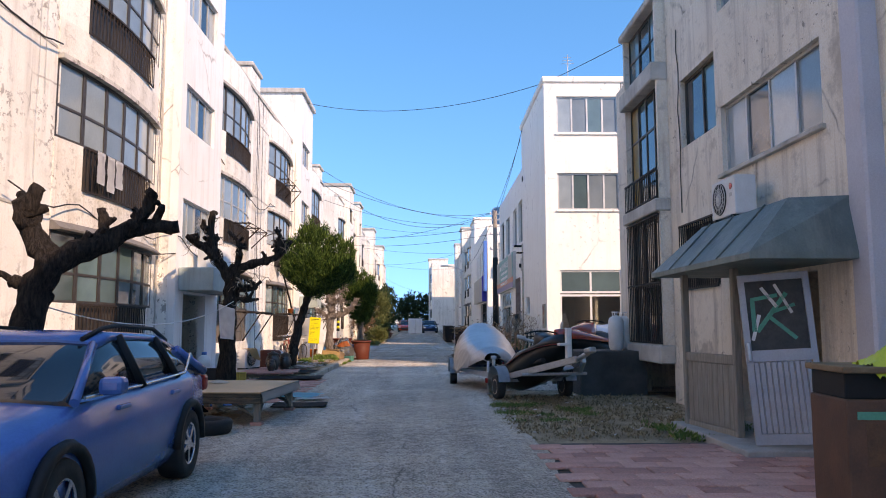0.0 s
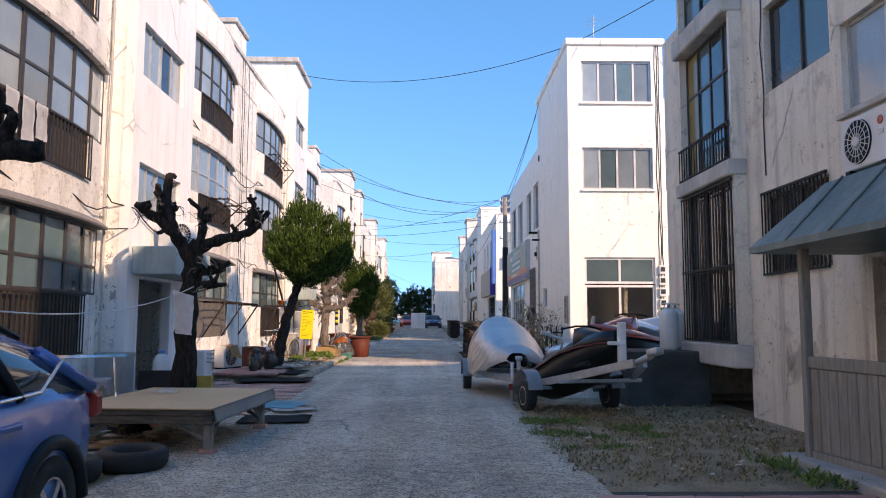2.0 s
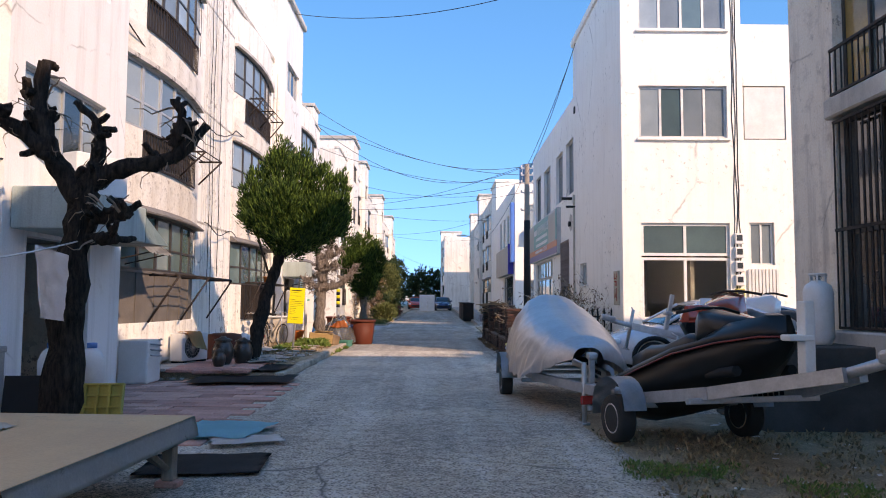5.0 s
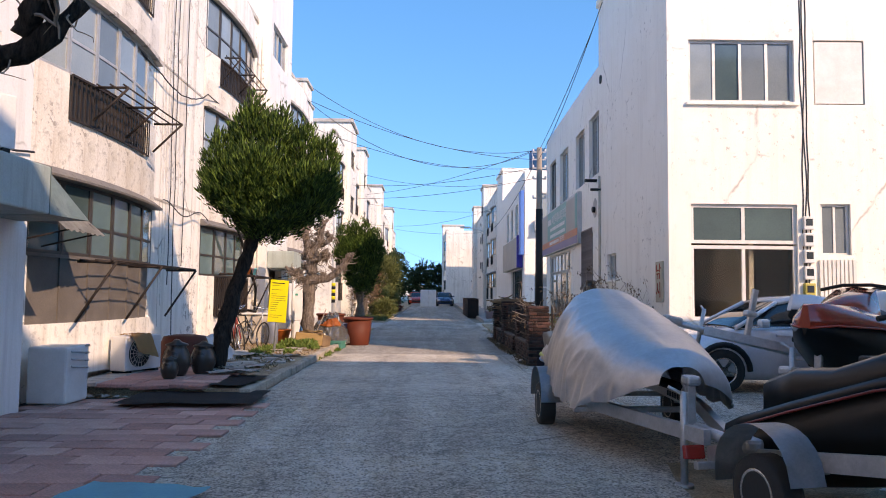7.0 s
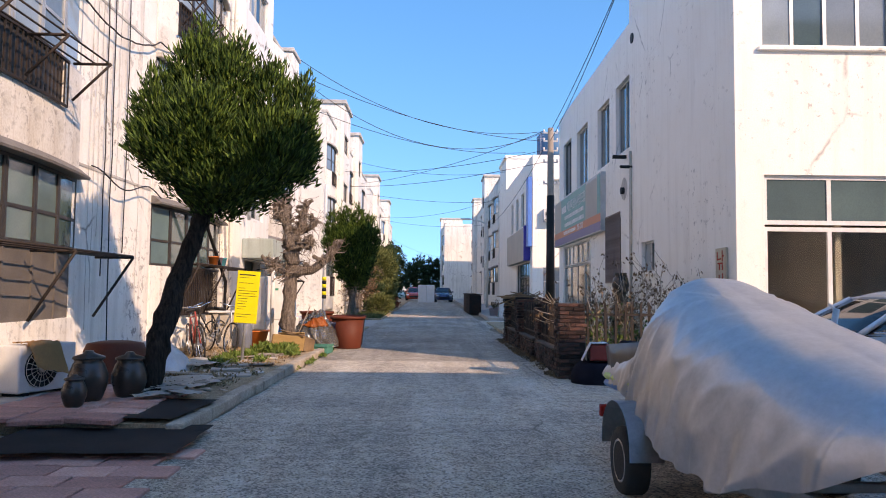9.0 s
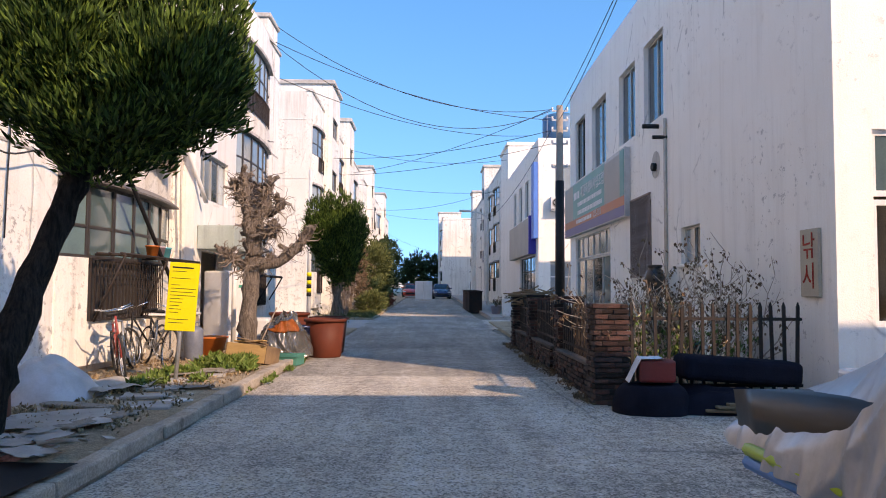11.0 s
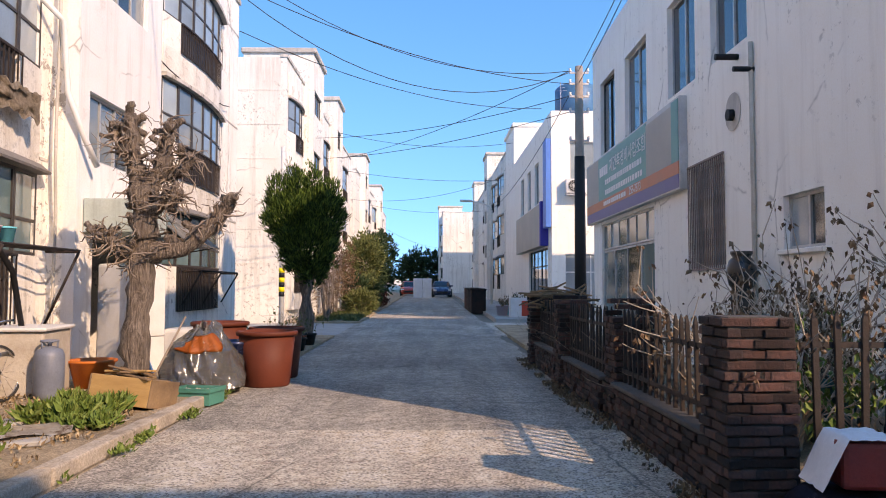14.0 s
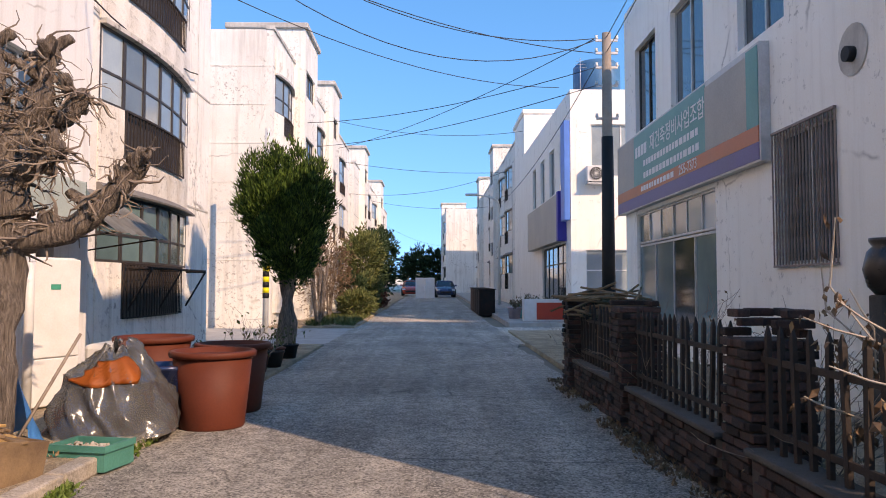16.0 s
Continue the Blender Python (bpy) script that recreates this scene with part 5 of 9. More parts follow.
def trailer(m, label, W=1.5, lean=0.0, wy=-2.35, post=True, tongue=-3.9, jack=-3.1, top=0.8):
    """A boat trailer: tongue to local -y, axle near the back; origin on the ground under the axle."""
    t = thing("boat_trailer", m, label, "trailer")
    for s in (-1, 1):
        bm = bmesh.new()
        P = [(s * W * 0.36, 0.9, 0.44), (s * W * 0.40, 0.0, 0.43), (s * W * 0.36, -1.3, 0.42), (s * 0.08, max(-3.0, tongue + 0.35), 0.42 + lean * 0.6)]
        for a, b in zip(P, P[1:]):
            va, vb = Vector(a), Vector(b)
            d = (vb - va).normalized()
            n = Vector((d.y, -d.x, 0)).normalized() * 0.03
            ring_loft(bm, [[va + n - Vector((0, 0, 0.055)), va - n - Vector((0, 0, 0.055)), va - n + Vector((0, 0, 0.055)), va + n + Vector((0, 0, 0.055))], [vb + n - Vector((0, 0, 0.055)), vb - n - Vector((0, 0, 0.055)), vb - n + Vector((0, 0, 0.055)), vb + n + Vector((0, 0, 0.055))]], smooth=False)
        rail = part("side_rail", bm, GALV, t)
        # plain dark bars where the maker's name stands on the rail
        va, vb = Vector(P[1]), Vector(P[2])
        d = (vb - va).normalized()
        for k in range(7):
            bm = bmesh.new()
            q = va + d * (0.45 + 0.085 * k)
            box(bm, s * 0.033, s * 0.036, -0.03, 0.03, -0.028, 0.028, Matrix.Translation(q) @ pose(0, 0, 0, 0, 0, math.degrees(math.atan2(-d.x, d.y))))
            part("lettering_bar", bm, BLACKPL, rail)
        bm = bmesh.new()
        tube(bm, [(s * 0.28, 0.9, 0.6), (s * 0.28, -1.4, 0.6)], 0.05, 6)
        part("bunk", bm, BLACKPL, t)
        bm = bmesh.new()
        sheet(bm, lambda u, v, s=s: Vector((s * (W / 2 - 0.1 + 0.24 * v), 0.36 * math.cos(math.pi * u), 0.3 + 0.36 * math.sin(math.pi * u) ** 0.8)), 12, 2)
        bmesh.ops.solidify(bm, geom=bm.faces[:], thickness=0.02)
        part("mudguard", bm, GALV, t)
        wheel(t, s * W / 2 + s * 0.03, 0, 0.24, 0.24, 0.16)
        bm = bmesh.new()
        rbox(bm, s * W * 0.45 - 0.08, s * W * 0.45 + 0.08, 0.9, 0.95, 0.4, 0.5, 0.01)
        part("taillight", bm, REDLENS, t)
    for y in (0.0, 0.85, -1.2):
        bm = bmesh.new()
        rbox(bm, -W * 0.48, W * 0.48, y - 0.03, y + 0.03, 0.33, 0.385, 0.01)
        part("crossbar", bm, GALV, t)
    bm = bmesh.new()
    tube(bm, [(0, max(-2.6, tongue + 0.6), 0.42 + lean * 0.5), (0, tongue, 0.44 + lean)], 0.045, 6)
    part("tongue", bm, GALV, t)
    bm = bmesh.new()
    rbox(bm, -0.07, 0.07, tongue - 0.2, tongue + 0.05, 0.42 + lean, 0.52 + lean, 0.03)
    part("coupler", bm, GALV, t)
    bm = bmesh.new()
    if post:
        rbox(bm, -0.035, 0.035, wy, wy + 0.07, 0.42 + lean * 0.4, top, 0.01)
        rbox(bm, -0.06, 0.06, wy - 0.06, wy + 0.1, 0.74, 0.82, 0.025)
        part("winch_post", bm, GALV, t)
    else:
        up = Matrix.Translation((0, -1.9, 0.46)) @ pose(0, 0, 0, 9.5, 0, 0)
        rbox(bm, -0.05, 0.05, -0.05, 0.05, 0.0, 0.66, 0.012, up)
        rbox(bm, -0.2, 0.04, -0.06, 0.06, 0.34, 0.39, 0.012, up)
        part("winch_post", bm, FR_WHITE, t, "white steel winch post")
    if jack is not None:
        bm = bmesh.new()
        tube(bm, [(-0.16, jack, 0.02), (-0.16, jack, 0.72)], 0.03, 8)
        tube(bm, [(-0.16, jack, 0.7), (-0.28, jack, 0.76)], 0.014, 6)
        lathe(bm, [(0.07, 0), (0.07, 0.025)], 12, Matrix.Translation((-0.16, jack, 0.0)))
        part("jack", bm, GALV, t)
    return t


def ski_rings(lift, stretch=1.0, swell=0.0):
    st = [(-1.75, 0.05, 0.62, 0.80), (-1.55, 0.22, 0.48, 0.84), (-1.1, 0.42, 0.28, 0.86), (-0.4, 0.54, 0.15, 0.86), (0.4, 0.56, 0.12, 0.80), (1.1, 0.55, 0.12, 0.74), (1.4, 0.5, 0.16, 0.70)]
    return [(y * stretch, w + swell, lift + a, lift + b) for y, w, a, b in st]


def jet_ski(m, label, hull, deck, seat, stripe=None):
    """A watercraft with its bow to local -y; origin under its middle at hull-bottom height 0."""
    j = thing("jet_ski", m, label, "jet ski")
    R = ski_rings(0.0)
    bm = bmesh.new()
    ring_loft(bm, [[Vector(p) for p in ((0, y, a), (-w * 0.6, y, a + 0.08), (-w * 0.95, y, a + (b - a) * 0.45), (-w, y, b - 0.1), (w, y, b - 0.1), (w * 0.95, y, a + (b - a) * 0.45), (w * 0.6, y, a + 0.08))] for y, w, a, b in R])
    part("hull", bm, hull, j)
    bm = bmesh.new()
    ring_loft(bm, [[Vector(p) for p in ((-w * 1.02, y, b - 0.105), (-w * 0.95, y, b - 0.02), (-w * 0.5, y, b + (0.12 if y < -0.4 else 0.02)), (w * 0.5, y, b + (0.12 if y < -0.4 else 0.02)), (w * 0.95, y, b - 0.02), (w * 1.02, y, b - 0.105))] for y, w, a, b in R])
    part("deck", bm, deck, j)
    bm = bmesh.new()
    ring_loft(bm, [[Vector((s * w, y, z)) for s, z in ((-1, 0.72), (-0.8, h - 0.05), (-0.4, h), (0.4, h), (0.8, h - 0.05), (1, 0.72))] for y, w, h in ((-0.35, 0.16, 0.98), (-0.1, 0.2, 1.06), (0.4, 0.22, 1.02), (0.8, 0.24, 1.08), (1.2, 0.22, 1.04), (1.3, 0.16, 0.9))])
    part("seat", bm, seat, j)
    bm = bmesh.new()
    ring_loft(bm, [[Vector((s * w, y, z)) for s, z in ((-1, 0.8), (-0.7, h - 0.04), (0, h), (0.7, h - 0.04), (1, 0.8))] for y, w, h in ((-1.35, 0.12, 0.94), (-0.9, 0.26, 1.12), (-0.55, 0.3, 1.26), (-0.35, 0.2, 1.2))])
    part("console", bm, deck, j)
    bm = bmesh.new()
    tube(bm, [(-0.42, -0.42, 1.24), (-0.15, -0.5, 1.28), (0.15, -0.5, 1.28), (0.42, -0.42, 1.24)], 0.02, 7)
    part("handlebar", bm, BLACKPL, j)
    bm = bmesh.new()
    for s in (-1, 1):
        tube(bm, [(s * w * 1.03, y, b - 0.1) for y, w, a, b in R], 0.012, 6)
    part("rub_rail", bm, stripe or BLACKPL, j)
    return j


SKIBLACK = mat("black_gelcoat", (0.010, 0.010, 0.011), (0.006, 0.006, 0.007), 4, 0.4, bump=0.0, coat=0.08, spec=0.3)
SKIRED = mat("red_gelcoat", (0.48, 0.05, 0.025), (0.4, 0.04, 0.02), 4, 0.2, bump=0.0, coat=0.6)
SKIWHITE = mat("white_gelcoat", (0.70, 0.72, 0.75), (0.6, 0.62, 0.66), 4, 0.2, bump=0.0, coat=0.6)
SKISEAT = mat("charcoal_vinyl", (0.04, 0.04, 0.045), (0.028, 0.028, 0.03), 9, 0.55, bump=0.2)
TARP = mat("silver_tarpaulin", (0.47, 0.475, 0.49), (0.40, 0.405, 0.42), 1.6, 0.36, metal=0.6, bump=0.06, bscale=18, spot2=((0.34, 0.335, 0.33), 3.0, 0.64))

T1M = pose(1.5, 19.1, -0.02, 0, 0, 1.5)
trailer(T1M, "galvanised boat trailer carrying a covered jet ski", W=1.42, wy=-2.5, tongue=-3.4, jack=-2.75)
cov = thing("covered_jet_ski", T1M @ pose(0.0, 0.15, 0.12), "jet ski under a wrinkled silver tarpaulin cover", "jet ski")
bm = bmesh.new()
ring_loft(bm, [[Vector(p) for p in ((0, y, a), (-w * 0.6, y, a + 0.08), (-w * 0.95, y, a + (b - a) * 0.45), (-w, y, b - 0.1), (w, y, b - 0.1), (w * 0.95, y, a + (b - a) * 0.45), (w * 0.6, y, a + 0.08))] for y, w, a, b in ski_rings(0.22)])
part("hull", bm, SKIBLACK, cov)
for mt, z0 in ((mat("lime_stripe", (0.45, 0.6, 0.05), (0.4, 0.5, 0.05), 4, 0.35, bump=0), 0.60), (mat("blue_stripe", (0.03, 0.25, 0.6), (0.03, 0.2, 0.5), 4, 0.35, bump=0), 0.54)):
    bm = bmesh.new()
    tube(bm, [(-0.57, 0.1, z0), (-0.575, 0.6, z0 - 0.01), (-0.57, 1.1, z0 - 0.015)], 0.03, 6)
    part("hull_stripe", bm, mt, cov)
# along the cover: place, half width, top, hem, squareness of the section
prof = [(-2.42, 0.16, 0.74, 0.62, 2.0), (-2.2, 0.46, 0.88, 0.48, 2.0), (-1.75, 0.65, 1.0, 0.34, 2.2), (-1.25, 0.71, 1.10, 0.31, 2.5), (-0.75, 0.72, 1.20, 0.36, 2.6), (-0.3, 0.70, 1.32, 0.44, 2.6), (0.05, 0.64, 1.43, 0.50, 2.3), (0.28, 0.58, 1.38, 0.53, 1.9), (0.5, 0.57, 1.16, 0.55, 1.7), (0.9, 0.55, 0.98, 0.57, 1.8), (1.3, 0.52, 0.83, 0.58, 2.0), (1.58, 0.44, 0.70, 0.58, 2.0)]


def cover_at(u, v):
    i = min(int(u * (len(prof) - 1)), len(prof) - 2)
    t = u * (len(prof) - 1) - i
    y, w, h, lo, sq = (prof[i][k] * (1 - t) + prof[i + 1][k] * t for k in range(5))
    a = (v - 0.5) * 2
    x = w * math.sin(a * 1.4) / math.sin(1.4) * (1 + 0.04 * abs(a))
    z = lo + (h - lo) * max(0.0, 1 - abs(a) ** sq)
    p = Vector((x, y, z))
    # sharp creases running down from the handlebar and puckers along the hem
    q = math.atan2(z - 1.3, y + 0.35)
    crease = (1 - abs(noise.noise((q * 3.2, abs(x) * 0.8, 7.0)))) ** 6
    k = 0.03 * crease * min(1.0, abs(a) * 1.6) + 0.02 * noise.noise((x * 2, y * 2, 1.0)) + 0.035 * (1 - abs(noise.noise((y * 2.2 + z * 1.6, z * 1.3 - y, 4.0)))) ** 5 * abs(a)
    hem = abs(a) ** 5
    k += hem * (0.009 * math.sin(y * 31 + 4 * noise.noise((y * 2, x, 0))) + 0.02 * noise.noise((y * 13, 0, 2.0)))
    return p + Vector((math.copysign(1, a) * abs(a) * k, 0, k * (1 - abs(a)) - 0.05 * abs(a) ** 8 * (0.5 + noise.noise((y * 4, 0, 9)))))


bm = bmesh.new()
sheet(bm, cover_at, 170, 120)
part("cover", bm, TARP, cov, "wrinkled silver cover")

T2M = pose(2.24, 15.3, 0.0, -9.5, 0, 13)
trailer(T2M, "boat trailer with a white winch post, parked on the dirt", W=1.4, lean=0.12, post=False, tongue=-2.75, jack=None)
jet_ski(T2M @ pose(0.02, -0.35, 0.16, -4) @ Matrix.Scale(0.84, 4), "black jet ski with a thin red stripe on its trailer", SKIBLACK, SKIBLACK, SKIBLACK, mat("dark_red_trim", (0.2, 0.02, 0.015), (0.15, 0.015, 0.01), 4, 0.4, bump=0.0))
T3M = pose(4.8, 19.27, 0, -6, 0, -51)
trailer(T3M, "boat trailer under a red jet ski", W=1.3, wy=-1.9, tongue=-2.4, jack=-2.1)
jet_ski(T3M @ pose(0, -0.45, 0.22), "red and black jet ski on a trailer", SKIBLACK, SKIRED, SKISEAT, SKIRED)
T4M = pose(5.8, 20.78, 0, -12, 0, -86)
trailer(T4M, "tipped boat trailer under a white jet ski", W=1.35, wy=-2.25, tongue=-3.2, jack=-2.8, top=1.12)
jet_ski(T4M @ pose(0, 0.05, 0.25), "white jet ski with dark seat on a trailer", SKIBLACK, SKIWHITE, SKISEAT)


# ---- more materials ----
PAVER = mat("pinkish_red_pavers", (0.62, 0.30, 0.25), (0.47, 0.225, 0.19), 3, 0.9, bump=0.5, rnd=0.16, spot=((0.24, 0.15, 0.13), 2.2, 0.63), fine=0.5)
BRICK = mat("sooty_red_brick", (0.082, 0.034, 0.026), (0.020, 0.017, 0.017), 3.5, 0.92, bump=0.8, rnd=0.40, fine=0.5)
MORTAR = mat("old_mortar", (0.085, 0.077, 0.07), (0.05, 0.045, 0.042), 4, 0.95, bump=0.5)
KERB = mat("pale_kerb_concrete", (0.47, 0.40, 0.325), (0.29, 0.24, 0.19), 3, 0.92, bump=0.7, spot=((0.2, 0.16, 0.125), 2.5, 0.58), fine=0.6)
TUBBROWN = mat("red_brown_plastic", (0.145, 0.033, 0.018), (0.105, 0.025, 0.014), 2, 0.62, bump=0.08, spec=0.25, spot=((0.20, 0.08, 0.05), 3, 0.70))
YELLOW = mat("yellow_sign_board", (0.80, 0.66, 0.02), (0.74, 0.6, 0.02), 2, 0.5, bump=0.05)
CRATEYEL = mat("olive_yellow_plastic", (0.50, 0.42, 0.10), (0.4, 0.33, 0.08), 3, 0.55)
TEAL = mat("teal_mat", (0.07, 0.60, 0.70), (0.06, 0.50, 0.60), 2, 0.8, bump=0.3)
RUBMAT = mat("dark_rubber_matting", (0.045, 0.047, 0.052), (0.028, 0.03, 0.034), 2, 0.85, bump=0.4, spot=((0.09, 0.085, 0.08), 2, 0.66))
LINO = mat("brown_linoleum", (0.62, 0.41, 0.25), (0.50, 0.325, 0.20), 1.6, 0.55, bump=0.1, spec=0.3, spot=((0.44, 0.31, 0.215), 1.8, 0.62))
LINOEDGE = mat("blue_grey_oilcloth", (0.52, 0.58, 0.57), (0.40, 0.46, 0.455), 3, 0.45, spot=((0.22, 0.20, 0.17), 4, 0.62))
CARDBOARD = mat("wet_cardboard", (0.50, 0.46, 0.40), (0.36, 0.3, 0.24), 3, 0.9, spot=((0.15, 0.09, 0.06), 3, 0.6))
PLASTICW = mat("white_plastic", (0.72, 0.72, 0.71), (0.62, 0.62, 0.60), 3, 0.45, bump=0.05, spot=((0.45, 0.42, 0.38), 3, 0.68))
FILM = mat("clear_plastic_sheeting", (0.78, 0.80, 0.81), (0.60, 0.62, 0.63), 2.5, 0.16, bump=0.25, bscale=12, trans=0.9, rvar=0.08)
CLOTH = mat("white_towel", (0.74, 0.74, 0.74), (0.64, 0.64, 0.65), 5, 0.95, bump=0.4)
TAN = mat("orange_tan_cloth", (0.60, 0.33, 0.15), (0.5, 0.27, 0.12), 5, 0.95, bump=0.4)
GLAZE = mat("dark_brown_glaze", (0.055, 0.04, 0.034), (0.025, 0.02, 0.018), 3, 0.3, bump=0.1, spot=((0.12, 0.08, 0.055), 4, 0.62))
GREENM = mat("green_grey_metal", (0.155, 0.215, 0.20), (0.10, 0.14, 0.135), 2.2, 0.55, metal=0.2, bump=0.2, streak=((0.33, 0.36, 0.33), 0.55), spot=((0.06, 0.07, 0.07), 2.5, 0.62))
PALEGREEN = mat("pale_green_painted_slab", (0.42, 0.49, 0.46), (0.33, 0.4, 0.37), 2, 0.8, streak=((0.2, 0.2, 0.18), 0.6))
GALVDOOR = mat("grey_corrugated_panel", (0.42, 0.42, 0.44), (0.33, 0.33, 0.35), 2.5, 0.5, metal=0.3, bump=0.1, spot=((0.25, 0.22, 0.2), 2.5, 0.66))
GREENTAPE = mat("green_tape", (0.01, 0.32, 0.22), (0.01, 0.26, 0.18), 3, 0.5)
BINRUST = mat("brown_rusted_bin", (0.16, 0.075, 0.045), (0.09, 0.045, 0.03), 3, 0.75, bump=0.3, spot=((0.3, 0.14, 0.06), 3, 0.68))
BAGYEL = mat("yellow_green_plastic_bag", (0.62, 0.66, 0.06), (0.5, 0.55, 0.05), 4, 0.35, bump=0.2)
BLUETARP = mat("blue_tarpaulin", (0.03, 0.25, 0.6), (0.02, 0.18, 0.45), 3, 0.45, bump=0.2)
NAVY = mat("navy_fabric", (0.014, 0.016, 0.026), (0.008, 0.009, 0.016), 3, 0.95, bump=0.5, spec=0.1)
PINE = mat("raw_plywood", (0.50, 0.31, 0.13), (0.40, 0.23, 0.09), 2, 0.75, grain=(1, 1, 6), bump=0.2)
SPLINTER = mat("split_brown_wood", (0.28, 0.18, 0.10), (0.14, 0.085, 0.05), 3, 0.85, bump=0.4)
SIGNGREEN = mat("sign_green", (0.045, 0.27, 0.24), (0.06, 0.30, 0.27), 1.5, 0.5, bump=0.0)
SIGNFADE = mat("faded_sign_panel", (0.44, 0.40, 0.34), (0.34, 0.31, 0.27), 0.8, 0.6, bump=0.0)
SIGNORANGE = mat("sign_orange", (0.62, 0.17, 0.07), (0.55, 0.15, 0.06), 1.5, 0.5, bump=0.0)
SIGNPURPLE = mat("sign_violet", (0.13, 0.10, 0.24), (0.11, 0.085, 0.2), 1.5, 0.5, bump=0.0)
BLUESIGN = mat("bright_blue_sign", (0.05, 0.22, 0.62), (0.04, 0.18, 0.52), 1.5, 0.5, bump=0.0)
GREYBLUE = mat("grey_blue_gas_bottle", (0.17, 0.20, 0.25), (0.12, 0.14, 0.18), 3, 0.5, bump=0.1, spot=((0.16, 0.1, 0.07), 4, 0.66))
LAMPW = mat("pale_painted_steel", (0.66, 0.65, 0.62), (0.56, 0.55, 0.52), 3, 0.5)
POLEC = mat("concrete_pole", (0.33, 0.27, 0.22), (0.24, 0.2, 0.17), 3, 0.9, bump=0.4)
CABLE = mat("black_cable", (0.02, 0.022, 0.026), (0.015, 0.016, 0.02), 3, 0.7, bump=0)


def simple(name, m, label, category, bm, material, group="", kind=""):
    return tagged(part(name, bm, material, None, "", m), label, category, group, kind)


def text_on(parent, s, size, material, m, depth=0.003, name="lettering"):
    cu = bpy.data.curves.new(name, "FONT")
    cu.body, cu.size, cu.extrude, cu.align_x, cu.align_y = s, size, depth, "CENTER", "CENTER"
    ob = bpy.data.objects.new("tmp_text", cu)
    scene.collection.objects.link(ob)
    dg = bpy.context.evaluated_depsgraph_get()
    me = bpy.data.meshes.new_from_object(ob.evaluated_get(dg))
    bpy.data.objects.remove(ob)
    me.materials.clear()
    me.materials.append(material)
    o = new(name, me)
    o.matrix_basis = m
    o.parent = parent
    return o


def ac_unit(m, label, logo=True):
    """An outdoor unit; front to local -y, base at the origin."""
    a = thing("air_conditioner", m, label, "air conditioner")
    bm = bmesh.new()
    rbox(bm, -0.40, 0.40, -0.15, 0.15, 0.04, 0.58, 0.02)
    part("case", bm, PLASTICW, a)
    bm = bmesh.new()
    lathe(bm, [(0.225, 0), (0.225, 0.012), (0.2, 0.016)], 28, pose(-0.1, -0.15, 0.31, 90))
    fan = part("fan_ring", bm, BLACKPL, a)
    bm = bmesh.new()
    for k in range(18):
        t = k * math.tau / 18
        tube(bm, [(-0.1 + 0.03 * math.cos(t), -0.172, 0.31 + 0.03 * math.sin(t)), (-0.1 + 0.215 * math.cos(t), -0.172, 0.31 + 0.215 * math.sin(t))], 0.005, 4)
    for r in (0.08, 0.15, 0.22):
        tube(bm, [(-0.1 + r * math.cos(k * math.tau / 24), -0.172, 0.31 + r * math.sin(k * math.tau / 24)) for k in range(25)], 0.005, 4, caps=False)
    part("fan_grille", bm, PLASTICW, fan)
    bm = bmesh.new()
    lathe(bm, [(0.05, 0), (0.045, 0.02)], 14, pose(-0.1, -0.168, 0.31, 90))
    part("fan_hub", bm, FR_WHITE, fan)
    if logo:
        bm = bmesh.new()
        lathe(bm, [(0.045, 0), (0.043, 0.006)], 18, pose(0.27, -0.15, 0.44, 90))
        part("logo_disc", bm, REDLENS, a)
        bm = bmesh.new()
        box(bm, 0.225, 0.315, -0.155, -0.151, 0.3, 0.35)
        part("logo_bar", bm, GALV, a)
    for s in (-0.3, 0.3):
        bm = bmesh.new()
        rbox(bm, s - 0.04, s + 0.04, -0.16, 0.16, 0.0, 0.045, 0.008)
        part("foot", bm, BLACKPL, a)
    return a


# ---- kerb and paving ----
kerb = tagged(part("kerb", (lambda b: (box(b, -3.16, -3.04, 20.9, 31.6, -0.2, 0.02), b)[1])(bmesh.new()), KERB), "worn pale concrete kerb along the verge", "kerb", kind="structure")
rnd = random.Random(3)
yy = 20.9
while yy < 31.5:
    bm = bmesh.new()
    rbox(bm, -3.185, -3.02, yy, yy + 0.98, 0.0, 0.135 + rnd.uniform(-0.008, 0.008), 0.02, pose(rnd.uniform(-0.012, 0.012), 0, 0))
    part("kerb_stone", bm, KERB, kerb)
    yy += 1.0
bed_l = strip("pavement_left", lambda y: -5.9, lambda y: -2.5, [14.5, 20.9], -0.01, MORTAR, "pink-red paving slabs before the apartment entrance", category="pavement")
bed_r = strip("pavement_right", lambda y: 1.3, lambda y: 4.74, [-6, 9.55], -0.01, MORTAR, "pink-red paving slabs before the beige block", category="pavement")


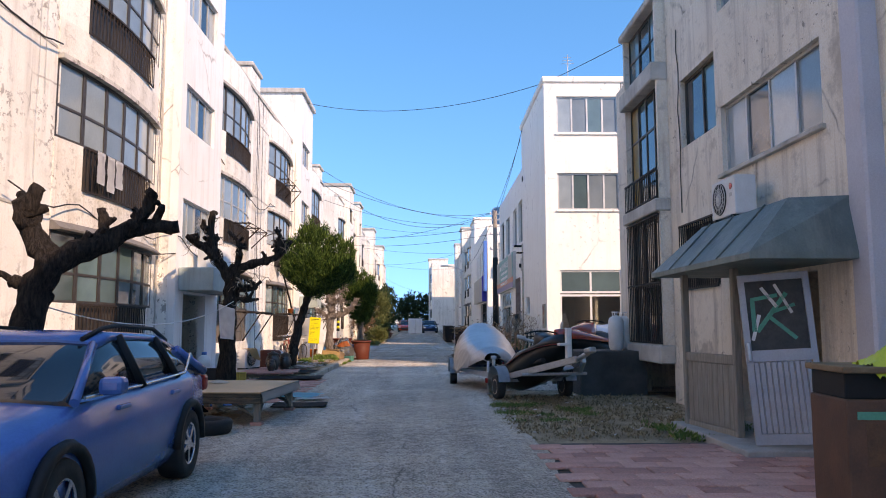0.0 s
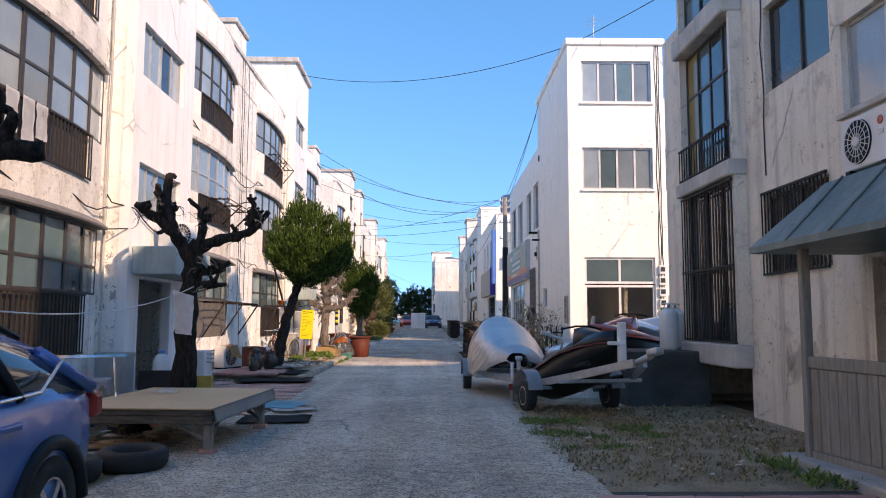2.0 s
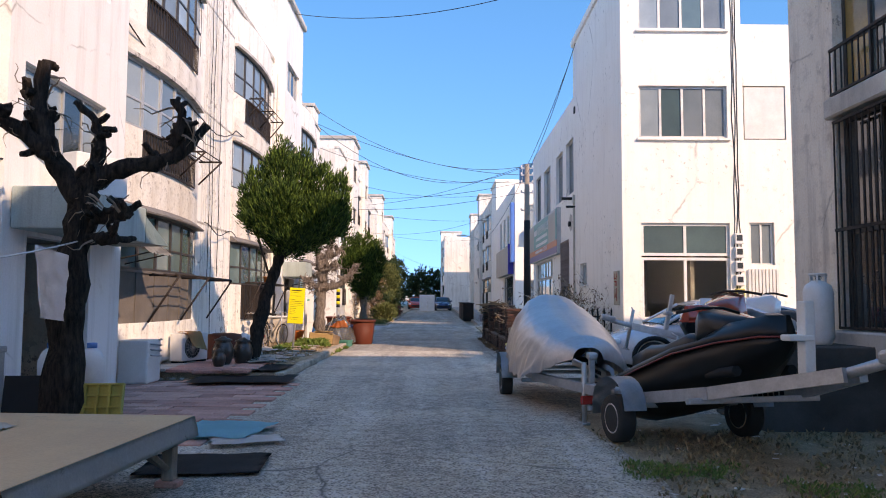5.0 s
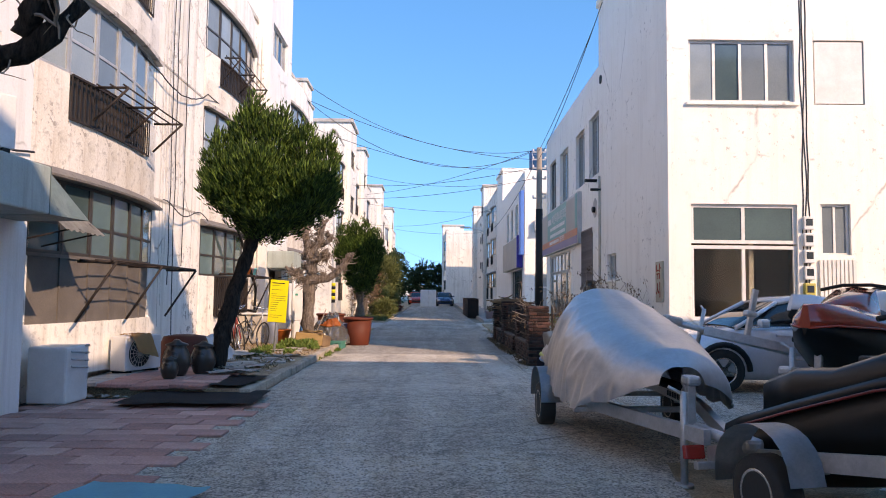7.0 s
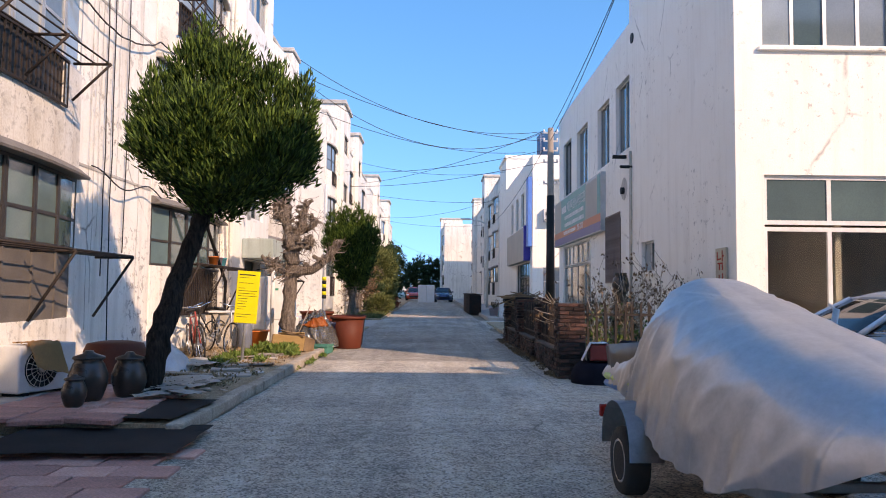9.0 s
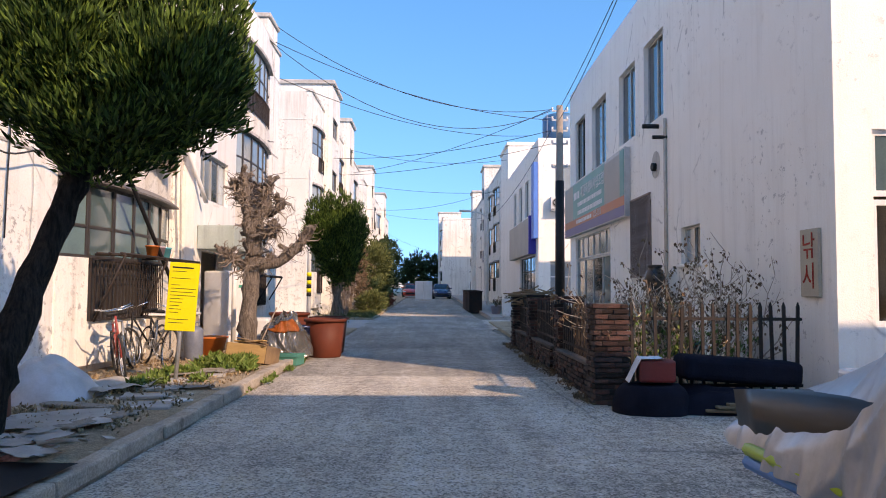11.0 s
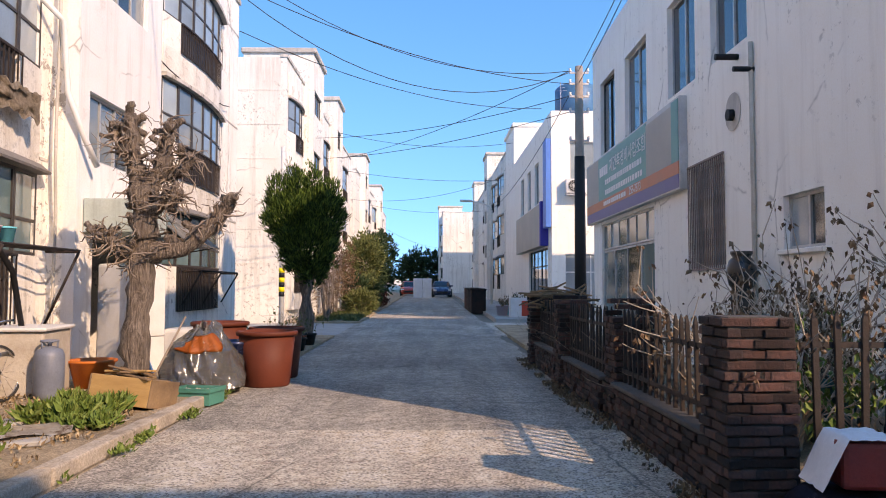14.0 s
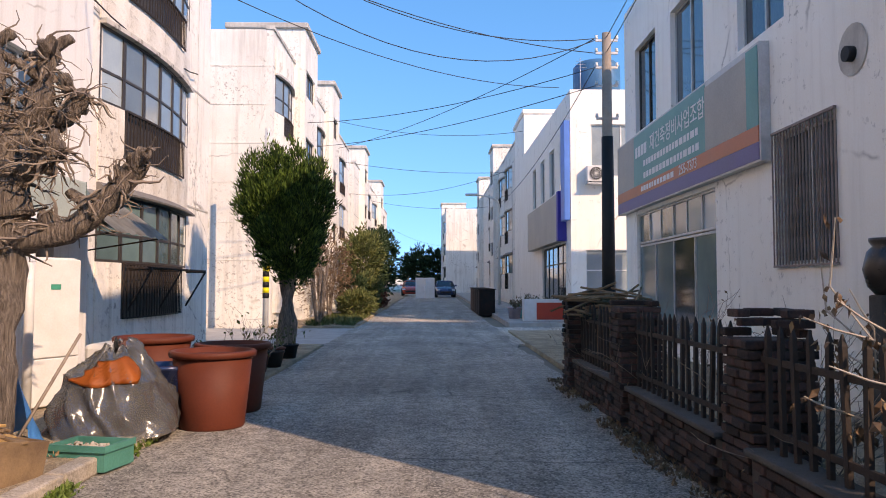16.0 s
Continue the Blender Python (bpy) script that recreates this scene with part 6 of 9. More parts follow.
def pavers(parent, x0, x1, y0, y1, w, d, seed, z=0.0, edge=None):
    rnd = random.Random(seed)
    bm = bmesh.new()
    rbox(bm, -w / 2 + 0.006, w / 2 - 0.006, -d / 2 + 0.006, d / 2 - 0.006, -0.03, 0.0, 0.006, seg=1)
    first = None
    j, y = 0, y0
    while y + d <= y1:
        x = x0 + (w / 2 if j % 2 else 0)
        while x + w <= x1:
            if edge is None or edge(x + w / 2, y + d / 2):
                if first is None:
                    first = o = part("paving_slab", bm, PAVER, parent)
                else:
                    o = new("paving_slab", first.data)
                    o.parent = parent
                o.matrix_basis = pose(x + w / 2, y + d / 2, z + 0.02 + rnd.uniform(-0.006, 0.008), rnd.uniform(-1.4, 1.4), rnd.uniform(-1.4, 1.4), rnd.uniform(-1.5, 1.5))
            x += w
        j, y = j + 1, y + d


pavers(bed_l, -5.6, -2.45, 14.55, 20.9, 0.46, 0.32, 5)
pavers(bed_r, 1.3, 4.74, 1.8, 9.55, 0.40, 0.30, 6)
# raised loose slabs by the wall
terrace = thing("slab_terrace", pose(0, 0, 0), "uneven stack of red slabs and rubble along the wall", "terrace")
rnd = random.Random(12)
for k in range(26):
    bm = bmesh.new()
    rbox(bm, -0.26, 0.26, -0.17, 0.17, 0, 0.06, 0.012, seg=1)
    part("loose_slab", bm, PAVER if k % 4 else CONC, terrace, "", pose(-5.35 + 0.5 * (k % 4) + rnd.uniform(-0.05, 0.05), 21.0 + 0.36 * (k // 4) + rnd.uniform(-0.04, 0.04), 0.115 + rnd.uniform(0, 0.02), rnd.uniform(-3, 3), rnd.uniform(-3, 3), rnd.uniform(-5, 5)))

# ---- entrance porch of the beige block ----
porch = thing("entrance_porch", pose(0, 0, 0), "ramshackle entrance porch with a green-grey sheet-metal awning", "porch")
bm = bmesh.new()
lo = [(3.5, 7.82, 2.2), (4.74, 7.82, 2.2), (4.74, 11.25, 2.2), (3.5, 11.25, 2.2)]
mid = [(3.5, 7.82, 2.27), (4.74, 7.82, 2.27), (4.74, 11.25, 2.27), (3.5, 11.25, 2.27)]
hi = [(4.12, 8.15, 2.92), (4.735, 7.98, 2.92), (4.735, 10.9, 2.92), (4.12, 10.75, 2.92)]
ring_loft(bm, [[Vector(p) for p in lo], [Vector(p) for p in mid], [Vector(p) for p in hi]], smooth=False)
part("awning", bm, GREENM, porch, "weathered green-grey metal awning")
for y in (8.7, 9.6, 10.4):
    bm = bmesh.new()
    tube(bm, [(3.49, y, 2.27), (4.11, y, 2.93)], 0.012, 5)
    part("awning_seam", bm, GREENM, porch)
for x, y in ((3.78, 10.62), (3.95, 9.3)):
    bm = bmesh.new()
    rbox(bm, x - 0.045, x + 0.045, y - 0.045, y + 0.045, 0.0, 2.2, 0.01)
    part("post", bm, WOODG, porch)
bm = bmesh.new()
d = Vector((3.95 - 3.78, 9.3 - 10.62, 0))
ang = math.degrees(math.atan2(d.y, d.x))
pm = pose(3.78, 10.62, 0, 0, 0, ang)
rbox(bm, 0.05, d.length - 0.05, -0.03, 0.03, 0.05, 0.16, 0.01)
part("rail", bm, WOODG, porch, "", pm)
bm = bmesh.new()
rbox(bm, 0.05, d.length - 0.05, -0.035, 0.035, 0.98, 1.1, 0.01)
part("rail", bm, WOODG, porch, "", pm)
for k in range(9):
    bm = bmesh.new()
    u = 0.06 + k * (d.length - 0.12) / 9
    rbox(bm, u + 0.004, u + (d.length - 0.12) / 9 - 0.004, -0.02, 0.02, 0.163, 0.978, 0.006, seg=1)
    part("board", bm, WOODG, porch, "", pm)
bm = bmesh.new()
rbox(bm, 3.6, 4.74, 8.3, 10.9, -0.05, 0.09, 0.02)
part("step", bm, CONC, porch)
# leaning door
dm = pose(3.85, 8.64, 0.1, -4, -3.5, -17)
door = thing("door", dm, "grey metal door with taped window, leaning open in the porch", "door")
bm = bmesh.new()
for a in ((0, 0.07, -0.025, 0.025, 0, 1.98), (0.71, 0.78, -0.025, 0.025, 0, 1.98), (0.07, 0.71, -0.025, 0.025, 0, 0.12), (0.07, 0.71, -0.025, 0.025, 0.95, 1.08), (0.07, 0.71, -0.025, 0.025, 1.9, 1.98)):
    box(bm, *a)
part("door_frame", bm, GALVDOOR, door)
for k in range(10):
    bm = bmesh.new()
    u = 0.075 + k * 0.063
    rbox(bm, u, u + 0.058, -0.018, 0.012, 0.123, 0.947, 0.008, seg=1)
    part("door_slat", bm, GALVDOOR, door)
bm = bmesh.new()
box(bm, 0.072, 0.708, -0.004, 0.004, 1.082, 1.898)
part("door_pane", bm, mat("dusty_dark_pane", (0.085, 0.085, 0.082), (0.045, 0.045, 0.045), 5, 0.5, bump=0.0, spec=0.15), door, "dusty dark pane")
for (xa, za, xb, zb, w, mt) in ((0.13, 1.3, 0.14, 1.68, 0.05, GREENTAPE), (0.12, 1.68, 0.42, 1.72, 0.045, GREENTAPE), (0.16, 1.3, 0.52, 1.74, 0.05, GREENTAPE), (0.3, 1.48, 0.58, 1.2, 0.045, GREENTAPE), (0.34, 1.52, 0.6, 1.6, 0.04, GREENTAPE), (0.25, 1.82, 0.4, 1.58, 0.04, PLASTICW), (0.4, 1.85, 0.56, 1.5, 0.035, PLASTICW), (0.1, 1.2, 0.2, 1.5, 0.04, PLASTICW)):
    bm = bmesh.new()
    L = math.hypot(xb - xa, zb - za)
    box(bm, 0, L, -0.0065, -0.0045, -w / 2, w / 2, pose(xa, 0, za, 0, -math.degrees(math.atan2(zb - za, xb - xa)), 0))
    part("tape_strip", bm, mt, door)
bm = bmesh.new()
rbox(bm, 0.01, 0.06, -0.08, -0.02, 0.95, 1.18, 0.015)
part("door_handle", bm, GALV, door)
ac_unit(pose(4.35, 10.15, 2.94, 0, 0, -90), "white outdoor unit with a round fan on the porch awning")

# brown bin
bn = thing("rubbish_cabinet", pose(3.62, 5.95, 0, 0, 0, -6), "rusty brown metal cabinet with a yellow bag on top", "cabinet")
bm = bmesh.new()
rbox(bm, -0.36, 0.36, -0.33, 0.33, 0.04, 0.92, 0.015)
part("body", bm, BINRUST, bn)
bm = bmesh.new()
rbox(bm, -0.34, 0.34, -0.28, 0.33, 0.92, 1.12, 0.01)
part("dark_shelf", bm, BLACKPL, bn)
bm = bmesh.new()
rbox(bm, -0.38, 0.38, -0.36, 0.36, 1.12, 1.17, 0.01)
part("top", bm, SPLINTER, bn)
bm = bmesh.new()
box(bm, -0.28, 0.02, -0.336, -0.332, 0.77, 0.83)
part("tape", bm, GREENTAPE, bn)
bm = bmesh.new()
box(bm, -0.22, 0.0, -0.336, -0.331, 0.42, 0.74)
part("label_plate", bm, RUST, bn)
bm = bmesh.new()
sheet(bm, lambda u, v: Vector((-0.12 + 0.42 * u, -0.38 + 0.45 * v + 0.03 * noise.noise((u * 5, v * 4, 3)), 1.18 + 0.16 * math.sin(math.pi * u) * math.sin(math.pi * min(1, v * 1.2)) - 0.4 * max(0, 0.25 - v) + 0.05 * noise.noise((u * 7, v * 7, 0)))), 20, 20)
simple("plastic_bag", pose(3.62, 5.95, 0, 0, 0, -6), "crumpled yellow-green plastic bag lying on the rusty cabinet", "bag", bm, BAGYEL)

# gas bottles on the plinth
def gas_bottle(m, label, material, h=0.95, r=0.17, cat="gas bottle"):
    g = thing("gas_bottle", m, label, cat)
    bm = bmesh.new()
    lathe(bm, [(r * 0.8, 0.0), (r * 0.85, 0.04), (r, 0.08), (r, h * 0.78), (r * 0.85, h * 0.87), (r * 0.4, h * 0.93), (r * 0.2, h * 0.94)], 22)
    part("body", bm, material, g)
    bm = bmesh.new()
    for k in range(3):
        a = k * math.tau / 3
        tube(bm, [(r * 0.55 * math.cos(a), r * 0.55 * math.sin(a), h * 0.88), (r * 0.55 * math.cos(a), r * 0.55 * math.sin(a), h * 1.02)], 0.012, 5)
    tube(bm, [(r * 0.55 * math.cos(k * math.tau / 16), r * 0.55 * math.sin(k * math.tau / 16), h * 1.03) for k in range(17)], 0.014, 6, caps=False)
    part("collar", bm, material, g)
    bm = bmesh.new()
    lathe(bm, [(0.025, h * 0.93), (0.025, h * 0.99), (0.04, h * 0.99), (0.04, h * 1.01)], 10)
    part("valve", bm, CHROME, g)
    return g


gas_bottle(pose(4.3, 16.5, 0.92), "tall pale grey gas bottle on the black plinth", PLASTICW, 0.82, 0.17)
gas_bottle(pose(4.6, 17.05, 0.92), "tall pale grey gas bottle on the black plinth", PLASTICW, 0.82, 0.17)

# ---- brick fence ----
def brick_mesh():
    bm = bmesh.new()
    rbox(bm, -0.093, 0.093, -0.044, 0.044, -0.027, 0.027, 0.006, seg=1)
    me = bpy.data.meshes.new("brick")
    bm.to_mesh(me)
    bm.free()
    me.materials.append(BRICK)
    return me


BRICKME = brick_mesh()


def lay(parent, x, y, z, rz, rnd):
    o = new("brick", BRICKME)
    o.parent = parent
    o.matrix_basis = pose(x + rnd.uniform(-0.016, 0.016), y + rnd.uniform(-0.016, 0.016), z, rnd.uniform(-1.5, 1.5), rnd.uniform(-1.5, 1.5), rz + rnd.uniform(-3, 3))


def brick_pillar(x, y, w, h, seed, broken=0, top_z=0.0):
    p = thing("brick_pillar", pose(x, y, 0), "sooty red brick pillar of the garden fence", "pillar", "fence pillars")
    bm = bmesh.new()
    box(bm, -w / 2 + 0.03, w / 2 - 0.03, -w / 2 + 0.03, w / 2 - 0.03, -0.1, h - 0.03 - broken * 0.066)
    part("mortar_core", bm, MORTAR, p)
    rnd = random.Random(seed)
    n = max(2, round((w - 0.1) / 0.2))
    step = (w - 0.09) / n
    c = 0
    while 0.03 + c * 0.066 < h:
        z = 0.03 + c * 0.066
        last = 0.03 + (c + broken) * 0.066 >= h
        for side in range(4):
            for k in range(n):
                if last and rnd.random() < 0.45:
                    continue
                u = -w / 2 + 0.09 * (c % 2) + step * (k + 0.5)
                a = w / 2 - 0.044
                q = {0: (u, -a, 0), 1: (a, u, 90), 2: (-u, a, 0), 3: (-a, -u, 90)}[side]
                lay(p, q[0], q[1], z, q[2], rnd)
        c += 1
    return p


brick_pillar(1.69, 26.25, 0.44, 1.28, 1)
brick_pillar(1.82, 29.5, 0.44, 1.34, 2, broken=3)
brick_pillar(1.74, 32.4, 0.44, 1.3, 3, broken=1)
brick_pillar(1.72, 35.2, 0.44, 1.3, 4)


def low_wall(y0, y1, x, seed, courses=6):
    p = thing("brick_wall", pose(0, 0, 0), "low sooty brick wall of the garden fence", "wall", "fence walls")
    bm = bmesh.new()
    box(bm, x - 0.06, x + 0.06, y0, y1, -0.1, courses * 0.066 - 0.01)
    part("mortar_core", bm, MORTAR, p)
    rnd = random.Random(seed)
    for c in range(courses):
        y = y0 + 0.1 * (c % 2) + 0.1
        while y + 0.1 < y1:
            lay(p, x - 0.062, y, 0.03 + c * 0.066, 90, rnd)
            if c == courses - 1:
                lay(p, x + 0.062, y, 0.03 + c * 0.066, 90, rnd)
            y += 0.2
    bm = bmesh.new()
    rbox(bm, x - 0.12, x + 0.12, y0, y1, courses * 0.066 + 0.002, courses * 0.066 + 0.05, 0.015)
    part("coping", bm, MORTAR, p)
    return p


PAL = None


def paling_fence(p0, p1, z0, z1, label, n, material=IRON):
    f = thing("iron_fence", pose(0, 0, 0), label, "fence", "fence panels")
    a, b = Vector((*p0, 0)), Vector((*p1, 0))
    d = b - a
    rz = math.degrees(math.atan2(d.y, d.x))
    for z in (z0 + 0.12, z1 - 0.22):
        bm = bmesh.new()
        box(bm, 0, d.length, -0.012, 0.012, -0.02, 0.02)
        part("rail", bm, material, f, "", pose(a.x, a.y, z, 0, 0, rz))
    rnd = random.Random(n)
    bm = bmesh.new()
    ring_loft(bm, [[Vector((s * 0.02, t * 0.014, z)) for s, t in ((-1, -1), (1, -1), (1, 1), (-1, 1))] for z in (0, z1 - z0 - 0.06)] + [[Vector((s * 0.004, t * 0.004, z1 - z0)) for s, t in ((-1, -1), (1, -1), (1, 1), (-1, 1))]], smooth=False)
    first = None
    for k in range(n):
        q = a + d * ((k + 0.5) / n)
        m = pose(q.x, q.y, z0, rnd.uniform(-1.5, 1.5), rnd.uniform(-1.5, 1.5), rz)
        if first is None:
            first = part("paling", bm, material, f, "", m)
        else:
            o = new("paling", first.data)
            o.parent, o.matrix_basis = f, m
    return f


for y0, y1, n in ((26.48, 29.26, 16), (29.74, 32.16, 15), (32.64, 34.96, 14)):
    low_wall(y0, y1, 1.66, int(y0 * 3))
    paling_fence((1.68, y0), (1.68, y1), 0.445, 1.22, "dark rusty iron paling fence on a low brick wall", n)
paling_fence((1.95, 26.3), (4.2, 26.3), 0.1, 1.28, "dark rusty iron paling fence before the garden", 15)


# ---- garden behind the fence ----
def branchy(name, label, m, n, h, spread, seed, leafcount, leafmaterial, material, r=0.012, leaf=0.07, category="plant"):
    t = thing(name, m, label, category)
    rnd = random.Random(seed)
    bm = bmesh.new()
    pts = []
    for k in range(n):
        a = rnd.uniform(0, 6.28)
        p = Vector((rnd.uniform(-0.1, 0.1), rnd.uniform(-0.1, 0.1), -0.05))
        d = Vector((math.cos(a) * spread, math.sin(a) * spread, 1)).normalized()
        q = [p]
        for s in range(6):
            d = (d + Vector((rnd.uniform(-0.4, 0.4), rnd.uniform(-0.4, 0.4), rnd.uniform(-0.25, 0.2)))).normalized()
            q.append(q[-1] + d * h / 6)
            if s > 1:
                pts.append((q[-1].copy(), d.copy()))
                e = (d + Vector((rnd.uniform(-1, 1), rnd.uniform(-1, 1), rnd.uniform(-0.3, 0.5)))).normalized()
                g = [q[-1], q[-1] + e * h * 0.09, q[-1] + e * h * 0.17 + Vector((0, 0, 0.02))]
                tube(bm, g, [r * 0.5, r * 0.4, r * 0.25], 4, smooth=False)
                pts.append((g[-1].copy(), e))
        tube(bm, q, [r * (1 - 0.12 * s) for s in range(7)], 5, smooth=False)
    tagged(part("stem_growth", bm, material, t), kind="stuff")
    if leafcount:
        L = []
        for k in range(leafcount):
            p, d = rnd.choice(pts)
            L.append((p + Vector((rnd.uniform(-0.06, 0.06), rnd.uniform(-0.06, 0.06), rnd.uniform(-0.1, 0.04))), Vector((rnd.uniform(-1, 1), rnd.uniform(-1, 1), -0.8))))
        v, f = spikes(L, leaf, leaf * 0.3, rnd, -0.5)
        leaf_object("foliage", v, f, leafmaterial, t)
    return t


PALESTEM = mat("pale_bare_stems", (0.50, 0.42, 0.34), (0.36, 0.29, 0.23), 5, 0.85)
rnd = random.Random(40)
for k in range(12):
    branchy("dry_plant", "dry garden plant with brown withered leaves", pose(2.4 + 0.31 * (k % 6), 27.3 + 0.45 * (k % 4), 0.1), 9, rnd.uniform(1.25, 2.0), 0.55, 200 + k, 240, BROWNLEAF, PALESTEM, 0.013, 0.065)
for k in range(3):
    branchy("garden_shrub", "green-leaved garden shrub behind the fence", pose(2.5 + 0.8 * k, 27.3, 0.1), 7, 1.1, 0.7, 220 + k, 300, WEEDLEAF, PALESTEM, 0.009, 0.075)
for k in range(8):
    branchy("dry_plant", "tangle of dry twigs behind the brick fence", pose(2.2 + 0.4 * (k % 3), 29.5 + 0.9 * k, 0.08), 12, rnd.uniform(1.0, 1.35), 0.7, 240 + k, 30, BROWNLEAF, TWIG, 0.006, 0.045)
# heap of dead leaves and sticks on the far end
heap = thing("brushwood_heap", pose(1.95, 34.9, 0.0), "heap of dark dead branches on the fence end", "brushwood")
bm = bmesh.new()
rnd = random.Random(44)
for k in range(70):
    a = rnd.uniform(0, 6.28)
    p = Vector((rnd.uniform(-0.35, 0.4), rnd.uniform(-0.7, 0.7), 1.05 + rnd.uniform(0, 0.35)))
    e = Vector((math.cos(a), math.sin(a), rnd.uniform(-0.35, 0.25))) * rnd.uniform(0.25, 0.5)
    tube(bm, [p - e, p, p + e], 0.016, 5)
for k in range(14):
    x, y = rnd.uniform(-0.2, 0.4), rnd.uniform(-0.7, 0.7)
    tube(bm, [(x, y, 0.0), (x + rnd.uniform(-0.1, 0.1), y, 1.2)], 0.02, 5)
tagged(part("stick_pile", bm, SPLINTER, heap), kind="stuff")
# urn on the wall ledge
bm = bmesh.new()
lathe(bm, [(0.10, 0), (0.17, 0.08), (0.21, 0.25), (0.17, 0.42), (0.12, 0.47), (0.15, 0.52), (0.15, 0.55)], 20)
urn = simple("urn", pose(3.95, 31.6, 1.38), "dark glazed urn standing on a post in the garden", "urn", bm, GLAZE)
bm = bmesh.new()
rbox(bm, 3.83, 4.07, 31.48, 31.72, 0.0, 1.38, 0.02)
simple("urn_stand", pose(0, 0, 0), "dark brick stand beneath the urn", "stand", bm, MORTAR)
for k, (x, h, r) in enumerate(((2.6, 0.5, 0.25), (3.3, 0.6, 0.3))):
    bm = bmesh.new()
    lathe(bm, [(r * 0.75, 0), (r, h - 0.05), (r * 1.06, h - 0.04), (r * 1.06, h), (r * 0.9, h), (r * 0.8, 0.1)], 20)
    simple("plastic_tub", pose(x, 27.9 + 0.2 * k, 0.04), "dark teal plastic tub among the garden plants", "tub", bm, mat("dark_teal_plastic", (0.02, 0.13, 0.12), (0.015, 0.1, 0.09), 3, 0.5))
# junk before the fence
bm = bmesh.new()
sheet(bm, lambda u, v: Vector((-0.75 + 1.5 * u, -0.4 + 0.8 * v, 0.36 * (math.sin(math.pi * u) ** 0.5) * (math.sin(math.pi * v) ** 0.5) * (0.8 + 0.5 * noise.noise((u * 4, v * 4, 2))))), 24, 14)
simple("black_cover_heap", pose(2.9, 25.75, -0.02, 0, 0, -6), "heap of black soft covers against the fence", "heap", bm, NAVY)
bm = bmesh.new()
rbox(bm, -0.75, 0.75, -0.22, 0.22, 0, 0.3, 0.08, seg=3)
simple("rolled_mattress", pose(3.2, 25.95, 0.30, 0, 4, 4), "dark navy folded mattress against the fence", "mattress", bm, NAVY)
rb = thing("cool_box", pose(1.98, 25.6, 0.33, 0, 0, -8), "red box with a white cloth on a dark heap", "box")
bm = bmesh.new()
rbox(bm, -0.1, 0.32, -0.16, 0.16, 0.02, 0.28, 0.03)
part("box_body", bm, mat("dull_red_plastic", (0.30, 0.03, 0.02), (0.22, 0.025, 0.02), 3, 0.5), rb)
bm = bmesh.new()
sheet(bm, lambda u, v: Vector((-0.22 + 0.4 * u, -0.2 + 0.36 * v, 0.3 - 0.28 * max(0, 0.35 - u) / 0.35 + 0.02 * noise.noise((u * 6, v * 6, 1)))), 14, 10)
part("cloth", bm, CLOTH, rb)
bm = bmesh.new()
sheet(bm, lambda u, v: Vector((0.05 + 0.44 * (1 - 0.22 * v ** 3) * (1 + 0.1 * noise.noise((math.cos(u * math.tau) * 1.6, math.sin(u * math.tau) * 1.6, v * 2))) * math.cos(u * math.tau) * math.cos(1.45 * v ** 4), 0.33 * (1 + 0.12 * noise.noise((math.cos(u * math.tau) * 2, math.sin(u * math.tau) * 2, v * 2 + 5))) * math.sin(u * math.tau) * math.cos(1.45 * v ** 4), 0.34 * min(1.0, 1.25 * v) + 0.02 * noise.noise((u * 9, v * 5, 2)))), 40, 20)
simple("seat_bag", pose(2.0, 25.6, -0.02, 0, 0, -8), "slumped black vinyl bag under the red box", "bag", bm, NAVY)
for k in range(6):
    bm = bmesh.new()
    rbox(bm, -0.8, 0.8, -0.06, 0.06, 0, 0.03, 0.006, seg=1)
    simple("plank", pose(3.4 + 0.12 * k, 25.3 + 0.09 * k, 0.02 + 0.035 * k, 0, rnd.uniform(-2, 2), rnd.uniform(-14, 14)), "loose brown plank on the ground", "plank", bm, SPLINTER, "loose planks")

# ---- signs on the shop ----
sg = thing("shop_sign", ASKEW @ pose(SX - 0.15, 43.2, 3.24, 0, 0, -90), "long green shop sign with orange and violet stripes", "sign")
bm = bmesh.new()
box(bm, 0, 8.35, 0.0, 0.146, 0, 1.72)
part("sign_box", bm, FR_ALU, sg)
for u0, u1, z0, z1, mt, nm in ((0.04, 8.3, 0.03, 0.28, SIGNPURPLE, "violet_stripe"), (0.04, 8.3, 0.283, 0.52, SIGNORANGE, "orange_stripe"), (1.6, 6.2, 0.523, 1.68, SIGNGREEN, "green_panel"), (0.04, 1.597, 0.523, 1.68, SIGNFADE, "faded_panel"), (6.203, 7.9, 0.523, 1.62, SIGNFADE, "faded_panel"), (7.903, 8.3, 0.523, 1.68, SIGNGREEN, "green_edge")):
    bm = bmesh.new()
    box(bm, u0, u1, -0.012, -0.001, z0, z1)
    part(nm, bm, mt, sg)
text_on(sg, "재건축정비사업조합", 0.40, PLASTICW, pose(4.55, -0.016, 1.28, 90))
text_on(sg, "255-7373", 0.26, PLASTICW, pose(5.3, -0.016, 0.40, 90))
rnd = random.Random(50)
for row, z, u0, u1, h in ((0, 0.95, 2.4, 5.9, 0.13), (1, 0.68, 2.4, 5.9, 0.13), (2, 0.40, 2.2, 4.5, 0.11), (3, 1.28, 1.75, 2.7, 0.24)):
    u = u0
    while u < u1:
        w = rnd.uniform(0.1, 0.2)
        bm = bmesh.new()
        box(bm, u, min(u1, u + w), -0.016, -0.013, z - h / 2, z + h / 2)
        part("lettering_bar", bm, PLASTICW, sg)
        u += w + 0.06
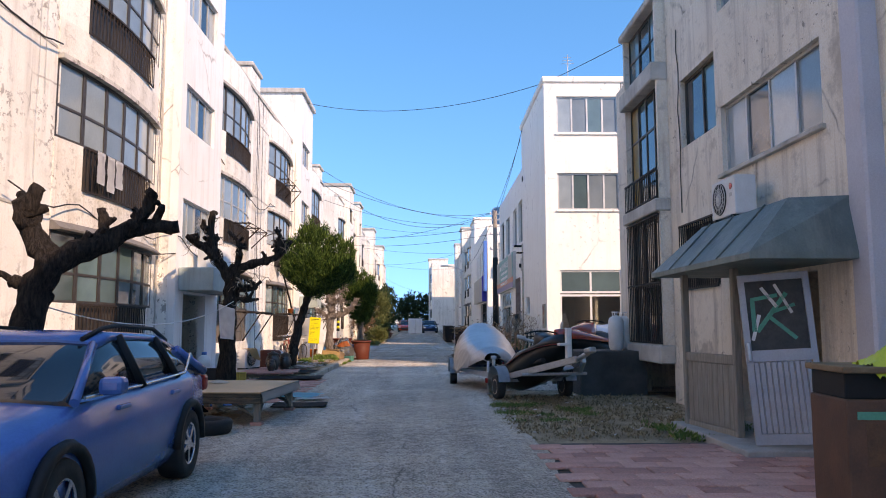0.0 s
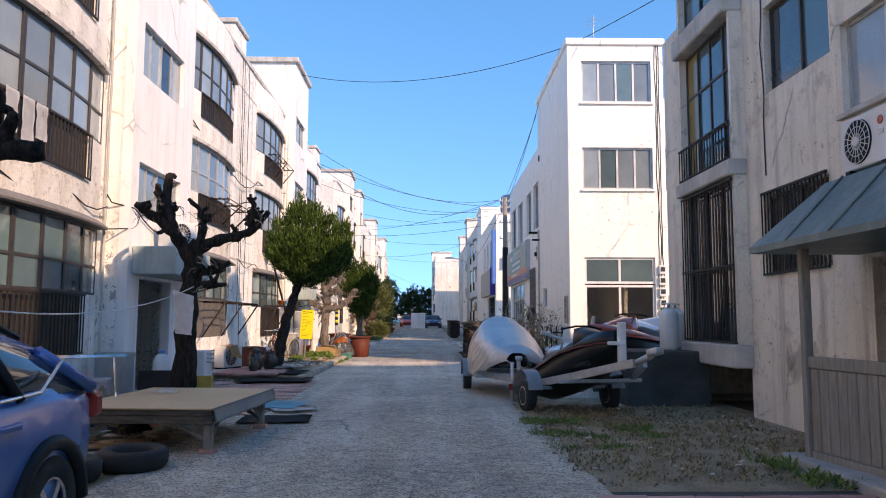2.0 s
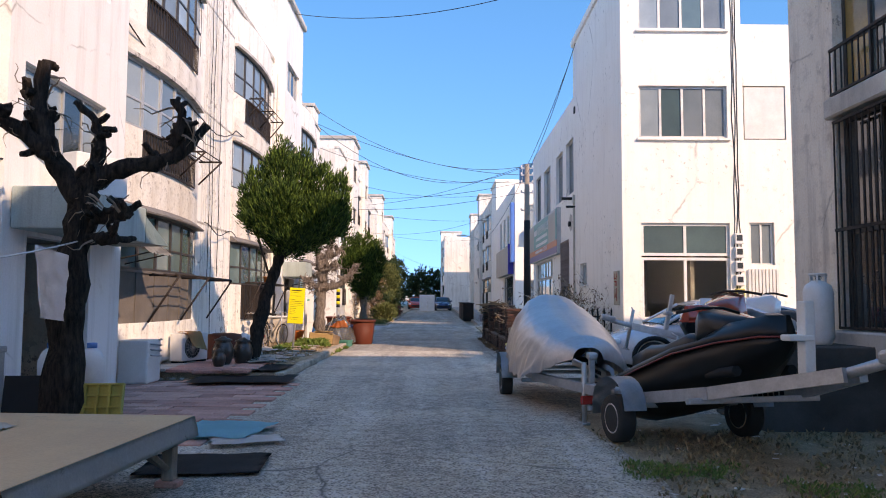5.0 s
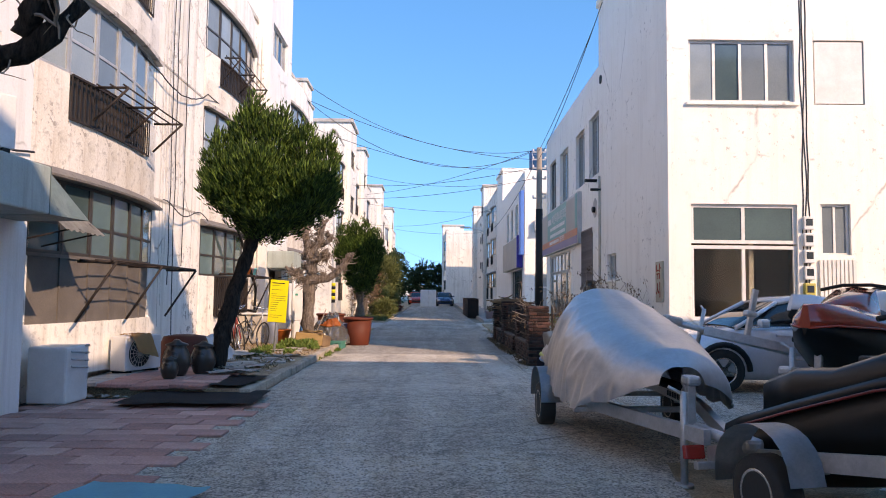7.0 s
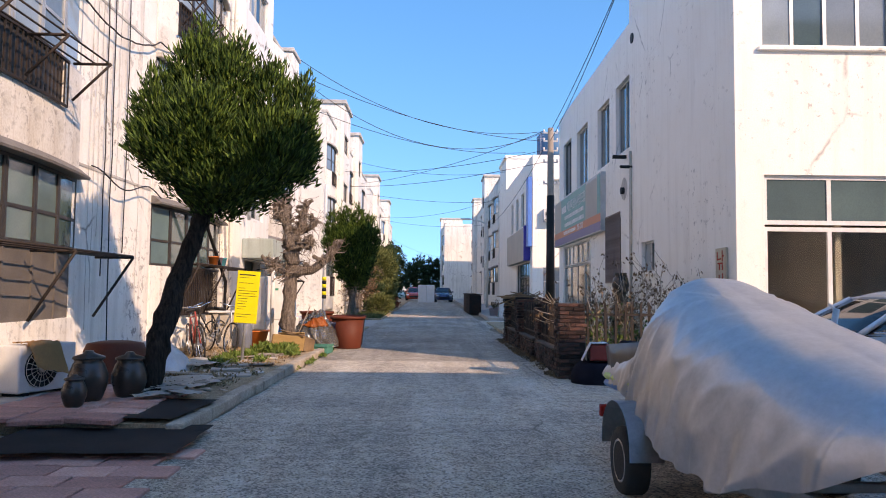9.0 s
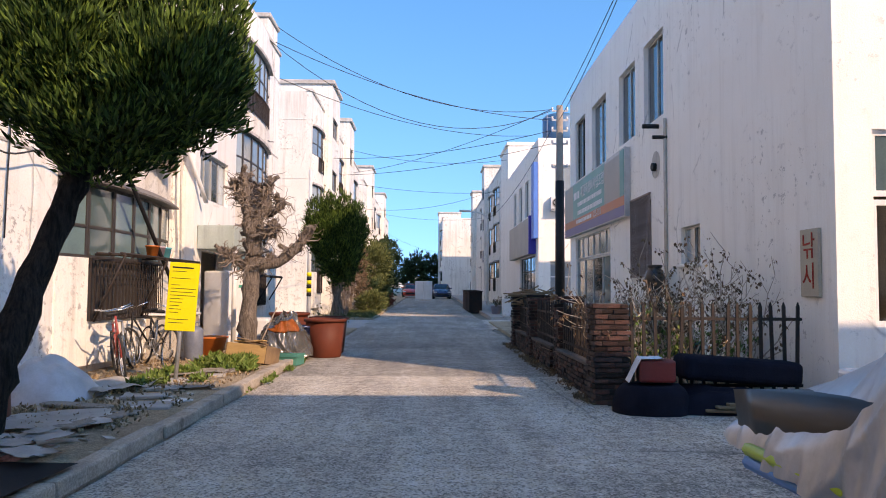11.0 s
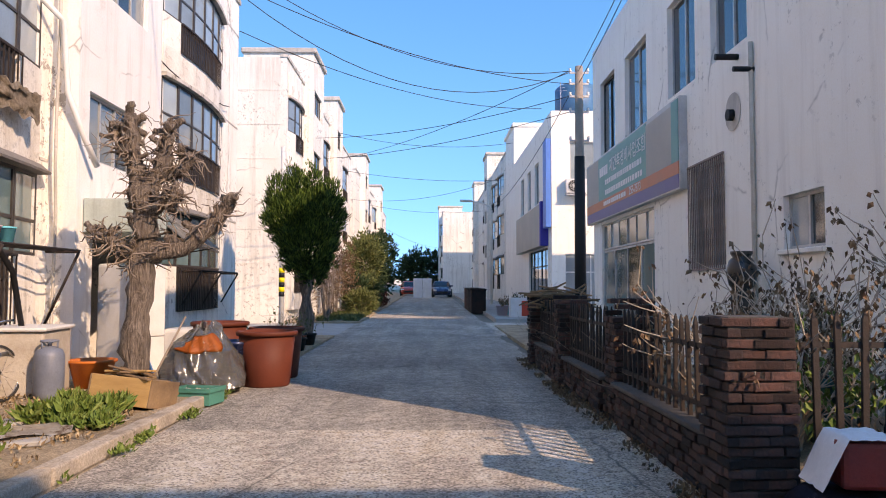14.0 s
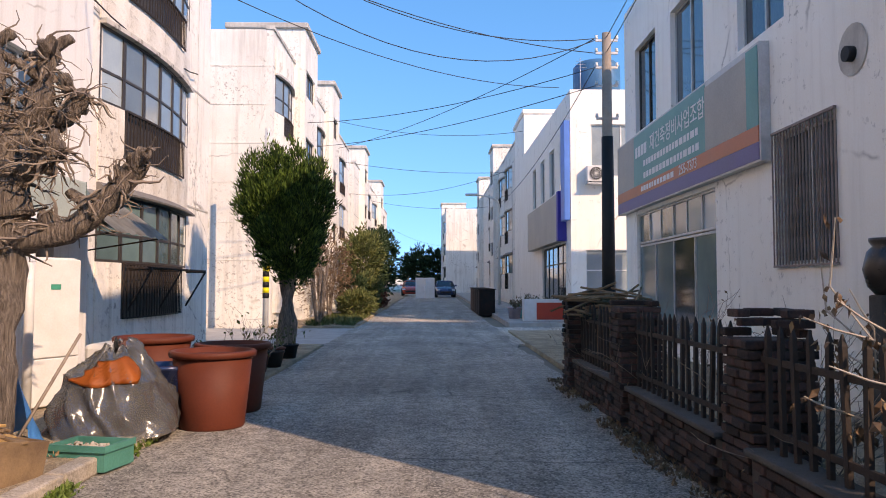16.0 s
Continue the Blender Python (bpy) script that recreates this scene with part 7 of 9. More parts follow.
# fishing sign board at the corner
nk = thing("vertical_sign", pose(SX - 0.05, 26.35, 1.35, 0, 0, -90), "small vertical board with red Korean letters", "sign")
bm = bmesh.new()
rbox(bm, -0.02, 0.42, -0.0, 0.05, 0, 0.86, 0.01)
part("board", bm, mat("beige_board", (0.50, 0.42, 0.32), (0.42, 0.35, 0.27), 3, 0.8), nk)
text_on(nk, "낚", 0.36, REDLENS, pose(0.2, -0.005, 0.62, 90))
text_on(nk, "시", 0.36, REDLENS, pose(0.2, -0.005, 0.24, 90))
# pipes and vents on the shop wall
pv = thing("wall_pipe", ASKEW @ pose(SX, 32.0, 0), "rusty drain pipe with brackets on the white wall", "pipe")
bm = bmesh.new()
tube(bm, [(-0.04, 0.0, 0.1), (-0.04, 0.0, 5.0)], 0.035, 8)
part("pipe", bm, mat("stained_white_pipe", (0.6, 0.55, 0.48), (0.42, 0.33, 0.24), 2, 0.6, streak=((0.25, 0.14, 0.08), 0.7)), pv)
bm = bmesh.new()
tube(bm, [(0.0, 0.0, 4.6), (-0.3, 0.0, 4.6)], 0.04, 8)
part("stub", bm, BLACKPL, pv)
bm = bmesh.new()
tube(bm, [(0.0, 0.55, 4.95), (-0.35, 0.55, 4.95)], 0.05, 8)
part("stub", bm, BLACKPL, pv)
vent = thing("wall_vent", ASKEW @ pose(SX, 32.75, 4.15), "round black vent in a patched wall", "vent")
bm = bmesh.new()
lathe(bm, [(0.28, 0), (0.3, 0.012)], 18, pose(0, 0, 0, 0, -90))
part("cement_patch", bm, TRIM, vent)
bm = bmesh.new()
lathe(bm, [(0.09, 0), (0.09, 0.1)], 14, pose(0, 0, -0.05, 0, -90))
part("duct", bm, BLACKPL, vent)
bm = bmesh.new()
lathe(bm, [(0.13, 0), (0.13, 0.03)], 16, pose(SX, 31.9, 7.85, 0, -90))
simple("wall_vent", ASKEW, "round dark drain hole near the roof", "vent", bm, BLACKPL)
# meter boxes and cables on the south wall
for k in range(5):
    mb = thing("meter_box", pose(7.12, SY, 1.5 + 0.34 * k), "grey electricity meter box on the white wall", "meter box", "meter boxes")
    bm = bmesh.new()
    rbox(bm, -0.11, 0.11, -0.12, 0.0, 0, 0.27, 0.02)
    part("case", bm, PLASTICW if k else CRATEYEL, mb)
    bm = bmesh.new()
    rbox(bm, -0.07, 0.07, -0.128, -0.12, 0.08, 0.22, 0.003, seg=1)
    part("dial_window", bm, GLASS_D, mb)
for k, dx in enumerate((0.0, 0.06, -0.05)):
    bm = bmesh.new()
    tube(bm, [(7.1 + dx + 0.07 * noise.noise((z * 0.9, k, 0)), SY - 0.035, z) for z in [1.4 + 0.35 * i for i in range(26)]], 0.013, 5)
    simple("cable", pose(0, 0, 0), "loose black cable running down the white wall", "cable", bm, CABLE, "wall cables")
# blue signs on the further shop
z3 = rise(50)
for nm, a, mt, lb in (("projecting_sign", (4.05, 4.25, 49.35, 50.05, 3.6, 7.0), BLUESIGN, "tall bright blue corner sign on the shop"), ("shop_sign", (4.0, 4.3, 50.6, 58.5, 2.95, 4.65), SIGNFADE, "long pale faded shop sign"), ("sign_end", (3.98, 4.3, 50.3, 50.6, 2.95, 4.7), mat("deep_blue_sign", (0.02, 0.03, 0.33), (0.02, 0.025, 0.28), 2, 0.5), "deep blue end of a shop sign")):
    bm = bmesh.new()
    rbox(bm, *a, 0.02)
    simple(nm, pose(0, 0, z3), lb, "sign", bm, mt)
bm = bmesh.new()
lathe(bm, [(0.8, 0), (0.85, 0.1), (0.85, 1.1), (0.7, 1.25), (0.2, 1.3)], 24)
simple("water_tank", pose(5.6, 51.2, 8.35), "round blue water tank on the flat roof", "water tank", bm, mat("blue_tank_plastic", (0.03, 0.16, 0.28), (0.025, 0.13, 0.23), 2, 0.5))
bm = bmesh.new()
rbox(bm, 4.7, 6.5, 50.3, 52.1, 7.8, 8.36, 0.02)
simple("tank_base", pose(0, 0, 0), "concrete base below the roof tank", "plinth", bm, CONC)
ac_unit(pose(5.2, 49.32, 4.95), "white outdoor unit on a bracket on the shop wall", False)
bm = bmesh.new()
box(bm, 4.8, 5.6, 49.1, 49.6, 4.9, 4.95)
simple("wall_bracket", pose(0, 0, 0), "steel bracket under the outdoor unit", "bracket", bm, GALV)
rc = thing("shop_counter", pose(3.7, 51.1, z3 + 0.12), "white and red counter on the pavement", "counter")
bm = bmesh.new()
rbox(bm, -0.85, 0.6, -0.3, 0.3, 0, 0.78, 0.02)
part("body", bm, PLASTICW, rc)
bm = bmesh.new()
box(bm, -0.4, 0.58, -0.312, -0.302, 0.06, 0.66)
part("front_panel", bm, mat("bright_red_panel", (0.65, 0.05, 0.02), (0.6, 0.045, 0.02), 3, 0.45), rc)

# ---- utility pole, lamp and wires ----
up = thing("utility_pole", pose(4.32, 44.3, 0), "brown concrete utility pole with insulators", "utility pole")
bm = bmesh.new()
tube(bm, [(0, 0, -0.2), (0, 0, 8.35)], [0.17, 0.12], 14)
part("pole", bm, POLEC, up)
bm = bmesh.new()
tube(bm, [(0, 0, 0.2), (0, 0, 5.5)], [0.19, 0.16], 12)
part("dark_sleeve", bm, BLACKPL, up)
for k, z in enumerate((6.0, 6.9, 7.4, 7.8, 8.15)):
    bm = bmesh.new()
    box(bm, -0.3, 0.3, -0.03, 0.03, z - 0.03, z + 0.03)
    part("crossarm", bm, GALV, up)
    for s in (-0.28, 0.28):
        bm = bmesh.new()
        lathe(bm, [(0.04, z + 0.03), (0.05, z + 0.07), (0.03, z + 0.1), (0.045, z + 0.13)], 10, pose(s, 0, 0))
        part("insulator", bm, PLASTICW, up)
lamp = thing("street_lamp", pose(3.55, 68.0, rise(68) + 0.1), "pale steel street lamp with a curved arm", "street lamp")
bm = bmesh.new()
tube(bm, [(0, 0, -0.1), (0, 0, 5.9), (-0.1, 0, 6.15), (-0.5, 0, 6.35), (-1.3, 0, 6.5)], [0.09, 0.07, 0.06, 0.05, 0.045], 10)
part("post", bm, LAMPW, lamp)
bm = bmesh.new()
rbox(bm, -2.0, -1.25, -0.14, 0.14, 6.44, 6.58, 0.05)
part("lamp_head", bm, LAMPW, lamp)
sp = thing("striped_pole", pose(-5.35, 46.6, 0), "thin pale pole with yellow and black warning bands", "pole")
bm = bmesh.new()
tube(bm, [(0, 0, 0), (0, 0, 6.2)], [0.09, 0.07], 10)
part("pole", bm, LAMPW, sp)
for k in range(6):
    bm = bmesh.new()
    tube(bm, [(0, 0, 1.1 + 0.16 * k), (0, 0, 1.255 + 0.16 * k)], 0.098, 12)
    part("warning_band", bm, YELLOW if k % 2 else BLACKPL, sp)


def wire(a, b, sag, r=0.012):
    a, b = Vector(a), Vector(b)
    bm = bmesh.new()
    tube(bm, [a.lerp(b, i / 16) - Vector((0, 0, 4 * sag * (i / 16) * (1 - i / 16))) for i in range(17)], r, 5)
    simple("overhead_wire", pose(0, 0, 0), "thin dark overhead wire across the lane", "wire", bm, CABLE, "overhead wires")


for a, b, s in (((4.0, 44.3, 8.2), (-5.7, 41.5, 10.2), 1.0), ((4.0, 44.3, 7.8), (-5.6, 40.6, 9.4), 0.5), ((4.0, 44.3, 7.4), (-5.75, 54.0, 8.0), 0.35), ((4.0, 44.3, 6.9), (-5.75, 57.0, 7.6), 0.3), ((4.3, 44.3, 8.2), (4.4, 33.0, 9.9), 0.15), ((4.3, 44.3, 7.8), (4.3, 31.5, 10.0), 0.3), ((4.0, 44.3, 8.15), (-5.8, 40.2, 9.4), 1.6),
              ((4.6, 26.0, 10.3), (-5.4, 33.5, 11.7), 0.7), ((4.3, 26.5, 10.3), (9.0, 17.0, 10.6), 0.1), ((4.0, 44.4, 7.4), (3.5, 68.0, 6.3), 0.5), ((4.3, 62.5, 9.5), (-5.7, 62.0, 10.0), 0.5), ((4.3, 66.5, 8.0), (-5.7, 64.0, 8.2), 0.3), ((4.2, 70.0, 8.6), (-5.7, 72.0, 7.4), 0.6), ((4.0, 44.3, 8.2), (-5.7, 64.0, 8.8), 0.4), ((4.0, 50.0, 8.4), (-5.7, 42.0, 8.6), 0.6), ((4.4, 85.0, 8.0), (-5.7, 84.0, 8.4), 0.4), ((1.2, 109.0, 6.0), (-5.7, 100.0, 8.0), 0.5), ((1.2, 111.0, 5.0), (-7.0, 118.0, 5.5), 0.4)):
    wire(a, b, s)
# roof aerials
for x, y, z in ((5.3, 26.3, 10.3), (4.8, 50.2, 8.3 + z3)):
    an = thing("roof_aerial", pose(x, y, z), "thin television aerial on the roof", "aerial")
    bm = bmesh.new()
    tube(bm, [(0, 0, -0.1), (0, 0, 1.1)], 0.015, 5)
    part("mast", bm, GALV, an)
    for k in range(3):
        bm = bmesh.new()
        tube(bm, [(-0.25 + 0.05 * k, 0, 0.75 + 0.12 * k), (0.25 - 0.05 * k, 0.1, 0.8 + 0.12 * k)], 0.008, 4)
        part("element", bm, GALV, an)


ROTWOOD = mat("dark_rotten_wood", (0.15, 0.115, 0.085), (0.05, 0.04, 0.033), 4, 0.9, grain=(1, 6, 9), bump=0.9, bscale=20, spot=((0.34, 0.29, 0.23), 5, 0.62), fine=0.6)

# ---- wooden platform and what lies round it ----
bedm = pose(-3.17, 12.38, 0, 0, 0, -4)
pf = thing("wooden_platform", bedm, "low wooden platform covered with brown linoleum", "platform")
bm = bmesh.new()
rbox(bm, -0.85, 0.85, -1.17, 1.17, 0.485, 0.505, 0.006, seg=1)
part("top_sheet", bm, LINO, pf, "brown linoleum sheet")
bm = bmesh.new()
sheet(bm, lambda u, v: Vector((0.852 + 0.035 * v + 0.012 * noise.noise((u * 9, v * 3, 0)) * v, -1.17 + 2.34 * u, 0.503 - 0.15 * v)), 30, 5)
bmesh.ops.solidify(bm, geom=bm.faces[:], thickness=0.006)
part("sheet_overhang", bm, LINOEDGE, pf, "blue-grey hanging edge of the sheet")
for s in (-1, 1):
    for z0, z1 in ((0.42, 0.482), (0.33, 0.415)):
        bm = bmesh.new()
        rbox(bm, -0.84, 0.84, s * 1.12 - 0.03, s * 1.12 + 0.03, z0, z1, 0.008, seg=1)
        part("end_beam", bm, ROTWOOD, pf, "dark rotten end beam")
    bm = bmesh.new()
    rbox(bm, s * 0.80 - 0.03, s * 0.80 + 0.03, -1.085, 1.085, 0.34, 0.48, 0.008, seg=1)
    part("side_beam", bm, WOODG, pf)
    for t in (-1, 1):
        bm = bmesh.new()
        rbox(bm, s * 0.74 - 0.045, s * 0.74 + 0.045, t * 0.98 - 0.045, t * 0.98 + 0.045, 0.05, 0.335, 0.008, seg=1)
        leg = part("leg", bm, WOODG, pf)
        bm = bmesh.new()
        rbox(bm, s * 0.74 - 0.09, s * 0.74 + 0.09, t * 0.98 - 0.06, t * 0.98 + 0.06, 0.0, 0.048, 0.008, seg=1)
        part("foot_brick", bm, PAVER, leg)
        for ax in (0, 1):
            bm = bmesh.new()
            e = (s * 0.35, t * 0.98, 0.34) if ax else (s * 0.74, t * 0.6, 0.34)
            tube(bm, [(s * 0.74, t * 0.98, 0.12), e], 0.025, 4, smooth=False)
            part("brace", bm, WOODG, pf)
for k in range(6):
    bm = bmesh.new()
    rbox(bm, -0.76, 0.76, -1.05 + 0.36 * k, -0.75 + 0.36 * k, 0.455, 0.482, 0.005, seg=1)
    part("deck_board", bm, WOODG, pf)
bm = bmesh.new()
sheet(bm, lambda u, v: Vector((-0.16 + 0.32 * u, -0.1 + 0.2 * v, 0.02 + 0.05 * math.sin(math.pi * u) * math.sin(math.pi * v) + 0.02 * noise.noise((u * 6, v * 6, 5)))), 10, 8)
simple("folded_rag", bedm @ pose(-0.35, 0.45, 0.495), "crumpled grey rag on the platform", "rag", bm, CARDBOARD)


def tyre(m, label):
    bm = bmesh.new()
    lathe(bm, [(0.19, 0.02), (0.29, 0.0), (0.33, 0.05), (0.335, 0.16), (0.29, 0.2), (0.19, 0.18), (0.2, 0.1), (0.19, 0.02)], 30)
    return simple("tyre", m, label, "tyre", bm, RUBBER, "old tyres")


tyre(pose(-3.0, 10.55, 0.0), "worn black car tyre lying on the ground")
tyre(pose(-3.4, 9.95, 0.0), "worn black car tyre lying on the ground")


def floor_sheet(name, m, w, d, label, cat, material, amp=0.012, thick=0.012, seed=0.0, nx=14, ny=14):
    bm = bmesh.new()
    sheet(bm, lambda u, v: Vector((w * (u - 0.5) + 0.04 * noise.noise((v * 4, seed, 1)), d * (v - 0.5) + 0.04 * noise.noise((u * 4, seed, 2)), 0.015 + amp * (1 + noise.noise((u * 4 + seed, v * 4, 0))))), nx, ny)
    bmesh.ops.solidify(bm, geom=bm.faces[:], thickness=thick)
    return simple(name, m, label, cat, bm, material)


floor_sheet("floor_mat", pose(-2.6, 15.55, 0.03, 0, 0, -8), 0.9, 1.0, "bright teal mat lying on the paving", "mat", TEAL, seed=1.0)
floor_sheet("floor_mat", pose(-2.3, 14.0, 0.0, 0, 0, 5), 1.0, 0.8, "dark rubber mat lying beside the platform", "mat", RUBMAT, seed=2.0)
floor_sheet("plastic_film", pose(-2.2, 15.0, 0.015, 0, 0, 20), 0.7, 0.4, "scrap of white plastic on the lane", "litter", PLASTICW, 0.015, 0.004, 3.0)
floor_sheet("rubber_sheet", pose(-3.62, 20.5, 0.04, 0, 0, 3), 1.7, 1.3, "dark rubber sheet over the verge edge", "mat", RUBMAT, 0.02, seed=4.0)
floor_sheet("rubber_sheet", pose(-3.55, 21.65, 0.135, 0, 0, -4), 0.9, 1.3, "dark rubber sheet on the verge", "mat", RUBMAT, 0.015, seed=5.0)
floor_sheet("green_tarp", pose(-4.0, 10.3, 0.0, 0, 0, 15), 1.0, 0.6, "dirty pale green tarpaulin on the ground", "tarpaulin", PALEGREEN, 0.04, 0.006, 6.0)
PAPERW = mat("torn_white_card", (0.72, 0.70, 0.66), (0.55, 0.52, 0.47), 3, 0.85, spot=((0.22, 0.13, 0.08), 2.5, 0.6))
rnd = random.Random(61)
for k in range(16):
    floor_sheet("cardboard_scrap", pose(-3.65 + rnd.uniform(-0.35, 0.3), 22.6 + rnd.uniform(-0.5, 0.5), 0.15 + 0.006 * k, 0, 0, rnd.uniform(0, 180)), rnd.uniform(0.2, 0.5), rnd.uniform(0.12, 0.3), "torn pale cardboard lying on the verge", "cardboard", PAPERW, 0.02, 0.004, k * 1.7, 6, 6)
for k, (x, y, rz) in enumerate(((-3.55, 25.2, 60), (-3.9, 24.4, 20), (-4.3, 24.9, -15), (-3.7, 23.9, 75))):
    bm = bmesh.new()
    rbox(bm, -0.4, 0.4, -0.1, 0.1, 0, 0.025, 0.006, seg=1)
    simple("plank", pose(x, y, 0.125 + 0.012 * k, 0, 1, rz), "weathered grey plank on the verge", "plank", bm, PAPERW if k == 0 else WOODG, "loose planks")
for k in range(7):
    bm = bmesh.new()
    rbox(bm, -0.25, 0.25, -0.16, 0.16, 0, 0.045, 0.01, seg=1)
    simple("stone_slab", pose(-4.0 + rnd.uniform(-0.5, 0.5), 24.3 + 0.7 * k, 0.115, rnd.uniform(-3, 3), rnd.uniform(-3, 3), rnd.uniform(0, 90)), "loose grey stone slab in the dirt", "slab", bm, CONC, "stone slabs")

# drying rack
dr = thing("drying_rack", pose(-4.35, 12.2, 0, 0, 0, 25), "steel folding drying rack", "drying rack")
for s in (-1, 1):
    for q in ([(s * 0.5, -0.25, 0), (s * 0.4, 0.2, 1.0)], [(s * 0.5, 0.25, 0), (s * 0.4, -0.2, 1.0)]):
        bm = bmesh.new()
        tube(bm, q, 0.012, 6)
        part("leg", bm, CHROME, dr)
for k in range(7):
    bm = bmesh.new()
    tube(bm, [(-0.55, -0.3 + 0.1 * k, 1.0), (0.55, -0.3 + 0.1 * k, 1.0)], 0.007, 5)
    part("rod", bm, CHROME, dr)
bm = bmesh.new()
tube(bm, [(-0.45, -0.05, 0.4), (0.45, -0.05, 0.4)], 0.01, 5)
part("crossbar", bm, CHROME, dr)

# crates and household clutter by the entrance
cr = thing("plastic_crate", pose(-4.0, 15.55, 0.02, 78, 0, 6), "olive-yellow plastic crate standing on edge", "crate")
bm = bmesh.new()
box(bm, -0.32, 0.32, -0.0, 0.5, -0.02, 0.0)
part("base", bm, CRATEYEL, cr)
for k in range(6):
    bm = bmesh.new()
    rbox(bm, -0.32 + 0.125 * k - 0.012, -0.32 + 0.125 * k + 0.012, 0, 0.5, 0.0, 0.05, 0.004, seg=1)
    part("rib", bm, CRATEYEL, cr)
for k in range(5):
    bm = bmesh.new()
    rbox(bm, -0.32, 0.32, 0.12 * k, 0.12 * k + 0.02, 0.0, 0.045, 0.004, seg=1)
    part("rib", bm, CRATEYEL, cr)
bm = bmesh.new()
rbox(bm, -0.32, 0.32, -0.02, 0.02, 0, 0.62, 0.01)
simple("dark_board", pose(-4.5, 15.35, 0.0, -8, 0, 4), "dark board leaning by the entrance", "board", bm, BLACKPL)
bm = bmesh.new()
lathe(bm, [(0.2, 0), (0.3, 0.22), (0.32, 0.22), (0.32, 0.24), (0.28, 0.24), (0.18, 0.03)], 22)
simple("orange_basin", pose(-4.15, 14.3, 0.02, 0, 6, 0), "orange plastic basin on the ground", "basin", bm, ORANGE)
bm = bmesh.new()
sheet(bm, lambda u, v: Vector((-0.3 + 0.6 * u, -0.2 + 0.4 * v, 0.02 + 0.2 * math.sin(math.pi * u) ** 0.6 * math.sin(math.pi * v) ** 0.6 + 0.04 * noise.noise((u * 6, v * 6, 2)))), 14, 12)
simple("blue_bundle", pose(-3.85, 14.05, 0.0), "crumpled blue tarpaulin bundle", "tarpaulin", bm, BLUETARP)
for k, x in enumerate((-4.7, -4.25)):
    bt = thing("water_bottle", pose(x, 16.1, 0.02), "white drinking-water bottle with blue cap on a stand", "bottle", "water bottles")
    bm = bmesh.new()
    lathe(bm, [(0.13, 0.4), (0.145, 0.43), (0.145, 0.7), (0.1, 0.8), (0.05, 0.84)], 18)
    part("bottle", bm, PLASTICW, bt)
    bm = bmesh.new()
    lathe(bm, [(0.055, 0.84), (0.055, 0.9)], 14)
    part("cap", bm, BLUETARP, bt)
    bm = bmesh.new()
    rbox(bm, -0.15, 0.15, -0.15, 0.15, 0, 0.4, 0.02)
    part("stand", bm, WOODG, bt)
for k, (x, y, w, d, h, mt, lb) in enumerate(((-4.9, 13.6, 0.5, 0.4, 0.3, SPLINTER, "brown wooden box"), (-5.2, 14.6, 0.45, 0.45, 0.55, GALVDOOR, "grey metal box"), (-4.7, 13.0, 0.4, 0.3, 0.22, NAVY, "dark blue cloth bundle"), (-5.2, 12.4, 0.6, 0.4, 0.35, CARDBOARD, "pale cardboard box"), (-4.5, 14.0, 0.3, 0.3, 0.3, PLASTICW, "white plastic pail"), (-5.3, 15.6, 0.4, 0.5, 0.9, CONC, "grey cupboard"))):
    bm = bmesh.new()
    rbox(bm, -w / 2, w / 2, -d / 2, d / 2, 0, h, 0.03)
    rbox(bm, -w / 2 - 0.01, w / 2 + 0.01, -d / 2 - 0.01, d / 2 + 0.01, h - 0.06, h + 0.01, 0.015)
    simple("storage_box", pose(x, y, -0.01, 0, 0, 17 * k), lb + " in the yard clutter", "box", bm, mt)
for k in range(10):
    bm = bmesh.new()
    bmesh.ops.create_icosphere(bm, subdivisions=2, radius=0.13)
    for v in bm.verts:
        v.co *= 1 + 0.35 * noise.noise(v.co * 7 + Vector((k, 0, 0)))
        v.co.z *= 0.6
    simple("rubble_stone", pose(-3.9 + rnd.uniform(-0.4, 0.45), 14.6 + rnd.uniform(-0.5, 0.6), 0.04), "rough grey stone at the tree foot", "stone", bm, CONC, "tree-foot stones")
# small household things heaped in the yard
def pail(x, y, h, r, material, label, tilt=0):
    p = thing("pail", pose(x, y, 0.0, tilt, 0, 0), label, "pail", "yard pails")
    bm = bmesh.new()
    lathe(bm, [(r * 0.75, 0), (r, h * 0.92), (r * 1.08, h * 0.93), (r * 1.08, h), (r * 0.93, h), (r * 0.7, 0.04)], 18)
    part("body", bm, material, p)
    bm = bmesh.new()
    tube(bm, [(r * 1.05 * math.cos(a), 0.02, h * 0.95 + 0.55 * r * math.sin(a)) for a in [math.pi * k / 10 for k in range(11)]], 0.006, 5)
    part("handle", bm, GALV, p)


def bundle(x, y, w, d, h, material, label, seed):
    bm = bmesh.new()
    sheet(bm, lambda u, v: Vector((w * (u - 0.5), d * (v - 0.5), h * math.sin(math.pi * u) ** 0.5 * math.sin(math.pi * v) ** 0.5 * (0.8 + 0.5 * noise.noise((u * 4 + seed, v * 4, 1))) + 0.05 * noise.noise((u * 11, v * 11, seed)))), 22, 18)
    simple("cloth_bundle", pose(x, y, 0.0, 0, 0, seed * 47), label, "bundle", bm, material, "yard bundles")


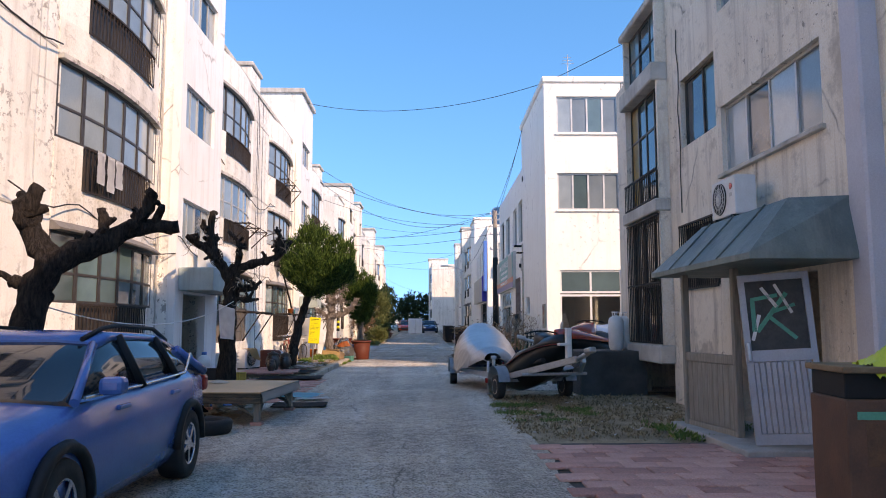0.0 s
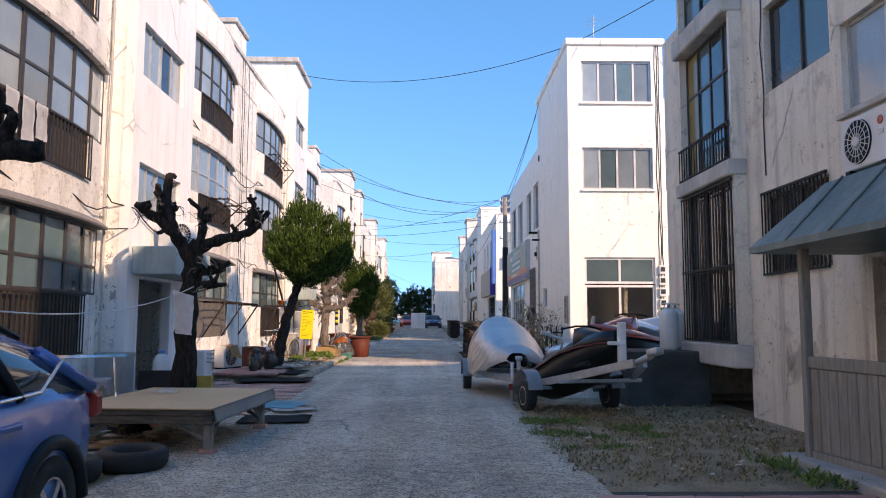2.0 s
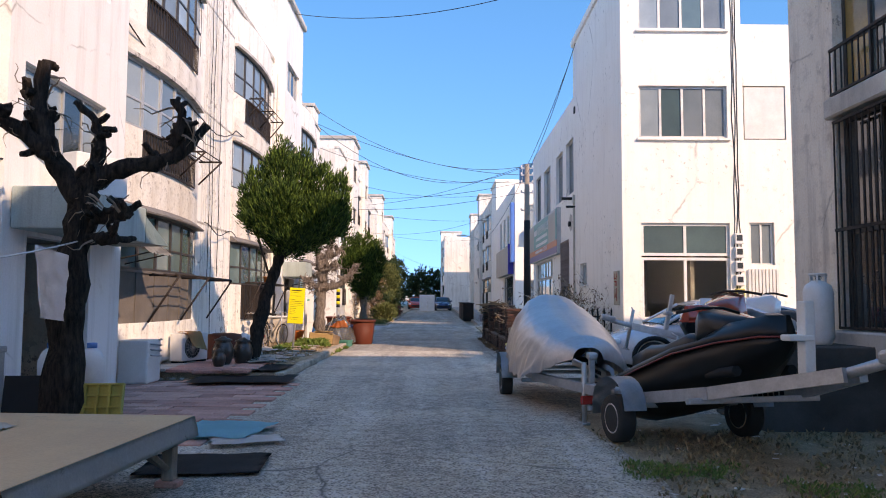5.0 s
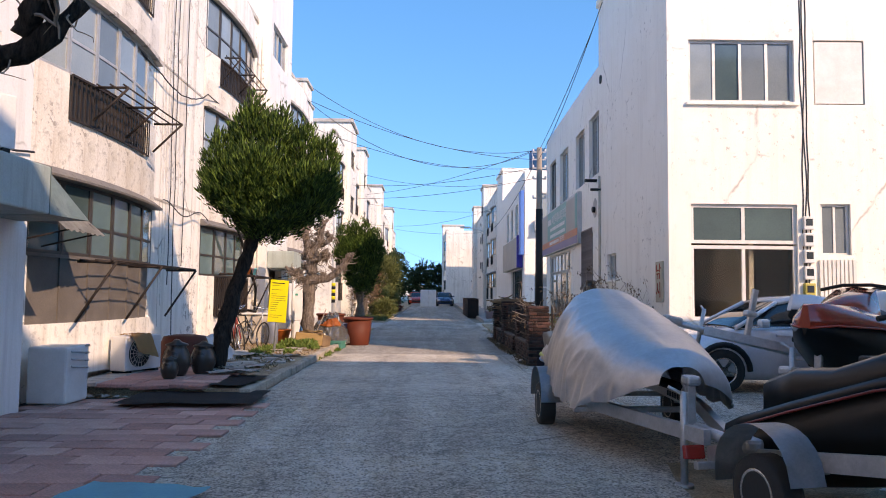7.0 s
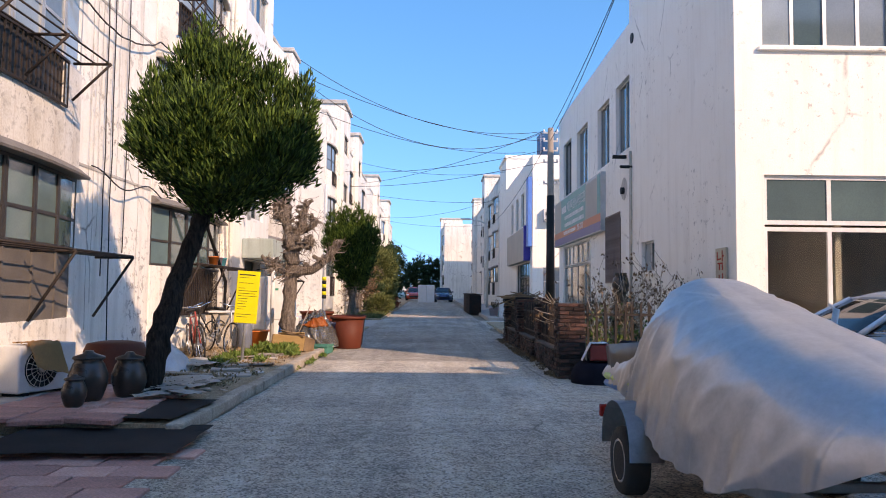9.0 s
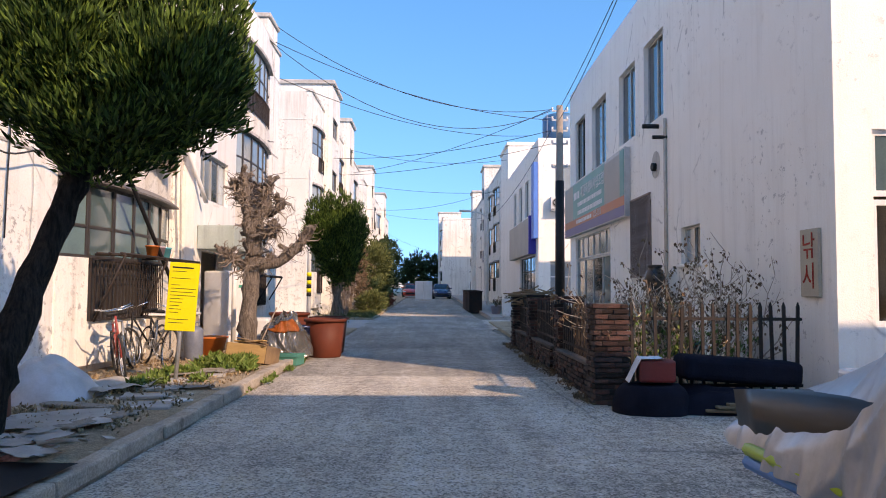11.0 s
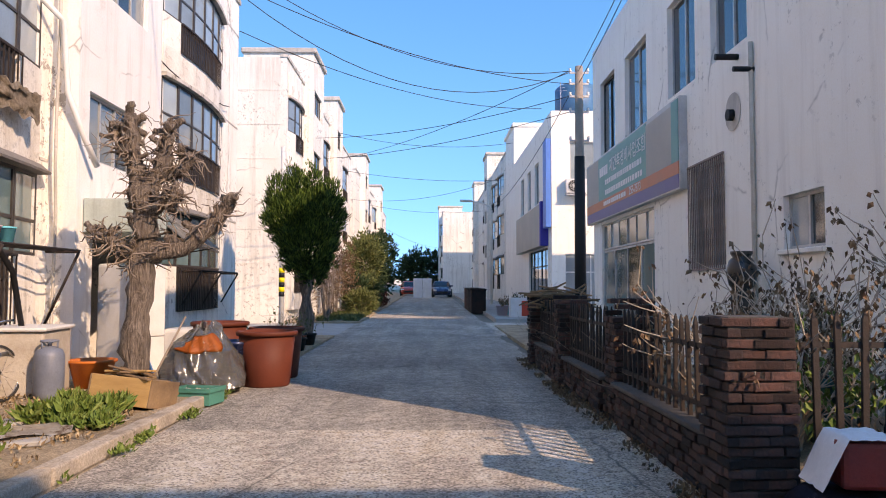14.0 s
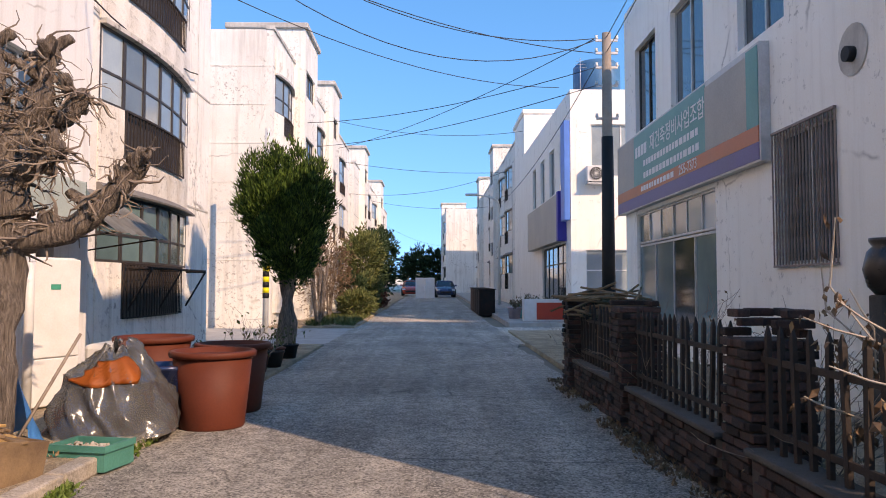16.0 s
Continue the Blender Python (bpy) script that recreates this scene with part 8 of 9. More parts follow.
SLATE = mat("grey_violet_cloth", (0.20, 0.19, 0.23), (0.11, 0.105, 0.13), 6, 0.95, bump=0.5)
OLIVE = mat("faded_brown_cloth", (0.26, 0.20, 0.15), (0.13, 0.10, 0.08), 6, 0.95, bump=0.5)
for x, y, h, r, mt, lb, tilt in ((-4.1, 13.55, 0.26, 0.13, PALEGREEN, "pale green plastic pail in the yard", 0), (-4.55, 12.75, 0.3, 0.15, CARDARK, "dark blue pail among the yard clutter", 12), (-3.75, 13.75, 0.22, 0.12, PLASTICW, "dirty white pail beside the platform", -8), (-5.0, 11.7, 0.34, 0.17, TUBBROWN, "brown plastic pail by the wall", 0), (-4.75, 11.2, 0.28, 0.14, GREYBLUE, "grey-blue pail by the wall", 6), (-5.3, 13.2, 0.4, 0.2, BLACKPL, "black rubber pail by the wall", 0)):
    pail(x, y, h, r, mt, lb, tilt)
for x, y, w, d, h, mt, lb, sd in ((-4.45, 13.4, 0.6, 0.45, 0.34, SLATE, "crumpled grey-violet cloth bundle in the yard", 1.0), (-4.85, 12.7, 0.7, 0.5, 0.42, OLIVE, "faded brown cloth bundle in the yard", 2.0), (-4.0, 13.0, 0.5, 0.4, 0.22, NAVY, "dark cloth heap behind the platform", 3.0), (-5.15, 11.0, 0.6, 0.5, 0.5, SLATE, "grey cloth bundle against the wall", 4.0), (-4.35, 11.5, 0.55, 0.4, 0.25, CARDBOARD, "crushed pale packaging in the yard", 5.0), (-4.9, 14.3, 0.5, 0.5, 0.5, OLIVE, "brown sack by the entrance", 6.0)):
    bundle(x, y, w, d, h, mt, lb, sd)
rnd = random.Random(73)
for k in range(9):
    bm = bmesh.new()
    L = rnd.uniform(0.3, 0.6)
    rbox(bm, -L, L, -0.05, 0.05, 0, 0.025, 0.006, seg=1)
    simple("plank", pose(-4.5 + rnd.uniform(-0.7, 0.7), 12.6 + rnd.uniform(-1.6, 1.4), 0.01 + 0.02 * k, rnd.uniform(-4, 4), rnd.uniform(-5, 5), rnd.uniform(0, 180)), "weathered plank lying in the yard clutter", "plank", bm, ROTWOOD if k % 2 else WOODG, "loose planks")

# pink garden wall stub
bm = bmesh.new()
rbox(bm, -5.75, -4.75, 10.4, 10.6, -0.1, 1.1, 0.02)
simple("garden_wall", pose(0, 0, 0), "low pinkish plastered garden wall", "wall", bm, mat("pink_plaster", (0.46, 0.33, 0.28), (0.36, 0.25, 0.21), 2, 0.9))

# clothes line and towel
bm = bmesh.new()
LA, LB = Vector((-4.0, 7.55, 1.75)), Vector((-3.7, 14.5, 1.95))
tube(bm, [LA.lerp(LB, i / 20) - Vector((0, 0, 4 * 0.34 * (i / 20) * (1 - i / 20))) for i in range(21)], 0.008, 5)
simple("clothes_line", pose(0, 0, 0), "white clothes line tied between two trees", "clothes line", bm, PLASTICW)
bm = bmesh.new()
sheet(bm, lambda u, v: Vector((-0.05 + 0.03 * noise.noise((u * 4, v * 5, 0)) + 0.12 * v * (u - 0.2), -0.17 + 0.34 * u, -0.62 * v * (0.92 + 0.12 * u) + 0.1 * (u - 0.5))), 12, 20)
bmesh.ops.solidify(bm, geom=bm.faces[:], thickness=0.006)
simple("towel", pose(-3.70, 14.12, 1.84, 0, 0, 78), "white towel hanging from the clothes line", "towel", bm, CLOTH)

# ---- entrance hoods on the left block ----
def hood(y0, y1, x0, x1, z0, z1, label):
    h = thing("entrance_hood", pose(0, 0, 0), label, "canopy")
    bm = bmesh.new()
    rbox(bm, x0, x1, y0, y1, z0, z1, 0.02)
    part("slab", bm, PALEGREEN, h)
    bm = bmesh.new()
    ring_loft(bm, [[Vector(p) for p in ((x0, y1 + 0.003, z0), (x1, y1 + 0.003, z0), (x1, y1 + 0.003, z1), (x0, y1 + 0.003, z1))], [Vector(p) for p in ((x0, y1 + 0.8, z0), (x1 + 0.1, y1 + 0.7, z0), (x1 - 0.2, y1 + 0.35, z1), (x0, y1 + 0.35, z1))]], smooth=False)
    part("sloping_end", bm, GREENM, h)
    return h


hood(16.35, 18.5, -5.39, -4.62, 2.25, 2.76, "pale green concrete hood above the entrance")
ac_unit(pose(-4.95, 17.55, 2.765, 0, 0, 62), "white outdoor unit standing on the entrance hood", False)
hood(32.3, 33.55, -5.39, -4.62, 2.22, 2.72, "pale green concrete hood above the far entrance")


def sheet_awning(y0, y1, xw, xo, zw, zo, label, material):
    a = thing("sheet_awning", pose(0, 0, 0), label, "awning")
    bm = bmesh.new()
    sheet(bm, lambda u, v: Vector((xw + (xo - xw) * v, y0 + (y1 - y0) * u + 0.06 * v * (1 if u > 0.5 else -1), zw + (zo - zw) * v ** 1.2 + 0.01 * math.sin(u * 40))), 40, 5)
    bmesh.ops.solidify(bm, geom=bm.faces[:], thickness=0.015)
    part("sheet", bm, material, a)
    for y in (y0 + 0.1, y1 - 0.1):
        bm = bmesh.new()
        tube(bm, [(xw, y, zo - 0.15), (xo - 0.05, y, zo + 0.02)], 0.012, 5)
        part("strut", bm, IRON, a)
    return a


GREYSHEET = mat("flaking_grey_sheet", (0.40, 0.38, 0.34), (0.22, 0.21, 0.19), 2.5, 0.75, bump=0.3, spot=((0.12, 0.1, 0.09), 3, 0.6))
sheet_awning(19.62, 20.55, -5.72, -4.95, 2.75, 2.18, "flaking grey sheet awning beside the entrance", GREYSHEET)
sheet_awning(33.65, 35.3, -5.35, -4.25, 2.85, 2.12, "dented grey sheet awning by the far entrance", GREYSHEET)

# metal bracket racks on the bays
def rack(y0, y1, x0, x1, z, label, drop=0.85):
    r = thing("steel_rack", pose(0, 0, 0), label, "rack")
    for y in (y0, (y0 + y1) / 2, y1):
        bm = bmesh.new()
        tube(bm, [(x0, y, z), (x1, y, z)], 0.02, 4)
        tube(bm, [(x1, y, z), (x0, y, z - drop)], 0.02, 4)
        part("bracket", bm, IRON, r)
    for k in range(3):
        bm = bmesh.new()
        x = x0 + (x1 - x0) * (k + 0.4) / 2.6
        tube(bm, [(x, y0 - 0.1, z + 0.02), (x, y1 + 0.1, z + 0.02)], 0.015, 4)
        part("bar", bm, IRON, r)
    return r


rack(21.0, 24.45, -5.5, -4.95, 1.86, "rusty black steel bracket rack below a bay window")
rack(28.0, 31.6, -5.55, -5.1, 1.9, "rusty steel rack below the far bay window", 1.0)
rack(37.0, 39.9, -5.5, -5.1, 1.75, "rusty brown rack below the end bay window", 0.7)
rack(21.3, 23.6, -5.5, -5.0, 4.42, "dark iron flower rack on an upper bay", 0.5)
rack(27.8, 30.5, -5.5, -5.1, 7.0, "dark iron rack on an upper bay", 0.5)
for k, (y, mt) in enumerate(((29.6, ORANGE), (29.9, mat("pink_plastic", (0.6, 0.42, 0.48), (0.5, 0.36, 0.4), 3, 0.5)), (30.2, TEAL))):
    bm = bmesh.new()
    lathe(bm, [(0.08, 0), (0.11, 0.17), (0.12, 0.17), (0.12, 0.19), (0.09, 0.19), (0.07, 0.02)], 16)
    simple("flower_pot", pose(-5.3, y, 1.935), "small plastic flower pot on the rack", "pot", bm, mt, "rack pots")
# laundry on the first bay
for k, (y, h) in enumerate(((12.35, 0.55), (12.75, 0.62), (13.1, 0.5))):
    bm = bmesh.new()
    sheet(bm, lambda u, v, h=h, k=k: Vector((0.02 * noise.noise((u * 5, v * 4, k)) + 0.02, 0.3 * u, -h * v)), 8, 10)
    bmesh.ops.solidify(bm, geom=bm.faces[:], thickness=0.006)
    simple("laundry", pose(-5.5, y, 4.42), "white laundry hanging from the balcony rail", "laundry", bm, CLOTH, "hung laundry")
bm = bmesh.new()
sheet(bm, lambda u, v: Vector((0.05 + 0.05 * noise.noise((u * 9, v * 4, 3)), 3.0 * u, -0.6 * v * (0.6 + 0.5 * noise.noise((u * 7, 1, 0))) + 0.1 * noise.noise((u * 20, v * 5, 0)))), 60, 10)
bmesh.ops.solidify(bm, geom=bm.faces[:], thickness=0.05)
simple("dry_creeper", pose(-5.52, 28.2, 3.95), "mat of dry pale creeper hanging from the balcony", "creeper", bm, mat("dry_creeper_tan", (0.48, 0.38, 0.28), (0.26, 0.2, 0.15), 18, 0.95, bump=1.0, bscale=25))
# pipes and cables on the facade
for y, x, z0, z1 in ((15.95, -5.72, 0.2, 9.4), (19.9, -5.72, 0.3, 9.4), (25.2, -5.75, 1.6, 9.4), (25.45, -5.75, 0.6, 9.4), (31.95, -5.62, 0.2, 9.0), (26.0, -5.75, 2.0, 9.4)):
    bm = bmesh.new()
    tube(bm, [(x + 0.02 * noise.noise((z, y, 0)), y + 0.06 * noise.noise((z * 0.7, y, 3)), z) for z in [z0 + (z1 - z0) * i / 12 for i in range(13)]], 0.022 if y in (15.95, 31.95) else 0.01, 6)
    simple("facade_pipe", pose(0, 0, 0), "thin grey pipe running up the stucco", "pipe", bm, CABLE if y not in (15.95, 31.95) else TRIM, "facade pipes")
bm = bmesh.new()
tube(bm, [(-5.7, 31.6, 5.4), (-5.55, 31.9, 5.2), (-5.5, 31.98, 4.2), (-5.3, 32.05, 3.6), (-5.25, 32.4, 3.2)], 0.045, 8)
simple("white_hose", pose(0, 0, 0), "thick white hose bending down the wall", "hose", bm, PLASTICW)
for ya, yb, z in ((15.9, 20.2, 2.95), (24.5, 27.3, 3.1), (10.0, 15.8, 3.35)):
    bm = bmesh.new()
    tube(bm, [(-5.42 if 16 < y < 19.6 else -5.62, y, z - 0.1 * math.sin(3 * y)) for y in [ya + (yb - ya) * i / 14 for i in range(15)]], 0.012, 5)
    simple("facade_cable", pose(0, 0, 0), "sagging dark cable along the facade", "cable", bm, CABLE, "facade cables")
rnd = random.Random(19)
for y, z0, z1 in ((24.75, 0.8, 9.3), (24.9, 1.2, 9.3), (25.05, 2.2, 9.3), (25.7, 3.0, 9.3), (26.6, 0.9, 9.3), (15.98, 2.0, 9.3), (16.08, 3.3, 9.3), (20.05, 2.9, 9.3), (10.9, 3.2, 9.3), (11.1, 5.0, 9.3), (9.2, 0.6, 9.3), (35.7, 0.6, 9.3), (35.95, 3.0, 9.3), (41.3, 3.0, 9.3)):
    bm = bmesh.new()
    tube(bm, [(-5.77, y + 0.05 * noise.noise((z * 0.9, y * 3, 5)), z) for z in [z0 + (z1 - z0) * i / 14 for i in range(15)]], 0.005, 4)
    simple("facade_cable", pose(0, 0, 0), "thin grey cable hanging down the stucco", "cable", bm, TRIM, "facade cables")
for ya, yb, za, zb, sag in ((19.6, 24.4, 6.35, 5.55, 0.12), (24.4, 27.2, 5.55, 5.95, 0.25), (8.5, 11.4, 6.1, 5.9, 0.2), (27.2, 32.0, 5.95, 6.4, 0.1), (4.0, 8.4, 3.5, 3.45, 0.15), (35.4, 41.0, 5.95, 6.2, 0.2), (15.9, 19.9, 3.6, 3.2, 0.35)):
    bm = bmesh.new()
    tube(bm, [(-5.36 if 16.1 < y < 19.6 else -5.68, y, za + (zb - za) * (y - ya) / (yb - ya) - 4 * sag * ((y - ya) / (yb - ya)) * (1 - (y - ya) / (yb - ya)) + 0.03 * noise.noise((y * 3, 2, 0))) for y in [ya + (yb - ya) * i / 20 for i in range(21)]], 0.014, 5)
    simple("facade_cable", pose(0, 0, 0), "sagging dark cable along the facade", "cable", bm, CABLE, "facade cables")
bm = bmesh.new()
tube(bm, [(-5.4, 30.9, 0.6), (-5.2, 30.2, 1.6), (-5.35, 28.6, 3.2), (-5.4, 27.9, 3.9)], 0.035, 7)
simple("leaning_pole", pose(0, 0, 0), "dark pole leaning against the bay", "pole", bm, BLACKPL)
# chimneys on the roofs
for y in (25.2, 41.4, 9.3):
    ch = thing("chimney", pose(-6.3, y, 9.0), "weathered concrete chimney on the flat roof", "chimney")
    bm = bmesh.new()
    rbox(bm, -0.45, 0.45, -0.7, 0.7, -0.1, 1.25, 0.03)
    part("stack", bm, STUCCO_L, ch)
    bm = bmesh.new()
    rbox(bm, -0.52, 0.52, -0.77, 0.77, 1.252, 1.4, 0.03)
    part("cap", bm, TRIM, ch)

# ---- things on the verge ----
ac_unit(pose(-5.25, 22.55, 0.18, 0, 0, 70), "old white outdoor unit standing on the slabs", False)
bm = bmesh.new()
sheet(bm, lambda u, v: Vector((-0.22 + 0.44 * u, -0.24 + 0.4 * v, 0.0 - 0.34 * max(0, 0.4 - v) / 0.4 * (0.8 + 0.3 * u) + 0.02 * noise.noise((u * 7, v * 7, 0)))), 14, 14)
bmesh.ops.solidify(bm, geom=bm.faces[:], thickness=0.008)
simple("orange_cloth", pose(-5.18, 22.4, 0.79, 0, 0, 70), "tan-orange cloth draped over the outdoor unit", "cloth", bm, TAN)
rt = thing("red_tub", pose(-4.95, 23.95, 0.12), "large upturned red-brown plastic tub", "tub")
bm = bmesh.new()
lathe(bm, [(0.44, 0), (0.45, 0.03), (0.42, 0.05), (0.4, 0.45), (0.36, 0.55), (0.2, 0.58)], 28)
part("body", bm, TUBBROWN, rt)


def onggi(m, s, label):
    j = thing("onggi_jar", m @ Matrix.Scale(s, 4), label, "jar", "glazed jars")
    bm = bmesh.new()
    lathe(bm, [(0.15, 0), (0.19, 0.06), (0.25, 0.24), (0.25, 0.36), (0.2, 0.5), (0.17, 0.54), (0.19, 0.57)], 24)
    part("body", bm, GLAZE, j)
    bm = bmesh.new()
    lathe(bm, [(0.21, 0.572), (0.2, 0.6), (0.08, 0.64), (0.05, 0.68)], 20)
    part("lid", bm, GLAZE, j)


onggi(pose(-4.42, 22.0, 0.17), 0.82, "dark brown glazed storage jar with a lid")
onggi(pose(-4.15, 22.45, 0.15), 0.78, "dark brown glazed storage jar with a lid")
onggi(pose(-4.38, 21.6, 0.17), 0.5, "small dark brown glazed jar with a lid")
bm = bmesh.new()
rbox(bm, -0.25, 0.25, -0.3, 0.3, 0, 0.72, 0.03)
simple("white_cabinet", pose(-5.35, 20.3, 0.02), "white box with a hose beside the wall", "cabinet", bm, PLASTICW)
bm = bmesh.new()
tube(bm, [(-5.1 + 0.1 * math.cos(k * 0.8), 20.3 + 0.2 * math.sin(k * 0.8), 0.75 - 0.012 * k) for k in range(26)], 0.014, 5)
simple("garden_hose", pose(0, 0, 0.0), "coiled grey hose on the white box", "hose", bm, GALV)
bm = bmesh.new()
sheet(bm, lambda u, v: Vector((-0.5 + u, -0.6 + 1.2 * v, 0.02 + 0.5 * math.sin(math.pi * u) ** 0.7 * math.sin(math.pi * v) ** 0.7 + 0.09 * noise.noise((u * 6, v * 6, 8)))), 24, 24)
simple("covered_heap", pose(-5.0, 25.6, 0.1), "heap under a crumpled white plastic cover", "heap", bm, mat("dirty_white_sheet", (0.62, 0.61, 0.62), (0.45, 0.43, 0.42), 3, 0.5, bump=0.3))
floor_sheet("plastic_sheet", pose(-4.1, 24.0, 0.13, 0, 0, 25), 1.0, 0.9, "grey-white plastic sheet spread on the verge", "sheet", PAPERW, 0.035, 0.004, 9.0)
floor_sheet("plastic_sheet", pose(-4.6, 26.3, 0.13, 0, 0, -15), 0.9, 1.3, "crumpled white plastic sheet on the verge", "sheet", PAPERW, 0.06, 0.004, 11.0)
floor_sheet("plastic_sheet", pose(-4.0, 27.9, 0.13, 0, 0, 35), 1.1, 0.5, "dirty pale sheet lying among the weeds", "sheet", CARDBOARD, 0.04, 0.004, 12.0)
floor_sheet("flat_board", pose(-3.75, 26.6, 0.13, 0, 0, 12), 0.8, 0.5, "flat grey board lying on the verge", "board", CONC, 0.01, 0.01, 13.0)


def bicycle(m, label, material):
    b = thing("bicycle", m, label, "bicycle", "parked bicycles")
    for y in (-0.52, 0.52):
        bm = bmesh.new()
        tube(bm, [(0, y + 0.31 * math.cos(k * math.tau / 28), 0.33 + 0.31 * math.sin(k * math.tau / 28)) for k in range(29)], 0.018, 6, caps=False)
        w = part("wheel", bm, RUBBER, b)
        bm = bmesh.new()
        tube(bm, [(0, y + 0.29 * math.cos(k * math.tau / 28), 0.33 + 0.29 * math.sin(k * math.tau / 28)) for k in range(29)], 0.009, 5, caps=False)
        for k in range(14):
            a = k * math.tau / 14
            tube(bm, [(0.02 * (-1) ** k, y, 0.33), (0, y + 0.29 * math.cos(a), 0.33 + 0.29 * math.sin(a))], 0.002, 3)
        part("rim", bm, CHROME, w)
    A, B, C, D, E2 = (0, -0.35, 0.82), (0, 0.2, 0.78), (0, 0.08, 0.3), (0, 0.52, 0.33), (0, -0.52, 0.33)
    bm = bmesh.new()
    for p, q in ((A, B), (A, C), (B, C), (C, D), (B, D)):
        tube(bm, [p, q], 0.016, 7)
    part("frame", bm, material, b)
    bm = bmesh.new()
    tube(bm, [(0, -0.33, 0.9), A, E2], 0.016, 7)
    part("fork", bm, material, b)
    bm = bmesh.new()
    tube(bm, [(-0.25, -0.28, 1.02), (-0.1, -0.36, 0.98), (0.1, -0.36, 0.98), (0.25, -0.28, 1.02)], 0.012, 6)
    part("handlebar", bm, CHROME, b)
    bm = bmesh.new()
    rbox(bm, -0.08, 0.08, 0.1, 0.36, 0.88, 0.94, 0.025)
    part("saddle", bm, BLACKPL, b)
    bm = bmesh.new()
    lathe(bm, [(0.09, -0.005), (0.09, 0.005)], 18, pose(0.03, 0.08, 0.3, 0, 90))
    tube(bm, [(0.05, 0.08, 0.3), (0.05, 0.1, 0.14), (0.12, 0.1, 0.14)], 0.01, 5)
    tube(bm, [(-0.05, 0.08, 0.3), (-0.05, 0.06, 0.46), (-0.12, 0.06, 0.46)], 0.01, 5)
    part("crank", bm, GALV, b)
    return b


bicycle(pose(-5.0, 27.7, 0.12, 0, -8, 28), "old road bicycle with red frame leaning at the bay", mat("faded_red_paint", (0.4, 0.06, 0.05), (0.3, 0.05, 0.04), 4, 0.45))
bicycle(pose(-5.15, 28.3, 0.12, 0, -10, 12), "old silver bicycle leaning at the bay", GALV)
bicycle(pose(-5.0, 29.0, 0.12, 0, 8, 40), "old grey bicycle among the parked ones", GALV)
bicycle(pose(-5.25, 29.5, 0.12, 0, -9, -10), "dusty dark bicycle among the parked ones", BLACKPL)
# yellow notice board
sb = thing("notice_sign", pose(-4.05, 27.2, 0.1, 0, 3.5, 8), "yellow notice board with small print on a steel post", "sign")
bm = bmesh.new()
tube(bm, [(0, 0, -0.1), (0, 0, 1.65)], 0.028, 10)
part("post", bm, GALV, sb)
bm = bmesh.new()
rbox(bm, -0.2, 0.2, -0.045, -0.03, 0.72, 1.66, 0.005, seg=1)
board = part("board", bm, YELLOW, sb)
rnd = random.Random(71)
for k in range(17):
    if k in (2, 4, 14):
        continue
    w = rnd.uniform(0.12, 0.33) if k else 0.28
    bm = bmesh.new()
    box(bm, -0.16, -0.16 + w, -0.048, -0.0455, 1.58 - 0.047 * k, 1.587 - 0.047 * k + (0.014 if k == 0 else 0))
    part("text_bar", bm, BLACKPL, board)
gas_bottle(pose(-4.75, 30.2, 0.12), "grey-blue gas bottle on the verge", GREYBLUE, 0.66, 0.165)
cb = thing("gas_cabinet", pose(-5.3, 30.6, 0.12, 0, 0, 6), "pale plastic gas cabinet by the wall", "cabinet")
bm = bmesh.new()
rbox(bm, -0.4, 0.4, -0.35, 0.5, 0, 0.78, 0.03)
part("body", bm, CARDBOARD, cb)
bm = bmesh.new()
rbox(bm, -0.44, 0.44, -0.4, 0.55, 0.782, 0.83, 0.02)
part("lid", bm, PLASTICW, cb)
bm = bmesh.new()
lathe(bm, [(0.2, 0), (0.28, 0.32), (0.31, 0.33), (0.31, 0.36), (0.27, 0.36), (0.19, 0.03)], 24)
simple("orange_tub", pose(-4.75, 31.3, 0.12), "orange-red plastic tub on the verge", "tub", bm, ORANGE)
# broken wooden drawer
db = thing("broken_drawer", pose(-3.62, 29.75, 0.13, -10, 4, -14), "broken plywood drawer full of split wood", "drawer")
for nm, a in (("front_board", (-0.36, 0.36, -0.26, -0.235, 0, 0.3)), ("back_board", (-0.36, 0.36, 0.235, 0.26, 0, 0.3)), ("side_board", (-0.385, -0.362, -0.26, 0.26, 0, 0.3)), ("side_board", (0.362, 0.385, -0.26, 0.26, 0, 0.3)), ("bottom_board", (-0.36, 0.36, -0.233, 0.233, 0, 0.015))):
    bm = bmesh.new()
    rbox(bm, *a, 0.004, seg=1)
    part(nm, bm, PINE if "front" in nm else SPLINTER, db)
rnd = random.Random(77)
for k in range(20):
    bm = bmesh.new()
    L = rnd.uniform(0.18, 0.36)
    rbox(bm, -L, L, -0.03, 0.03, -0.012, 0.012, 0.006, seg=1)
    simple("wood_scrap", db.matrix_basis @ pose(rnd.uniform(-0.08, 0.08), rnd.uniform(-0.18, 0.18), 0.24 + 0.007 * k, rnd.uniform(-10, 10), rnd.uniform(-9, 9), rnd.uniform(-25, 25)), "split scrap of brown wood in the drawer", "wood scrap", bm, SPLINTER if k % 3 else PINE, "wood scraps")
